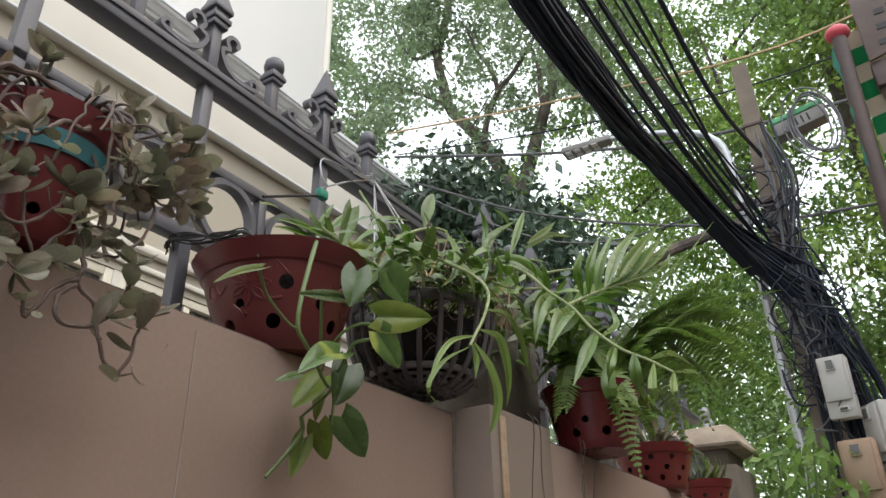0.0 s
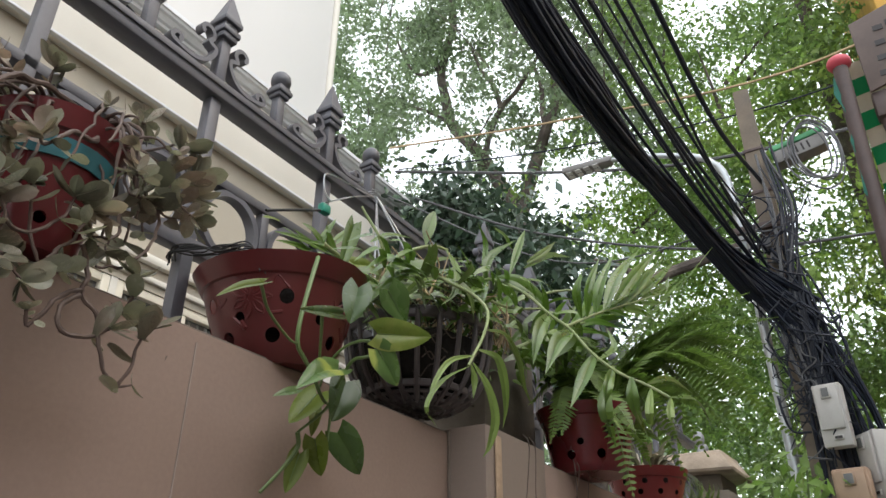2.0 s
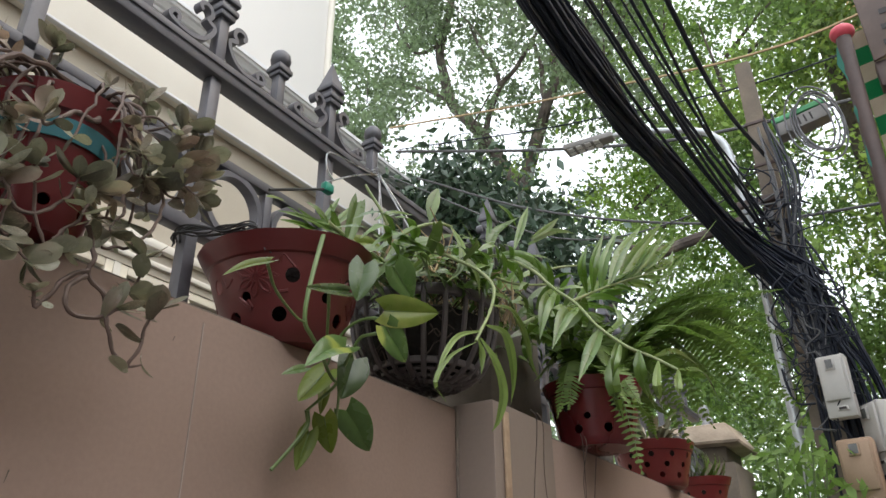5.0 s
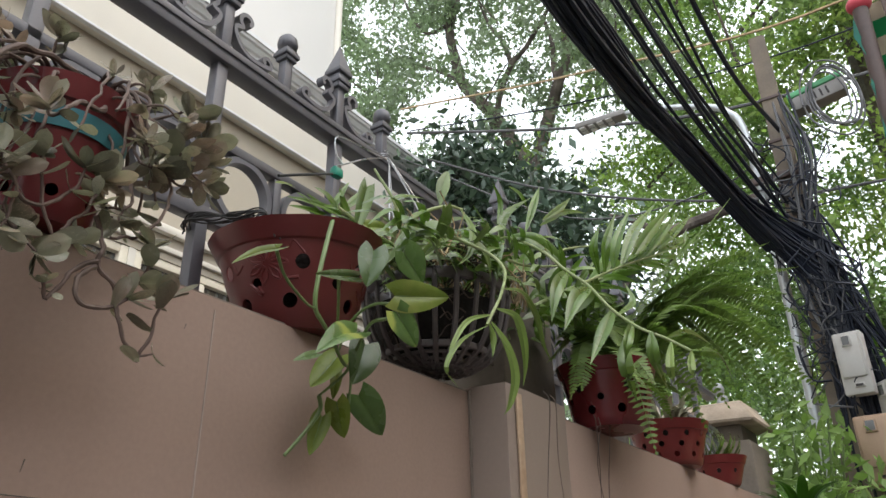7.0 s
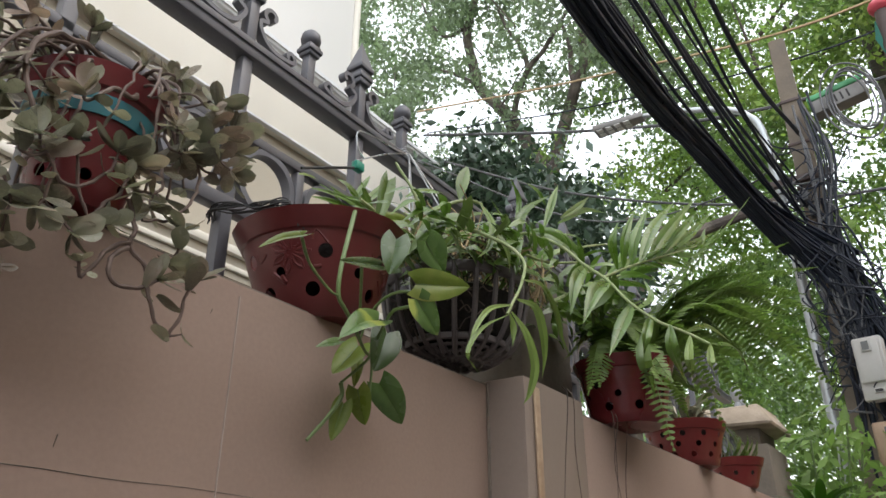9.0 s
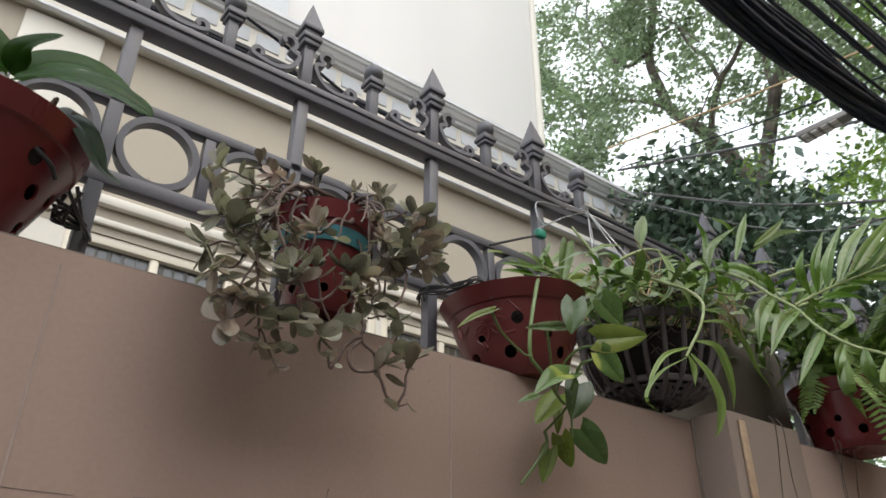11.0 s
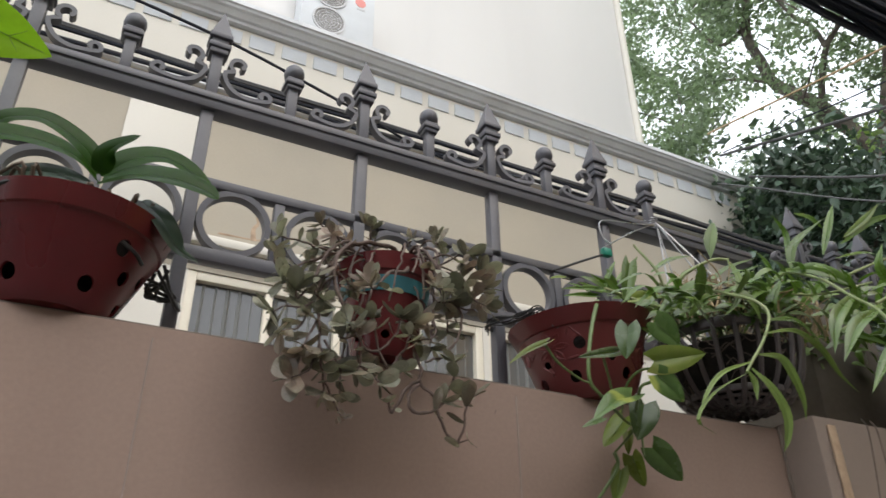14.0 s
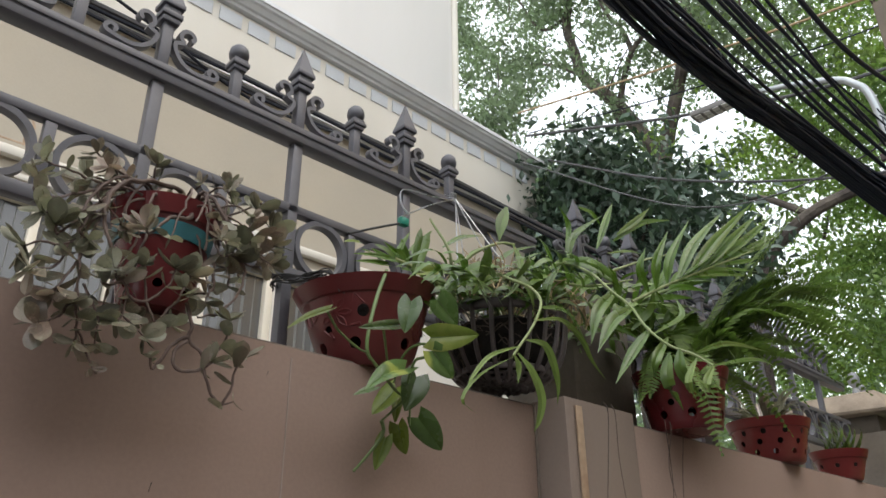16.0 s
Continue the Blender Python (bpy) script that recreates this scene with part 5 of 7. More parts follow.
b = bmesh.new()
for i in range(70):
    a, z = rnd.uniform(0, 6.28), rnd.uniform(0.03, 0.13)
    r = RB * (0.70 + 0.26 * min(1, z / 0.10))
    pts = [(r * math.cos(a + k * 0.12), r * math.sin(a + k * 0.12), z + rnd.uniform(-.018, .018)) for k in range(4)]
    tube(b, pts, 0.0014, sides=5, n=3)
for i in range(26):
    x = rnd.uniform(-0.13, 0.10)
    tube(b, [(x, -0.09 + rnd.uniform(-.02, .05), 0.16), (x + rnd.uniform(-.03, .03), -0.115, 0.19 + rnd.uniform(-.01, .03)), (x + rnd.uniform(-.08, .08), -0.06, 0.175 + rnd.uniform(-.02, .03))], 0.0016, sides=5, n=3)
tagged(part("root_mat", b, "darkroot", p5), kind="stuff")
b = bmesh.new()
for i in range(130):
    x, y = rnd.uniform(-0.16, 0.20), rnd.uniform(-0.13, 0.06)
    tube(b, [(x, y, 0.16), (x + rnd.uniform(-.02, .02), y + rnd.uniform(-.02, .02), 0.20 + rnd.uniform(0, .03)), (x + rnd.uniform(-.05, .05), y + rnd.uniform(-.03, .03), 0.21 + rnd.uniform(0, .06))], 0.0022, 0.001, sides=5, n=3)
tagged(part("dry_stalk", b, "straw", p5, "dry straw-coloured old stems"), kind="stuff")
OO = p5.location.copy()


def cane(pts, r=0.0058):
    b = bmesh.new()
    tube(b, [Vector(p) - OO for p in pts], r, r * 0.6, sides=8, n=7, knots=0.07)
    part("cane", b, "cane", p5)


def bent_leaf(pts, w, f, material):
    b = bmesh.new()
    f = Vector(f) + Vector((rnd.uniform(-.45, .45), rnd.uniform(-.45, .45), rnd.uniform(-.2, .5)))
    bent(b, [Vector(p) - OO for p in pts], w, f, rnd.uniform(0.2, 0.55))
    part("leaf", b, material, p5)


cane([(0.006, 0.000, 2.139), (0.008, -0.060, 2.157), (0.006, -0.120, 2.147), (0.013, -0.160, 2.124), (0.035, -0.190, 2.103), (0.021, -0.220, 2.063), (-0.032, -0.240, 2.002), (-0.092, -0.255, 1.948), (-0.115, -0.260, 1.926)], 0.0035)
bent_leaf([(-0.088, -0.255, 1.950), (-0.179, -0.270, 1.912), (-0.232, -0.280, 1.868), (-0.247, -0.280, 1.841)], 0.0093, (-0.75, -0.6, 0.1), "orchid_light")
bent_leaf([(-0.112, -0.260, 1.926), (-0.213, -0.280, 1.875), (-0.265, -0.290, 1.828), (-0.224, -0.280, 1.814)], 0.0090, (-0.75, -0.6, 0.1), "orchid_light")
bent_leaf([(-0.117, -0.265, 1.927), (-0.108, -0.265, 1.907), (-0.112, -0.265, 1.879)], 0.0119, (-0.75, -0.6, 0.1), "orchid_light")
bent_leaf([(-0.102, -0.260, 1.934), (-0.080, -0.270, 1.904), (-0.060, -0.270, 1.866), (-0.058, -0.260, 1.831), (-0.061, -0.250, 1.814)], 0.0173, (-0.75, -0.6, 0.1), "orchid_light")
bent_leaf([(-0.067, -0.250, 1.966), (-0.029, -0.260, 1.963), (-0.008, -0.260, 1.934), (0.014, -0.250, 1.902), (0.021, -0.240, 1.871)], 0.0158, (-0.75, -0.6, 0.1), "orchid_light")
bent_leaf([(-0.029, -0.240, 2.012), (0.080, -0.220, 2.043), (0.170, -0.200, 2.031), (0.232, -0.180, 2.001), (0.291, -0.170, 1.976)], 0.0140, (-0.75, -0.6, 0.1), "orchid_light")
bent_leaf([(0.014, -0.220, 2.052), (0.113, -0.200, 2.078), (0.182, -0.180, 2.073), (0.241, -0.160, 2.057)], 0.0206, (-0.75, -0.6, 0.1), "orchid")
bent_leaf([(0.287, -0.080, 2.260), (0.179, -0.120, 2.166), (0.161, -0.130, 2.111)], 0.0319, (-0.75, -0.6, 0.1), "orchid")
bent_leaf([(0.287, -0.100, 2.264), (0.310, -0.140, 2.253), (0.349, -0.170, 2.221), (0.364, -0.180, 2.197)], 0.0399, (-0.75, -0.6, 0.1), "orchid")
bent_leaf([(0.121, -0.080, 2.261), (0.094, -0.120, 2.193), (0.050, -0.140, 2.126), (-0.012, -0.150, 2.077)], 0.0171, (-0.75, -0.6, 0.1), "orchid_light")
bent_leaf([(0.203, 0.000, 2.412), (0.180, 0.000, 2.358), (0.170, 0.000, 2.310)], 0.0353, (-0.75, -0.6, 0.1), "orchid")
bent_leaf([(-0.013, 0.000, 2.237), (0.047, 0.000, 2.280), (0.117, 0.000, 2.307)], 0.0215, (-0.75, -0.6, 0.1), "orchid")
bent_leaf([(0.008, -0.060, 2.121), (0.016, -0.090, 2.144), (0.049, -0.110, 2.165)], 0.0175, (-0.75, -0.6, 0.1), "orchid_light")
bent_leaf([(0.583, 0.050, 2.570), (0.647, 0.050, 2.573), (0.694, 0.050, 2.550)], 0.0235, (-0.75, -0.6, 0.1), "shootleaf")
bent_leaf([(0.482, 0.030, 2.374), (0.518, 0.030, 2.452), (0.675, 0.030, 2.571)], 0.0312, (-0.75, -0.6, 0.1), "orchid")
bent_leaf([(0.625, 0.030, 2.447), (0.690, 0.030, 2.560), (0.737, 0.030, 2.635)], 0.0263, (-0.75, -0.6, 0.1), "shootleaf")
bent_leaf([(0.715, 0.030, 2.501), (0.905, 0.030, 2.626), (1.094, 0.030, 2.701)], 0.0231, (-0.75, -0.6, 0.1), "shootleaf")
bent_leaf([(0.737, 0.030, 2.527), (0.864, 0.030, 2.618), (0.962, 0.030, 2.700)], 0.0268, (-0.75, -0.6, 0.1), "orchid")
bent_leaf([(0.627, 0.000, 2.423), (0.772, -0.000, 2.472), (0.886, 0.000, 2.471)], 0.0281, (-0.75, -0.6, 0.1), "orchid")
bent_leaf([(0.371, 0.000, 2.322), (0.336, 0.000, 2.358), (0.289, 0.000, 2.380)], 0.0194, (-0.75, -0.6, 0.1), "shootleaf")
bent_leaf([(0.488, 0.040, 2.395), (0.511, 0.040, 2.483), (0.472, 0.040, 2.531)], 0.0182, (-0.75, -0.6, 0.1), "shootleaf")
bent_leaf([(0.167, -0.030, 2.234), (0.282, -0.030, 2.306), (0.329, -0.030, 2.284)], 0.0193, (-0.75, -0.6, 0.1), "orchid")
bent_leaf([(0.102, -0.020, 2.211), (0.185, -0.020, 2.282), (0.301, -0.020, 2.337)], 0.0161, (-0.75, -0.6, 0.1), "orchid")
bent_leaf([(0.296, -0.020, 2.260), (0.402, -0.020, 2.329), (0.483, -0.020, 2.324)], 0.0165, (-0.75, -0.6, 0.1), "shootleaf")
bent_leaf([(0.029, -0.020, 2.205), (0.056, -0.020, 2.239), (0.103, -0.020, 2.272)], 0.0108, (-0.75, -0.6, 0.1), "shootleaf")
cane([(0.012, -0.020, 2.164), (0.007, -0.030, 2.187), (0.031, -0.050, 2.222), (0.086, -0.070, 2.255), (0.127, -0.080, 2.262)], 0.0045)
cane([(-0.099, -0.020, 2.152), (-0.050, -0.030, 2.143), (0.016, -0.030, 2.146), (0.102, -0.020, 2.169)], 0.0040)
cane([(0.575, -0.020, 2.343), (0.749, -0.040, 2.427), (0.895, -0.050, 2.488)], 0.0040)
cane([(0.072, -0.040, 2.170), (0.208, -0.070, 2.211), (0.385, -0.080, 2.237), (0.604, -0.080, 2.315)], 0.0040)
cane([(0.318, -0.050, 2.281), (0.306, -0.090, 2.269), (0.281, -0.170, 2.208), (0.268, -0.220, 2.151), (0.247, -0.270, 2.101), (0.211, -0.320, 2.035), (0.193, -0.370, 1.985), (0.204, -0.410, 1.961), (0.186, -0.450, 1.929)], 0.0035)
bent_leaf([(0.281, -0.220, 2.156), (0.175, -0.240, 2.079), (0.141, -0.240, 2.004)], 0.0310, (-0.75, -0.55, 0.15), "orchid")
bent_leaf([(0.260, -0.270, 2.103), (0.161, -0.280, 2.045), (0.097, -0.280, 1.969)], 0.0353, (-0.75, -0.55, 0.15), "orchid")
bent_leaf([(0.225, -0.320, 2.037), (0.137, -0.330, 1.968), (0.065, -0.330, 1.898)], 0.0296, (-0.75, -0.55, 0.15), "orchid")
bent_leaf([(0.231, -0.350, 2.012), (0.158, -0.360, 1.954), (0.163, -0.350, 1.920)], 0.0221, (-0.75, -0.55, 0.15), "orchid")
bent_leaf([(0.324, -0.300, 2.013), (0.284, -0.310, 1.949), (0.351, -0.300, 1.901)], 0.0324, (-0.75, -0.55, 0.15), "orchid")
bent_leaf([(0.191, -0.390, 1.973), (0.189, -0.390, 1.928), (0.284, -0.380, 1.893)], 0.0251, (-0.75, -0.55, 0.15), "orchid")
bent_leaf([(0.190, -0.420, 1.950), (0.127, -0.430, 1.893), (0.174, -0.420, 1.869)], 0.0161, (-0.75, -0.55, 0.15), "orchid_light")
bent_leaf([(0.186, -0.450, 1.929), (0.128, -0.460, 1.884), (0.193, -0.450, 1.866)], 0.0159, (-0.75, -0.55, 0.15), "orchid_light")
bent_leaf([(0.187, -0.450, 1.930), (0.456, -0.430, 1.994), (0.667, -0.410, 1.980)], 0.0178, (-0.75, -0.55, 0.15), "orchid")
bent_leaf([(0.205, -0.410, 1.963), (0.354, -0.410, 2.013), (0.569, -0.400, 2.043)], 0.0142, (-0.75, -0.55, 0.15), "orchid")
bent_leaf([(0.249, -0.280, 2.101), (0.433, -0.270, 2.153), (0.653, -0.260, 2.181)], 0.0249, (-0.75, -0.55, 0.15), "orchid")
bent_leaf([(0.235, -0.320, 2.027), (0.401, -0.300, 2.109), (0.426, -0.280, 2.164)], 0.0170, (-0.75, -0.55, 0.15), "orchid")
bent_leaf([(0.454, -0.250, 2.209), (0.632, -0.250, 2.271), (0.852, -0.240, 2.312)], 0.0269, (-0.75, -0.55, 0.15), "shootleaf")
bent_leaf([(0.326, -0.240, 2.140), (0.528, -0.200, 2.258), (0.647, -0.180, 2.381)], 0.0220, (-0.75, -0.55, 0.15), "shootleaf")
cane([(0.311, -0.240, 2.135), (0.474, -0.250, 2.219), (0.704, -0.260, 2.328), (0.954, -0.270, 2.446)], 0.0030)
bent_leaf([(0.456, -0.250, 2.213), (0.475, -0.260, 2.284), (0.584, -0.270, 2.417)], 0.0294, (-0.75, -0.55, 0.15), "shootleaf")
bent_leaf([(0.513, -0.250, 2.240), (0.605, -0.260, 2.357), (0.793, -0.270, 2.512)], 0.0344, (-0.75, -0.55, 0.15), "shootleaf")
bent_leaf([(0.562, -0.250, 2.260), (0.737, -0.260, 2.410), (1.036, -0.270, 2.635)], 0.0369, (-0.75, -0.55, 0.15), "shootleaf")
bent_leaf([(0.633, -0.250, 2.294), (0.807, -0.260, 2.422), (1.061, -0.270, 2.608)], 0.0351, (-0.75, -0.55, 0.15), "shootleaf")
bent_leaf([(0.714, -0.250, 2.333), (0.957, -0.260, 2.490), (1.202, -0.270, 2.657)], 0.0314, (-0.75, -0.55, 0.15), "shootleaf")
bent_leaf([(0.792, -0.250, 2.367), (0.970, -0.260, 2.465), (1.210, -0.270, 2.593)], 0.0252, (-0.75, -0.55, 0.15), "shootleaf")
bent_leaf([(0.878, -0.250, 2.409), (1.035, -0.260, 2.490), (1.092, -0.270, 2.559)], 0.0259, (-0.75, -0.55, 0.15), "shootleaf")
bent_leaf([(0.401, -0.250, 2.185), (0.400, -0.260, 2.248), (0.461, -0.270, 2.344)], 0.0281, (-0.75, -0.55, 0.15), "shootleaf")
bent_leaf([(0.739, -0.250, 2.342), (0.888, -0.260, 2.395), (1.003, -0.270, 2.440)], 0.0210, (-0.75, -0.55, 0.15), "shootleaf")
bent_leaf([(0.596, -0.250, 2.275), (0.742, -0.260, 2.319), (0.881, -0.270, 2.346)], 0.0306, (-0.75, -0.55, 0.15), "shootleaf")
bent_leaf([(0.665, -0.250, 2.309), (0.807, -0.260, 2.348), (0.975, -0.270, 2.386)], 0.0259, (-0.75, -0.55, 0.15), "shootleaf")
bent_leaf([(0.367, -0.250, 2.169), (0.324, -0.260, 2.207), (0.343, -0.270, 2.261)], 0.0223, (-0.75, -0.55, 0.15), "shootleaf")
bent_leaf([(0.494, -0.250, 2.230), (0.667, -0.260, 2.337), (0.842, -0.270, 2.466)], 0.0271, (-0.75, -0.55, 0.15), "shootleaf")
for i in range(7):
    x = 0.02 + 0.08 * i
    cane([(x, 0.03, 2.12), (x + rnd.uniform(-.06, .08), 0.0 + rnd.uniform(-.05, .05), 2.19), (x + rnd.uniform(-.1, .16), rnd.uniform(-.08, .06), 2.25 + rnd.uniform(-.04, .05))], 0.004)
fol = bmesh.new()
for i in range(290):
    x = rnd.uniform(-0.16, 0.66)
    y = rnd.uniform(-0.17, 0.10)
    env = 2.29 - 0.20 * abs(x - 0.40) / 0.5
    z = rnd.uniform(2.12, env + 0.01)
    a = rnd.uniform(-0.5, 3.6)
    up = rnd.uniform(-0.3, 0.5) if x < 0.25 else rnd.uniform(-0.25, 0.8)
    d = Vector((math.cos(a), -0.35 + 0.5 * rnd.random(), up)).normalized()
    ln = rnd.uniform(0.05, 0.115)
    blade(fol, Vector((x, y, z)) - OO, Vector((x, y, z)) + d * ln - OO, rnd.uniform(0.011, 0.024), (rnd.uniform(-.8, .8), -0.7, 0.8), rnd.uniform(0.05, 0.25), 0.22, "lance", 6, curl=0.2, sag=(0, 0, -rnd.uniform(0, .35)))
tagged(part("foliage", fol, "orchid", p5, "narrow green orchid leaves"), kind="stuff")
# fan of long upright strap leaves
def leafy_shoot(base, S, n, ln, w):
    """A cane with two ranks of long leaves, pointing the way the cane grows."""
    base, S = Vector(base), Vector(S)
    d = S.normalized()
    N = (Vector((0, 0, 1)) - d * d.z).normalized()
    T = d.cross(N)
    fan = bmesh.new()
    for i in range(n):
        t = i / (n - 1)
        q = base + S * t
        k = 1 if i % 2 else -1
        dirn = (d * (0.7 + 0.5 * t) + N * (0.75 - 0.45 * t) * k * rnd.uniform(0.6, 1.1) + N * 0.16 + T * rnd.uniform(-.35, .35)).normalized()
        l = ln * rnd.uniform(0.8, 1.15) * (1 - 0.25 * abs(t - 0.5))
        blade(fan, q - OO, q + dirn * l - OO, w * rnd.uniform(0.85, 1.2), (-0.6 + rnd.uniform(-.5, .5), -0.8, 0.35), rnd.uniform(-0.04, 0.08), 0.14, "lance", 9, curl=0.22, lift=rnd.uniform(-0.02, 0.12), sag=(0, 0, -0.12))
    part("shoot_leaves", fan, "shootleaf", p5, "two ranks of long fresh green leaves")
    cane([base, base + S * 0.5 + Vector((0, 0, 0.01)), base + S], 0.006)


leafy_shoot((0.46, -0.06, 2.17), (0.24, -0.12, 0.13), 15, 0.125, 0.018)
leafy_shoot((0.30, 0.02, 2.17), (0.16, -0.04, 0.10), 12, 0.10, 0.017)
leafy_shoot((0.02, 0.0, 2.13), (-0.18, -0.02, 0.03), 10, 0.06, 0.014)
cane([(0.28, -0.05, 2.16), (0.38, -0.06, 2.17), (0.46, -0.06, 2.17)], 0.006)
hw = bmesh.new()
for c in ((0.155, -0.07, 2.12), (0.33, -0.04, 2.12), (0.25, 0.15, 2.12), (0.14, 0.10, 2.12)):
    k = Vector((0.15, 0.118, 2.46))
    tube(hw, [k - OO, (k + Vector(c)) / 2 + Vector((0, 0, -0.01)) - OO, Vector(c) - OO], 0.0017, sides=5, n=4)
for i in range(5):
    tube(hw, [Vector((0.150 + 0.014 * math.cos(a + i), 0.14 + 0.022 * math.sin(a + i), 2.452 + 0.006 * i)) - OO for a in np.linspace(0, 5.5, 7)], 0.0013, sides=5, n=3)
tube(hw, [Vector(q) - OO for q in ((0.150, 0.12, 2.455), (0.06, 0.10, 2.425), (-0.045, 0.09, 2.40), (-0.05, 0.09, 2.36), (-0.03, 0.09, 2.345))], 0.0017, sides=5, n=4)
tube(hw, [Vector(q) - OO for q in ((0.148, 0.12, 2.46), (0.05, 0.10, 2.40), (-0.05, 0.095, 2.33))], 0.0017, sides=5, n=4)
tagged(part("hanging_wire", hw, "wire", p5, "silver hanging wires knotted to the fence"), kind="stuff")
hk = thing("wire_hook", (-0.04, 0.095, 2.32), "black wire hook with a green plastic clip", "hook")
b = bmesh.new()
tube(b, [(0.0, 0, 0), (-0.07, 0.0, -0.035), (-0.15, -0.005, -0.078)], 0.0026, sides=6, n=4)
part("rod", b, "blackwire", hk)
part("clip", boxed((-0.012, -0.008, -0.008), (0.012, 0.008, 0.012), 0.004), "greenclip", hk, "green plastic clip")

# fern pot
p6 = thing("fern_pot", (0.735, -0.105, TOP2), "dark red holed plastic pot with a lush drooping fern", "potted plant")
solid_pot("pot", 0.150, 0.086, 0.112, HOLES, "redpot", p6, 0.009)
soil_in(p6, 0.10, 0.13)


def frond(tip, rise, pinna=0.042):
    tip = Vector(tip) - p6.location
    b = bmesh.new()
    frond_bm(b, (rnd.uniform(-.03, .03), rnd.uniform(-.04, .02), 0.135), tip, rise, pinna * rnd.uniform(0.85, 1.1), int(24 + 44 * tip.length), roll=rnd.uniform(-.5, .5))
    part("frond", b, "fern", p6)


frond((1.050, -0.412, 2.597), 0.02)
frond((1.000, -0.337, 2.508), 0.03)
frond((1.200, -0.528, 2.410), 0.08)
frond((1.150, -0.518, 2.051), 0.20)
frond((1.100, -0.436, 2.031), 0.20)
frond((1.050, -0.391, 2.050), 0.18)
frond((1.100, -0.384, 2.264), 0.12)
frond((0.920, -0.287, 1.926), 0.18)
frond((0.620, -0.238, 1.853), 0.14)
frond((0.550, -0.087, 1.977), 0.10)
frond((0.600, -0.043, 2.134), 0.08)
frond((0.620, 0.006, 2.206), 0.06)
frond((1.150, -0.473, 2.480), 0.07)
frond((1.150, -0.506, 2.170), 0.16)
frond((1.000, -0.352, 2.119), 0.14)
frond((0.850, -0.291, 2.011), 0.13)
frond((1.150, -0.402, 2.341), 0.10)
frond((0.950, -0.271, 2.340), 0.05)
frond((1.050, -0.348, 2.423), 0.05)
frond((0.850, -0.239, 2.222), 0.05)
frond((1.200, -0.447, 2.279), 0.14)
frond((1.150, -0.464, 2.135), 0.18)
frond((1.100, -0.392, 2.395), 0.08)
frond((0.950, -0.276, 2.181), 0.10)
frond((0.950, -0.329, 1.997), 0.17)
frond((0.800, -0.259, 2.061), 0.12)
frond((0.660, -0.204, 2.000), 0.12)
frond((1.250, -0.476, 2.356), 0.12)
frond((1.250, -0.520, 2.278), 0.15)
frond((1.000, -0.302, 2.252), 0.10)
frond((1.100, -0.409, 2.163), 0.15)
frond((0.580, -0.026, 2.077), 0.09)
frond((0.570, -0.107, 1.997), 0.10)
for i in range(22):
    q = Vector((rnd.uniform(0.0, 0.42), rnd.uniform(-0.30, 0.04), rnd.uniform(0.05, 0.36)))
    if i % 5 == 0:
        q = Vector((rnd.uniform(-0.2, 0.1), rnd.uniform(-0.2, -0.08), rnd.uniform(0.02, 0.26)))
    frond(p6.location + q, rnd.uniform(0.03, 0.12), 0.036)
b = bmesh.new()
for i in range(5):
    x = rnd.choice((rnd.uniform(-0.40, -0.32), rnd.uniform(-0.22, -0.12), rnd.uniform(-0.2, 0.5)))
    y = 0.01
    y -= 0.025 if x < -0.36 else 0.012
    z = rnd.uniform(-0.30, -0.14)
    b = bmesh.new()
    tube(b, [(x + 0.02, 0.0 + y * 0.3, 0.02), (x, y - 0.01, -0.01), (x + rnd.uniform(-.02, .02), y, z * 0.5), (x + rnd.uniform(-.03, .03), y, z)], 0.0012, 0.0007, sides=5, n=4)
    part("hanging_root", b, "darkroot", p6)

# smaller pots further along
HOLES2 = [(12 + 360 / 11 * k + 9 * j, 0.03 + 0.030 * j, 0.0085) for j in range(3) for k in range(11)]
p7 = thing("holed_pot", (1.43, -0.028, TOP2), "orange-red plastic pot riddled with holes, grey air plants inside", "potted plant")
solid_pot("pot", 0.132, 0.092, 0.120, HOLES2, "redpot2", p7, 0.009)
soil_in(p7, 0.10, 0.12)
b = bmesh.new()
for i in range(60):
    a, ln = rnd.uniform(0, 6.28), rnd.uniform(0.08, 0.2)
    q = Vector((0.05 * math.cos(a), 0.05 * math.sin(a), 0.13))
    blade(b, q, q + Vector((math.cos(a) * ln * 0.8, math.sin(a) * ln * 0.5, ln * rnd.uniform(0.2, 1))), 0.014, (0, 0, 1), 0.15, 0.3, "lance", 6, sag=(0, 0, -0.3))
part("foliage", b, "succ", p7, "grey-green strap leaves")
p8 = thing("small_pot", (2.03, -0.03, TOP2), "small red plastic pot with a young orchid", "potted plant")
solid_pot("pot", 0.105, 0.066, 0.092, [(a, 0.05, 0.008) for a in range(10, 360, 45)], "redpot2", p8, 0.010)
soil_in(p8, 0.08, 0.09)
b = bmesh.new()
for i in range(34):
    a, ln = rnd.uniform(0, 6.28), rnd.uniform(0.06, 0.17)
    q = Vector((rnd.uniform(-.06, .06), rnd.uniform(-.05, .05), 0.095))
    blade(b, q, q + Vector((math.cos(a) * ln * 0.5, math.sin(a) * ln * 0.4, ln)), 0.014, (0, -1, 0.3), 0.15, 0.3, "lance", 6, sag=(0, 0, -0.25))
part("foliage", b, "orchid", p8)
p9 = thing("strap_leaf_pot", (2.62, -0.19, 1.72), "red pot with a large strap-leaved plant", "potted plant")
solid_pot("pot", 0.13, 0.09, 0.125, [], "redpot", p9, 0.010)
soil_in(p9, 0.108, 0.11)
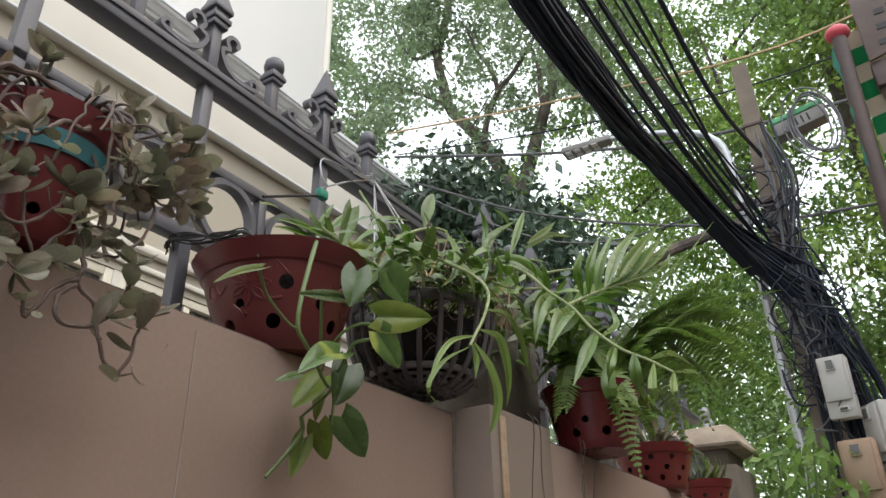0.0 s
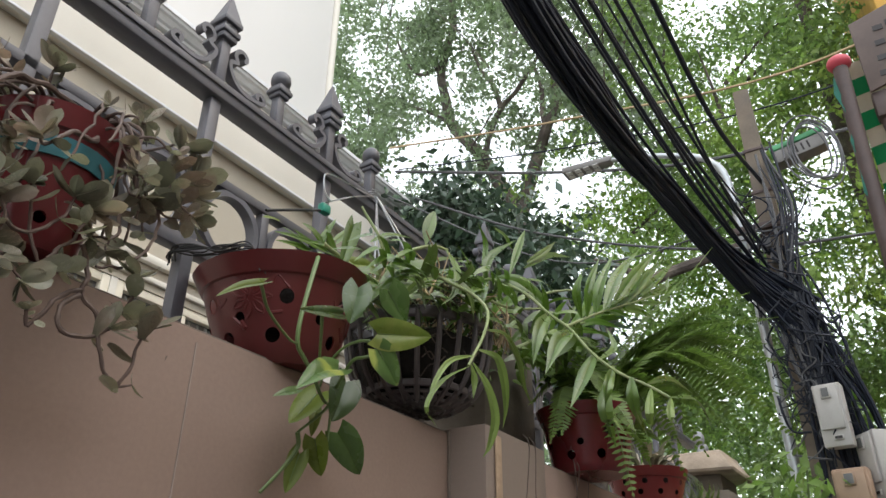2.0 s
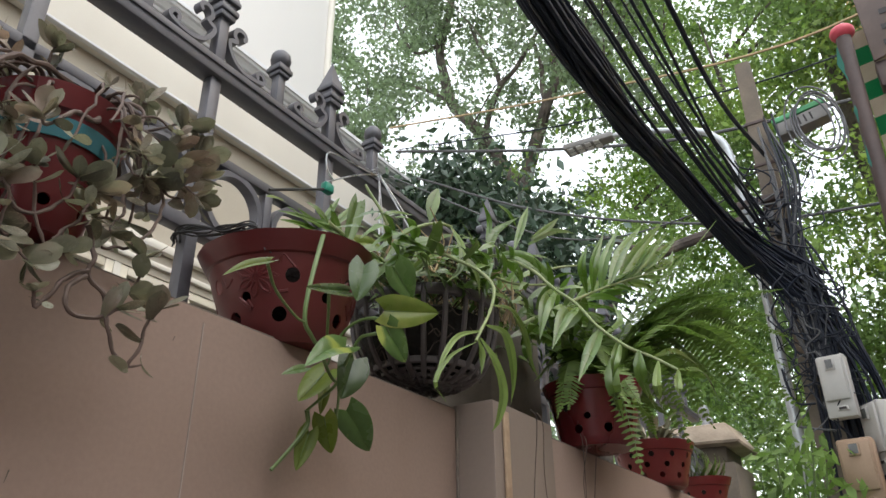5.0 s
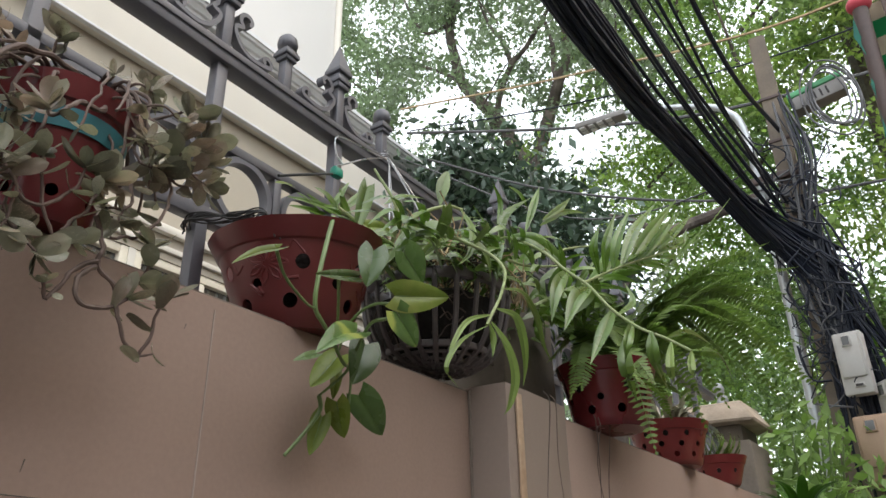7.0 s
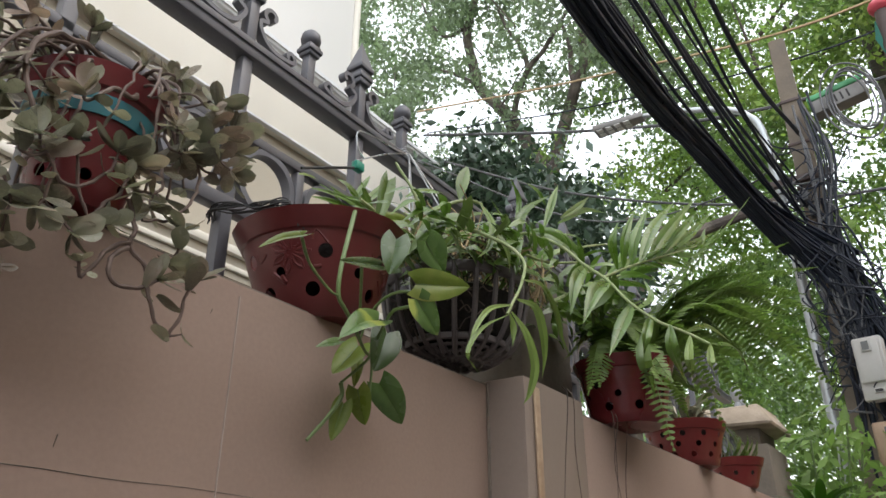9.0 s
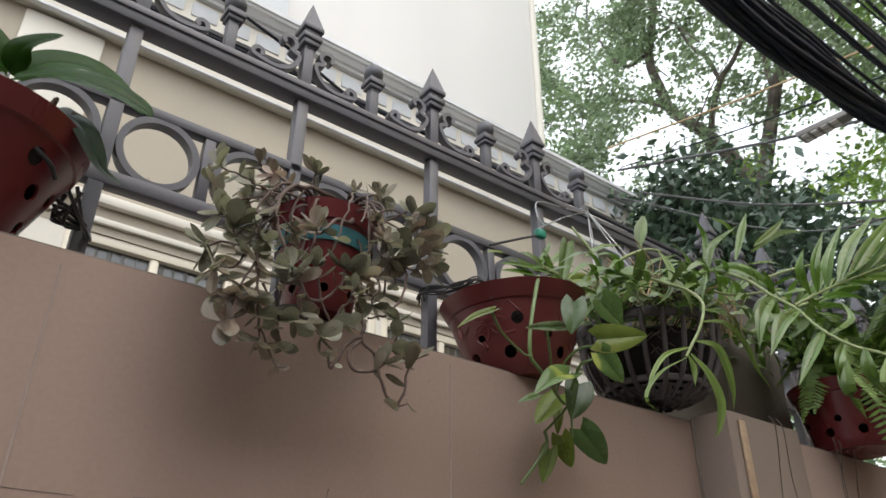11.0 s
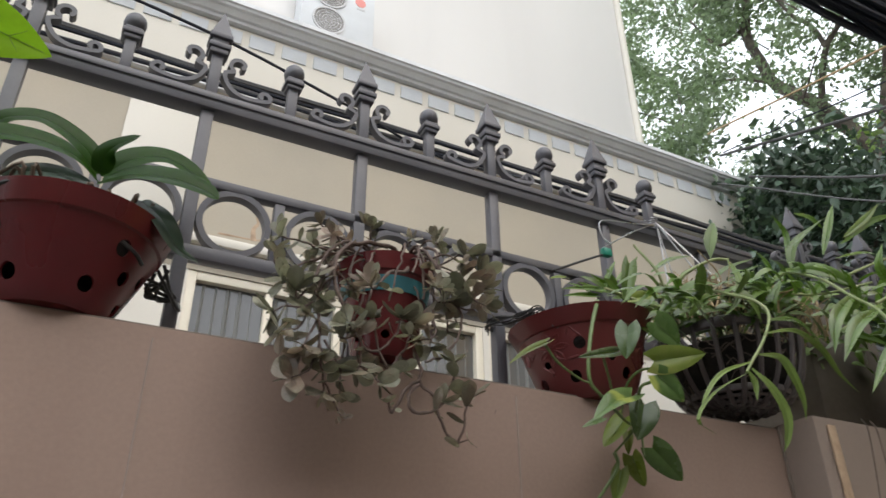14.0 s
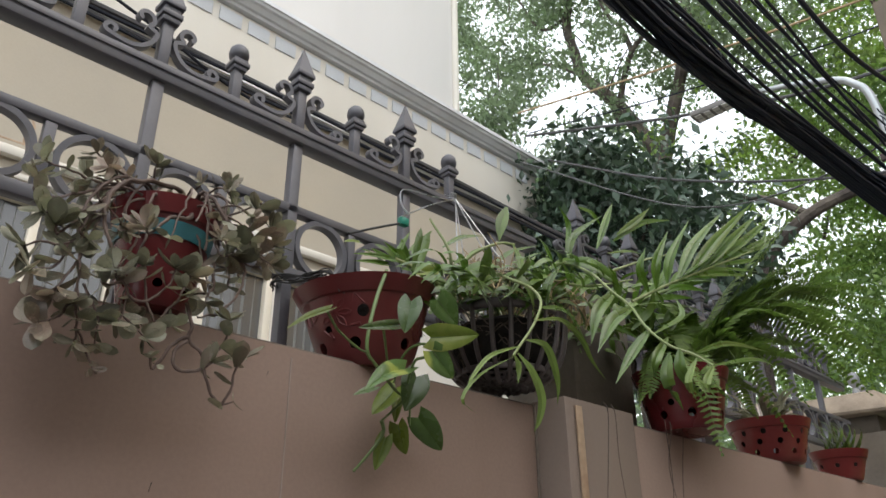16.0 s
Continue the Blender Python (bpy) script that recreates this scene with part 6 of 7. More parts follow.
for i in range(13):
    a, ln = radians(-40 + 26 * i + rnd.uniform(-9, 9)), rnd.uniform(0.22, 0.34)
    b = bmesh.new()
    blade(b, (0.02 * math.cos(a), 0.02 * math.sin(a), 0.12), (math.cos(a) * ln * 0.8, math.sin(a) * ln * 0.7, 0.12 + ln * rnd.uniform(0.35, 0.9)), rnd.uniform(0.035, 0.05), (0, -0.2, 1), 0.12, 0.25, "strap", 9, sag=(0, 0, -0.2))
    part("leaf", b, "phal", p9)
part("stand", boxed((-0.12, -0.12, -1.72), (0.12, 0.12, -0.002), 0.01), "concrete", p9, "concrete block stand")

# ---- utility pole, meters, lamp ----
pole = thing("utility_pole", (4.08, -0.345, 0), "square weathered concrete utility pole wrapped in cables", "utility pole")
b = bmesh.new()
q0 = [b.verts.new((x * 0.12, y * 0.115, 0)) for x, y in ((-1, -1), (1, -1), (1, 1), (-1, 1))]
prevq = q0
for i in range(1, 15):
    z = 5.34 * i / 14
    s = 1 - 0.52 * z / 5.34
    nq = [b.verts.new((x * 0.12 * s + 0.004 * rnd.uniform(-1, 1), y * 0.115 * s + 0.004 * rnd.uniform(-1, 1), z)) for x, y in ((-1, -1), (1, -1), (1, 1), (-1, 1))]
    for k in range(4):
        b.faces.new((prevq[k], prevq[(k + 1) % 4], nq[(k + 1) % 4], nq[k]))
    prevq = nq
b.faces.new(prevq)
bmesh.ops.bevel(b, geom=[e for e in b.edges if abs(e.verts[0].co.z - e.verts[1].co.z) > 0.1], offset=0.012, segments=2, affect="EDGES")
part("shaft", b, "concrete", pole)
for z in (4.78, 4.42, 4.08, 3.74, 3.55):
    w = 0.128 * (1 - 0.52 * z / 5.34)
    b = bmesh.new()
    box(b, (-w - 0.004, -w - 0.004, z - 0.012), (w + 0.004, w + 0.004, z + 0.012), 0.003)
    part("steel_band", b, "rustbar", pole)
part("crossarm", boxed((-0.13, -0.16, 4.10), (-0.09, 0.26, 4.15), 0.004), "rustbar", pole, "short rusty crossarm")
for y, z in ((0.0, 3.86), (-0.03, 3.66), (0.05, 3.98), (0.02, 3.42)):
    part("insulator_clamp", boxed((-0.16, y - 0.035, z - 0.04), (-0.085, y + 0.035, z + 0.04), 0.01), "greycable", pole)


def meter(name, at, w, h, d, material, label, yaw=0):
    m = thing(name, at, label, "electric meter")
    m.rotation_euler = (0, 0, radians(yaw))
    part("body", boxed((-d, -w / 2, 0), (0, w / 2, h), 0.012), material, m)
    part("cover", boxed((-d - 0.022, -w / 2 + 0.012, h * 0.26), (-d - 0.0005, w / 2 - 0.012, h - 0.012), 0.012), material, m)
    part("window_frame", boxed((-d - 0.034, -w * 0.16, h * 0.74), (-d - 0.0225, w * 0.18, h * 0.93), 0.004), material, m)
    part("window", boxed((-d - 0.037, -w * 0.11, h * 0.765), (-d - 0.0342, w * 0.13, h * 0.905)), "glass", m)
    part("lock_plate", boxed((-d - 0.012, -w * 0.25, h * 0.10), (-d - 0.0005, w * 0.1, h * 0.17), 0.003), material, m)
    part("lock_slot", boxed((-d - 0.014, -w * 0.2, h * 0.115), (-d - 0.0122, w * 0.05, h * 0.155)), "ink", m)
    return m


meter("electric_meter", (3.86, -0.462, 2.560), 0.155, 0.365, 0.09, "meter", "pale grey plastic electric meter box on the pole", -8)
meter("electric_meter", (3.86, -0.48, 2.06), 0.185, 0.38, 0.10, "meter_tan", "tan faded electric meter box below the grey one", -8)
meter("electric_meter", (3.94, -0.66, 2.26), 0.17, 0.39, 0.10, "meter", "grey electric meter box turned sideways on the pole", -55)
pc = thing("conduit_bundle", (4.02, -0.40, 0), "thick dark bundle of conduits down the pole", "conduit")
for i in range(46):
    b = bmesh.new()
    y0, x0 = rnd.uniform(-0.32, 0.10), rnd.uniform(-0.06, 0.02)
    zt = rnd.uniform(2.9, 3.6)
    tube(b, [(x0 * 0.5, y0 * 0.8, rnd.uniform(1.0, 1.8)), (x0 + 0.02, y0, 2.3), (x0 - 0.02, y0 * 0.8 + rnd.uniform(-.03, .03), 2.8), (x0 - 0.06, y0 * 0.5, zt), (-0.10, rnd.uniform(-.05, .12), zt + 0.35)], rnd.uniform(0.006, 0.013), sides=6, n=4)
    part("conduit", b, "black", pc)

lamp = thing("street_lamp", (4.08, -0.18, 0), "galvanised street lamp with a flat grey LED head", "street lamp")
b = bmesh.new()
tube(b, [(0.05, 0.0, 0), (0.04, 0.01, 1.5), (0.02, 0.02, 2.8), (0.0, 0.03, 4.0), (-0.02, 0.06, 4.62), (-0.04, 0.14, 4.79), (-0.05, 0.24, 4.87), (-0.06, 0.42, 4.94), (-0.07, 0.62, 5.0), (-0.08, 0.88, 5.055)], 0.038, 0.018, sides=12, n=6)
part("pole", b, "galv", lamp)
b = boxed((-0.15, 0.88, 5.03), (0.01, 1.30, 5.085), 0.02)
for v in b.verts:
    if v.co.y < 1.0:
        v.co.x = -0.07 + (v.co.x + 0.07) * 0.65
part("lamp_head", b, "boxgrey", lamp, "grey flat lamp head")
for j in range(4):
    for i in range(2):
        part("led_lens", boxed((-0.135 + 0.065 * i, 0.99 + 0.075 * j, 5.022), (-0.085 + 0.065 * i, 1.04 + 0.075 * j, 5.0295), 0.003), "white", lamp)

jb = thing("junction_box", (3.98, -0.645, 4.63), "grey junction box with green lid and cable loops", "junction box")
b = boxed((-0.06, -0.175, -0.05), (0.06, 0.175, 0.055), 0.012)
part("body", b, "boxgrey", jb)
part("lid", boxed((-0.066, -0.18, 0.056), (0.066, 0.18, 0.10), 0.012), "boxgreen", jb, "green lid")
for y in (-0.06, -0.02, 0.02):
    part("slot", boxed((-0.064, y - 0.006, -0.03), (-0.0605, y + 0.006, 0.03)), "ink", jb)
b = bmesh.new()
for i in range(5):
    cy, r = -0.055 + rnd.uniform(-.03, .03), 0.20 + rnd.uniform(-.04, .05)
    pts = [(-0.09 + rnd.uniform(-.02, .02) + 0.02 * math.sin(a * 2), cy + r * 0.72 * math.cos(a), -0.09 + 1.32 * r * math.sin(a)) for a in np.linspace(0.1, 6.6, 12)]
    b = bmesh.new()
    tube(b, pts, 0.0062, sides=6, n=4)
    part("cable_loop", b, "greycable", jb)
jb.rotation_euler = (radians(-10), 0, 0)

# ---- overhead cables ----
bundle = thing("cable_bundle", (0, 0, 3.7), "thick sagging bundle of black overhead cables", "cable")
for i in range(62):
    b = bmesh.new()
    dy, dz = rnd.gauss(-0.030, 0.027), rnd.gauss(0.082, 0.030)
    w = [rnd.uniform(-0.042, 0.042) for _ in range(10)]
    low = rnd.random() < 0.16
    sg = -0.075 if low else 0
    pts = [(-5, 0.1 + dy * 2, dz + 0.12), (-1.5, 0.11 + dy + w[0], 0.05 + dz + w[1]), (0.4, 0.11 + dy, 0.015 + dz + w[2]), (1.1, 0.10 + dy + w[3], dz + sg * 0.8), (1.6, 0.11 + dy, dz + sg + w[4]), (2.1, 0.10 + dy * 0.8 + w[5] * .5, dz * 0.8 + sg * 0.4),
           (2.7, 0.05 + dy, dz + w[6] * .6), (3.3, -0.03 + dy * 1.2, -0.07 + dz * 1.2 + w[7] * .6), (3.72, -0.16 + dy * 1.5, -0.24 + dz * 2 + w[8]), (3.96, -0.36 + dy * 2.4, -0.66 + dz * 4)]
    tube(b, pts, rnd.choice((0.005, 0.006, 0.0075, 0.009, 0.012)), sides=6, n=5)
    part("cable", b, "black", bundle)
for i in range(16):
    b = bmesh.new()
    dy, low = rnd.uniform(-0.06, 0.05), rnd.uniform(0.02, 0.15)
    tube(b, [(-0.6, 0.08 + dy, 0.10), (0.5, 0.08 + dy, 0.07 - low * 0.3), (1.2, 0.08 + dy, 0.07 - low), (1.8, 0.07 + dy, 0.07 - low * 0.7), (2.4, 0.06 + dy, 0.06), (3.1, -0.03 + dy, -0.02), (3.7, -0.18 + dy, -0.2)], rnd.choice((0.008, 0.011, 0.013)), sides=6, n=5)
    part("slack_cable", b, "black", bundle)
for i in range(5):
    b = bmesh.new()
    x = rnd.uniform(0.9, 2.6)
    ring(b, (x, 0.07, 0.075), 0.062, 0.004, (1, 0.1, 0.1), n=22, sides=5)
    part("tie", b, "black", bundle)
for y, z, ye, ze, r in ((-0.02, 3.98, -0.26, 3.72, 0.010), (-0.06, 4.06, -0.28, 3.80, 0.012), (-0.02, 4.20, -0.28, 3.95, 0.010), (-0.13, 4.14, -0.30, 3.9, 0.009), (-0.26, 4.20, -0.36, 4.45, 0.014),
                        (0.04, 3.90, -0.25, 3.6, 0.009), (-0.10, 3.90, -0.28, 3.66, 0.009), (0.02, 4.05, -0.2, 3.85, 0.007), (-0.2, 4.05, -0.3, 3.7, 0.008), (-0.05, 4.30, -0.3, 4.05, 0.006)):
    t = thing("overhead_cable", (0, 0, 0), "black overhead cable strung to the utility pole", "cable", "overhead cables")
    b = bmesh.new()
    tube(b, [(-5, y + 0.1, z + 0.25), (-1, y + 0.04, z + 0.06), (1.6, y, z), (2.8, y * 0.6 + ye * 0.4 + 0.02, z * 0.75 + ze * 0.25 - 0.03), (3.95, ye, ze)], r, sides=7, n=8)
    part("strand", b, "black", t)
tg = thing("cable_tangle", (4.0, -0.38, 3.4), "tangle of loose telephone cables on the pole", "cable")
for i in range(80):
    b = bmesh.new()
    p = Vector((-0.12 + rnd.uniform(-.06, .04), rnd.gauss(0.03, .08), rnd.uniform(-0.75, 0.8)))
    pts = [p]
    d = Vector((rnd.uniform(-.3, .3), rnd.gauss(0, 1), rnd.gauss(0, 1.1))).normalized()
    for k in range(rnd.randint(3, 6)):
        d = (d + 0.7 * Vector((rnd.uniform(-.3, .3), rnd.gauss(0, 1), rnd.gauss(-0.1, 1)))).normalized()
        p = p + d * rnd.uniform(0.06, 0.13)
        p.x = max(-0.24, min(-0.08, p.x))
        p.y = max(-0.24, min(0.20, p.y))
        pts.append(p.copy())
    tube(b, pts, rnd.choice((0.003, 0.004, 0.005, 0.007)), sides=5, n=5)
    part("cable", b, "greycable" if i % 5 == 0 else "black", tg)
for i in range(14):
    b = bmesh.new()
    y0 = rnd.uniform(-0.10, 0.09)
    tube(b, [(-0.08, y0 - 0.05, 1.35 - rnd.uniform(0, .4)), (-0.13, y0 - 0.1 + rnd.uniform(-.05, .05), 0.8), (-0.12, y0 - 0.05, 0.35), (-0.12, y0 + rnd.uniform(-.06, .06), -0.1), (-0.10, y0 - 0.05, -0.55)], rnd.choice((0.005, 0.007, 0.009)), sides=5, n=5)
    part("cable", b, "greycable" if i % 3 == 0 else "black", tg)
for pts, r, mname in ((((5, 3.6, 6.52), (5, 1.48, 5.78), (5, -0.11, 5.41), (5, -2.6, 5.3)), 0.016, "greycable"), (((5, 3.3, 6.05), (5, 1.84, 5.18), (5, 0.28, 4.57), (5, -1.03, 4.37), (5, -3, 4.3)), 0.012, "greycable"),
                      (((5, -3.2, 6.75), (5, -0.96, 6.12), (5, 1.41, 6.42), (5, 3.7, 6.9)), 0.012, "straw"), (((5.2, -3.2, 6.5), (5.2, -0.96, 5.95), (5.2, 1.41, 6.2), (5.2, 3.7, 6.7)), 0.008, "black"),
                      (((4.6, 3.4, 5.9), (4.6, 1.5, 4.6), (4.6, 0.2, 4.5), (4.2, -0.3, 4.6)), 0.007, "greycable")):
    t = thing("crossing_cable", (0, 0, 0), "thin cable strung across the alley from the house", "cable", "crossing cables")
    b = bmesh.new()
    tube(b, pts, r, sides=6, n=8)
    part("strand", b, mname, t)

# ---- striped awning with a sign ----
aw = thing("striped_awning", (2.4, -0.93, 2.75), "green and white striped awning on brown tubes", "awning")
b = bmesh.new()
tube(b, [(0, 0.10, -2.75), (0, 0.04, -0.15), (0, 0.02, 0.6), (0, -0.003, 1.31)], 0.034, sides=14, n=4)
part("tube", b, "rustbar", aw)
b = bmesh.new()
bmesh.ops.create_uvsphere(b, u_segments=20, v_segments=12, radius=0.056, matrix=Matrix.LocRotScale((0, -0.004, 1.335), None, (1, 1, 0.75)))
part("end_cap", b, "redball", aw, "faded red plastic end cap")
b = bmesh.new()
tube(b, [(0.05, -0.12, 1.02), (0.05, -0.16, 0.55), (0.05, -0.26, -0.1)], 0.026, sides=12, n=4)
part("tube", b, "rustbar", aw)
part("joint_block", boxed((0.0, -0.16, 0.98), (0.08, -0.09, 1.12), 0.01), "rustbar", aw)
n_st = 15
for i in range(n_st):
    z0, z1 = -0.1 + 0.098 * i, -0.1 + 0.098 * (i + 1)
    b = bmesh.new()
    cols = 10
    for k in range(cols + 1):
        y = -0.03 - 1.5 * k / cols
        for z in (z0, z1):
            b.verts.new((0.09 + 0.012 * math.sin(k * 1.7 + z * 3), y, z + 0.10 * (-y)))
    b.verts.ensure_lookup_table()
    for k in range(cols):
        b.faces.new((b.verts[2 * k], b.verts[2 * k + 2], b.verts[2 * k + 3], b.verts[2 * k + 1]))
    bmesh.ops.solidify(b, geom=list(b.faces), thickness=0.003)
    part("stripe", b, "awngreen" if i % 2 else "awnwhite", aw)
b = bmesh.new()
for k in range(14):
    z = 0.05 + 1.2 * k / 13
    y0 = 0.052 + 0.012 * math.sin(k * 1.1)
    b.verts.new((-0.02 + 0.006 * math.sin(k * 1.9), y0 - 0.03, z))
    b.verts.new((-0.02 + 0.006 * math.sin(k * 2.7), y0 - 0.012 + 0.014 * math.sin(k * 2.3), z))
b.verts.ensure_lookup_table()
for k in range(13):
    b.faces.new((b.verts[2 * k], b.verts[2 * k + 1], b.verts[2 * k + 3], b.verts[2 * k + 2]))
part("torn_edge", b, "tealcloth", aw, "torn green cloth edge")
sg = thing("sign_panel", (2.38, -1.02, 3.86), "brown printed sign panel with dark lettering", "sign")
b = boxed((0.0, -0.8, 0.0), (0.015, 0.0, 0.42), 0.003)
for v in b.verts:
    v.co.z += -0.28 * v.co.y
part("panel", b, "sign", sg)
for r in range(4):
    for c in range(5):
        y, z = -0.06 - 0.055 * c - 0.01 * r, 0.05 + 0.085 * r
        if rnd.random() < 0.9:
            b = boxed((-0.004, y - 0.042, z - 0.28 * y), (-0.001, y, z + 0.03 - 0.28 * y))
            part("letter_bar", b, "ink", sg, smooth=False)

# ---- trees ----
def limb(b, pts, r0, r1, sides=9):
    tube(b, pts, r0, r1, sides=sides, n=5, knots=0.05)


rng = np.random.default_rng(5)


def crown_centres(lo, hi, n, keep=None):
    c = rng.uniform(lo, hi, (n, 3))
    if keep is not None:
        c = c[[keep(p) for p in c]]
    return c


t1 = thing("forked_tree", (9, 3.9, 0), "tall forked street tree with sparse fine foliage", "tree")
b = bmesh.new()
limb(b, [(0.1, 0.10, 0), (0.05, 0.05, 4), (0.0, -0.05, 6.75), (0.0, -0.05, 7.85)], 0.26, 0.17)
limb(b, [(0.00, -0.04, 7.88), (0.10, 0.08, 8.29), (0.00, 0.26, 8.67), (0.10, 0.64, 9.43), (0.00, 0.92, 9.89), (0.10, 1.36, 10.56), (0.00, 1.44, 11.12), (0.10, 1.62, 11.90), (0.00, 1.46, 12.37), (0.10, 1.32, 13.29), (0.00, 1.43, 14.59)], 0.140, 0.070)
limb(b, [(0.00, -0.04, 7.88), (0.10, -0.11, 8.34), (0.00, -0.34, 8.77), (0.10, -0.46, 9.26), (0.00, -0.69, 9.71), (0.10, -0.86, 10.21), (0.00, -0.90, 10.87), (0.10, -1.18, 11.88)], 0.135, 0.070)
limb(b, [(0.00, 0.59, 9.35), (0.10, 0.56, 9.90), (0.00, 0.23, 10.43), (0.10, -0.04, 10.77), (0.00, -0.42, 11.11), (0.10, -0.76, 11.70)], 0.065, 0.030)
limb(b, [(0.00, 0.23, 10.43), (0.10, 0.42, 11.13), (0.00, 0.62, 11.53), (0.10, 0.88, 12.29)], 0.050, 0.025)
limb(b, [(0.00, 1.30, 10.47), (0.10, 1.86, 11.06), (0.00, 2.34, 11.35), (0.10, 3.15, 11.83)], 0.045, 0.020)
limb(b, [(0.00, -0.67, 9.59), (0.10, -0.56, 10.07), (0.00, -0.62, 10.49), (0.10, -0.48, 11.16)], 0.060, 0.030)
limb(b, [(0.00, 0.92, 9.87), (0.10, 0.78, 9.39), (0.00, 0.71, 8.81), (0.10, 0.85, 8.44)], 0.035, 0.020)
limb(b, [(0.00, 1.50, 12.09), (0.10, 2.12, 12.18), (0.00, 2.41, 12.55), (0.10, 2.79, 13.46)], 0.045, 0.020)
for i in range(60):
    p = Vector((rng.uniform(-1.2, 1.2), rng.uniform(-2, 4.5), rng.uniform(9, 14.5)))
    d = Vector((rng.uniform(-.6, .6), rng.uniform(-1, 1), rng.uniform(-.2, 1))).normalized() * rng.uniform(0.8, 1.8)
    limb(b, [p, p + d * 0.5 + Vector((0, 0, 0.1)), p + d], 0.016, 0.005, 5)
part("trunk", b, "bark", t1)
cs = crown_centres((-2.0, -2.6, 8.6), (3.0, 6.5, 17.5), 900, lambda p: noise.noise(Vector(p) * 0.75) > 0.0)
cs2 = crown_centres((-1.5, 1.6, 7.2), (2.5, 6.0, 10.0), 160, lambda p: noise.noise(Vector(p) * 0.8) > -0.15)
leaf_cloud("crown", np.concatenate([cs, cs2]), 125, (0.22, 0.22, 0.15), 0.115, "leaf_a", t1, rng, 0.55, label="fine mid-green leaves with gaps of sky")

t2 = thing("broad_tree", (11.5, 0.2, 0), "broad dense street tree with bright yellow-green leaves", "tree")
b = bmesh.new()
limb(b, [(0.4, -2.0, 0), (0.2, -1.9, 4), (0, -1.5, 8), (0, -1.4, 13)], 0.26, 0.12)
limb(b, [(-3.9, 2.2, 0), (-3.85, 2.15, 4.0), (-3.75, 1.9, 5.2), (-3.73, 1.63, 5.48), (-3.71, 1.21, 5.71), (-3.64, 0.67, 5.84), (-3.5, 0.1, 6.0)], 0.11, 0.06)
limb(b, [(-3.71, 1.3, 5.68), (-3.7, 1.9, 6.15), (-3.6, 2.6, 6.3), (-3.4, 3.3, 6.8)], 0.05, 0.02)
for i in range(20):
    p = Vector((rng.uniform(-2, 1), rng.uniform(-3, 3), rng.uniform(5, 12)))
    d = Vector((rng.uniform(-.6, .6), rng.uniform(-1, 1), rng.uniform(-.2, 1))).normalized() * rng.uniform(0.8, 1.8)
    limb(b, [p, p + d * 0.5 + Vector((0, 0, 0.1)), p + d], 0.04, 0.008, 5)
part("trunk", b, "bark", t2)
cs = crown_centres((-2.6, -6.5, 6.0), (3.0, 2.6, 17.0), 1080, lambda p: noise.noise(Vector(p) * 0.5 + Vector((4, 0, 0))) > -0.16)
leaf_cloud("crown", cs, 150, (0.28, 0.28, 0.17), 0.12, "leaf_b", t2, rng, 0.52, label="dense bright green leaves")
cs = crown_centres((-1.5, -5.5, 1.2), (3.5, 3.8, 6.4), 480, lambda p: noise.noise(Vector(p) * 0.5) > -0.3)
leaf_cloud("lower_crown", cs, 110, (0.3, 0.3, 0.2), 0.12, "leaf_b", t2, rng, label="shaded lower leaves")

cs = crown_centres((-3.4, -1.8, 4.2), (1.0, 3.8, 9.0), 250, lambda p: noise.noise(Vector(p) * 0.7 + Vector((0, 3, 0))) > 0.0)
leaf_cloud("middle_crown", cs, 80, (0.24, 0.24, 0.15), 0.11, "leaf_b", t2, rng, 0.52, label="mid-height green leaves")

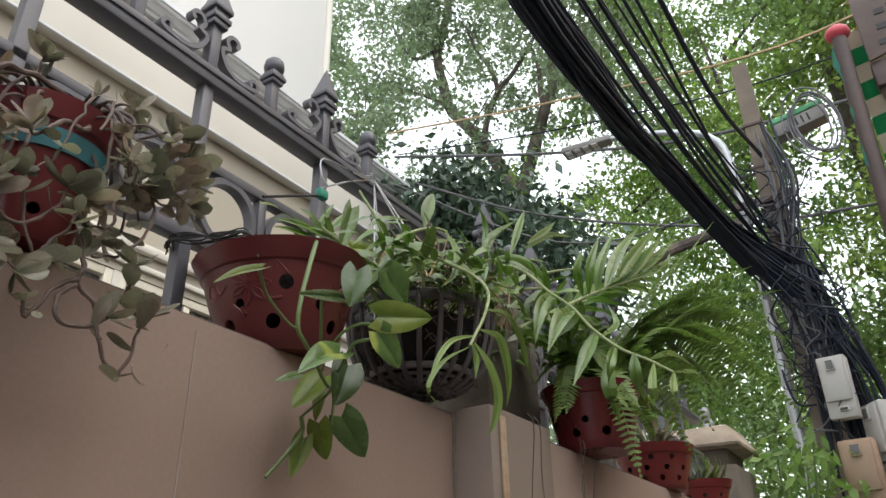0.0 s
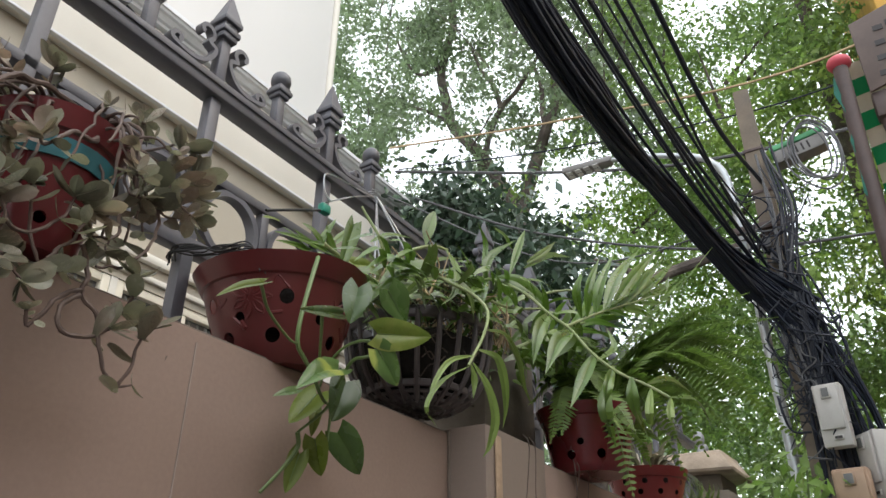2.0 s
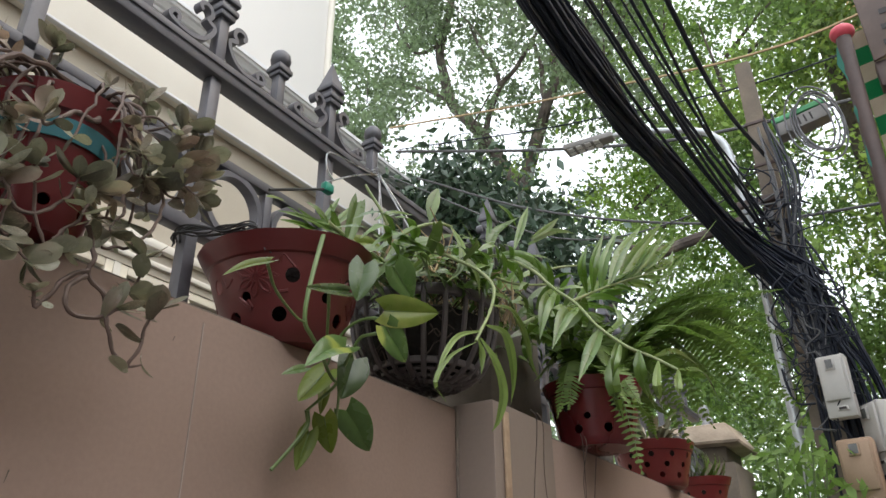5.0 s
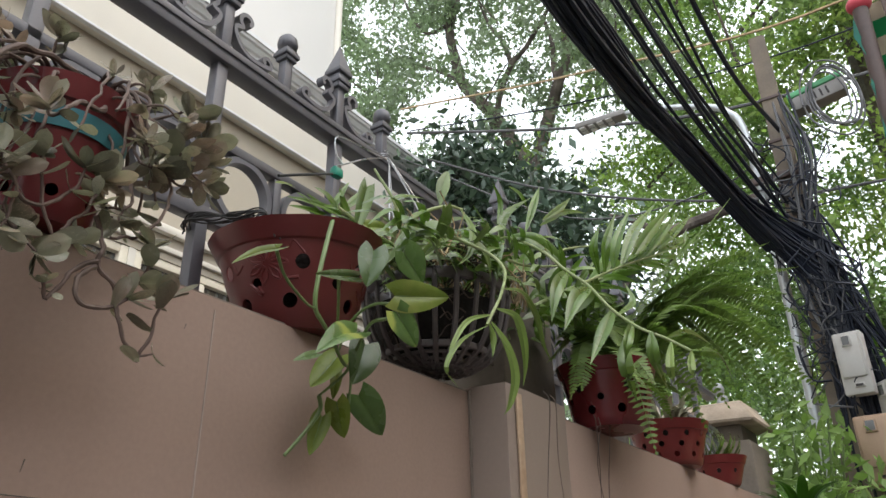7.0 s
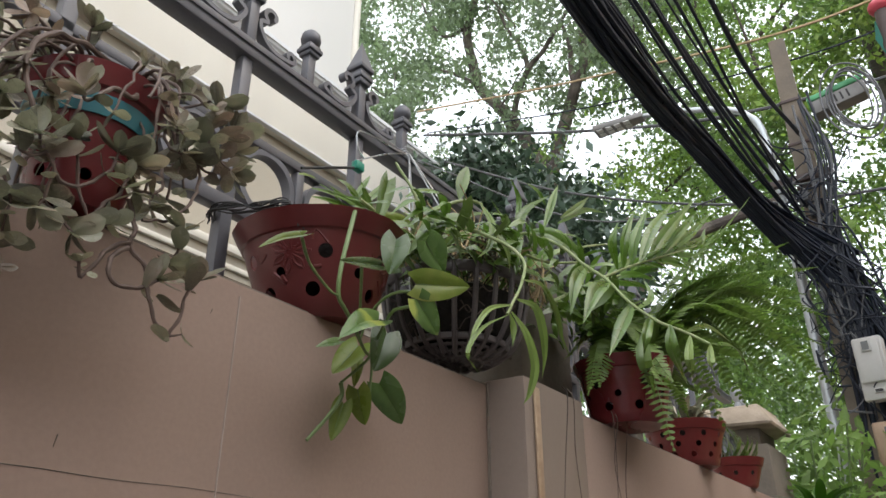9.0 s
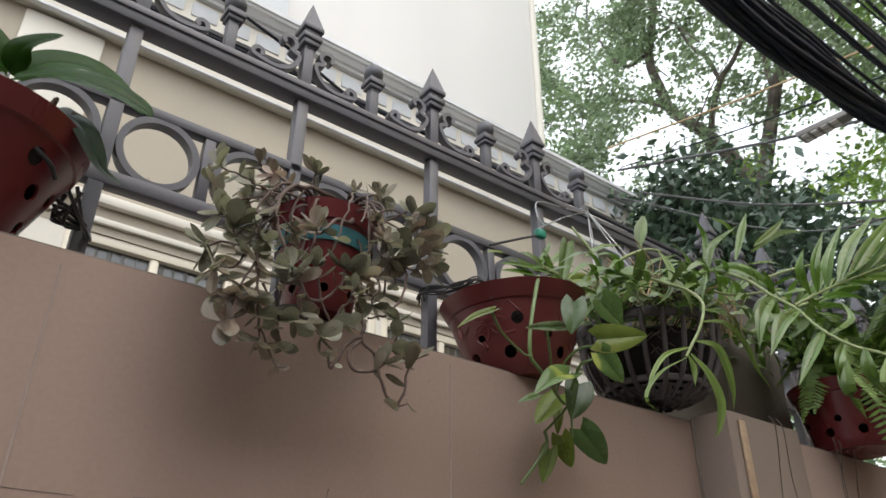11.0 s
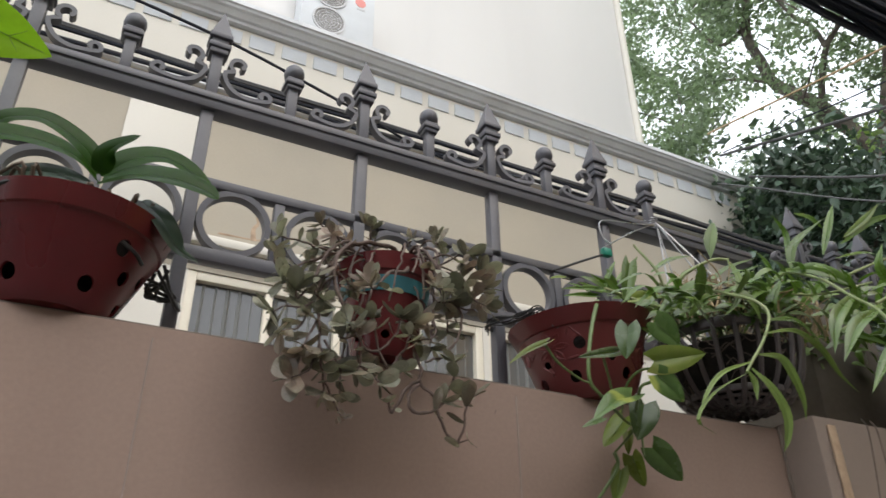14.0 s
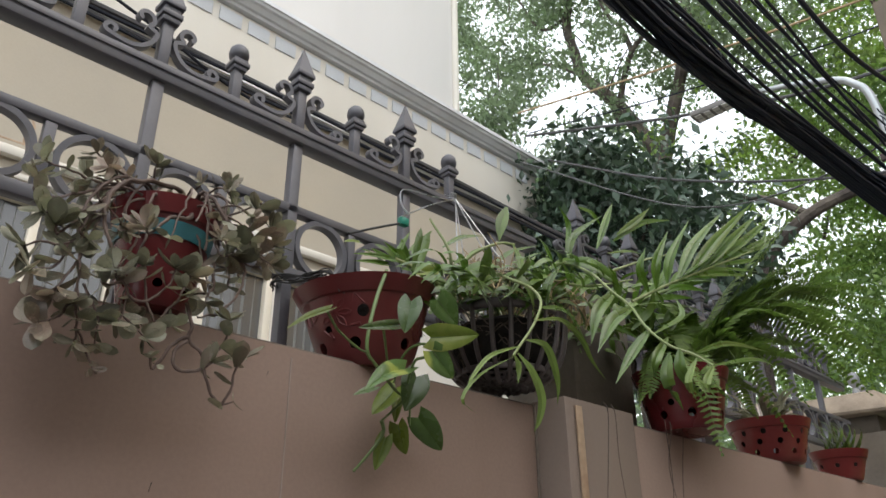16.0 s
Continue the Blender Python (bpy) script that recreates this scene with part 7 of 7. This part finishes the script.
t3 = thing("dark_leaf_tree", (6.2, 3.2, 0), "small tree with large glossy dark leaves behind the fence", "tree")
b = bmesh.new()
limb(b, [(0.3, 0, 0), (0.2, 0, 3), (0, 0.1, 4.6)], 0.09, 0.05)
for i in range(12):
    a = rng.uniform(0, 6.28)
    limb(b, [(0, 0.05, 3.6 + 0.1 * i), (0.3 * math.cos(a), 0.4 * math.sin(a), 4.4 + 0.08 * i), (0.7 * math.cos(a), 0.95 * math.sin(a), 5.0 + 0.09 * i)], 0.03, 0.01, 6)
part("trunk", b, "bark", t3)
cs = crown_centres((-0.8, -1.4, 3.8), (0.9, 1.3, 6.6), 190, lambda p: (p[1] / 1.4) ** 2 + ((p[2] - 5.2 - 0.25 * p[1]) / 1.3) ** 2 < 1)
leaf_cloud("crown", cs, 90, (0.2, 0.24, 0.18), 0.15, "leaf_c", t3, rng, 0.45, 0.5, label="large dark glossy leaves")

t4 = thing("alley_shrub", (3.45, -0.05, 0), "leafy shrub beside the gate pillar", "shrub")
b = bmesh.new()
for i in range(12):
    a = rng.uniform(0, 6.28)
    b = bmesh.new()
    limb(b, [(0.05 * math.cos(a), 0.05 * math.sin(a), 0), (0.1 * math.cos(a), 0.1 * math.sin(a), 1.2), (0.25 * math.cos(a), 0.3 * math.sin(a), 2.1 + 0.03 * i)], 0.014, 0.005, 6)
    part("stem", b, "vine", t4)
cs = crown_centres((-0.25, -0.45, 1.4), (0.35, 0.35, 2.35), 75, lambda p: (p[1] / 0.42) ** 2 + ((p[2] - 1.9) / 0.5) ** 2 < 1)
leaf_cloud("foliage", cs, 20, (0.07, 0.08, 0.07), 0.09, "leaf_d", t4, rng, 0.4, 0.3, label="pointed green leaves")

# far belt of trees that closes the view
belt = tagged(new("far_tree_belt"), "distant belt of green tree crowns", "trees", kind="stuff")
cs = []
for i in range(150):
    a = rng.uniform(-1.0, 1.1)
    d = rng.uniform(20, 27)
    cs.append((math.cos(a) * d, math.sin(a) * d, rng.uniform(0.5, 8)))
ob = leaf_cloud("far_crowns", cs, 200, (1.3, 1.3, 0.9), 0.34, "leaf_a", belt, rng, 0.55, label="far leaves")
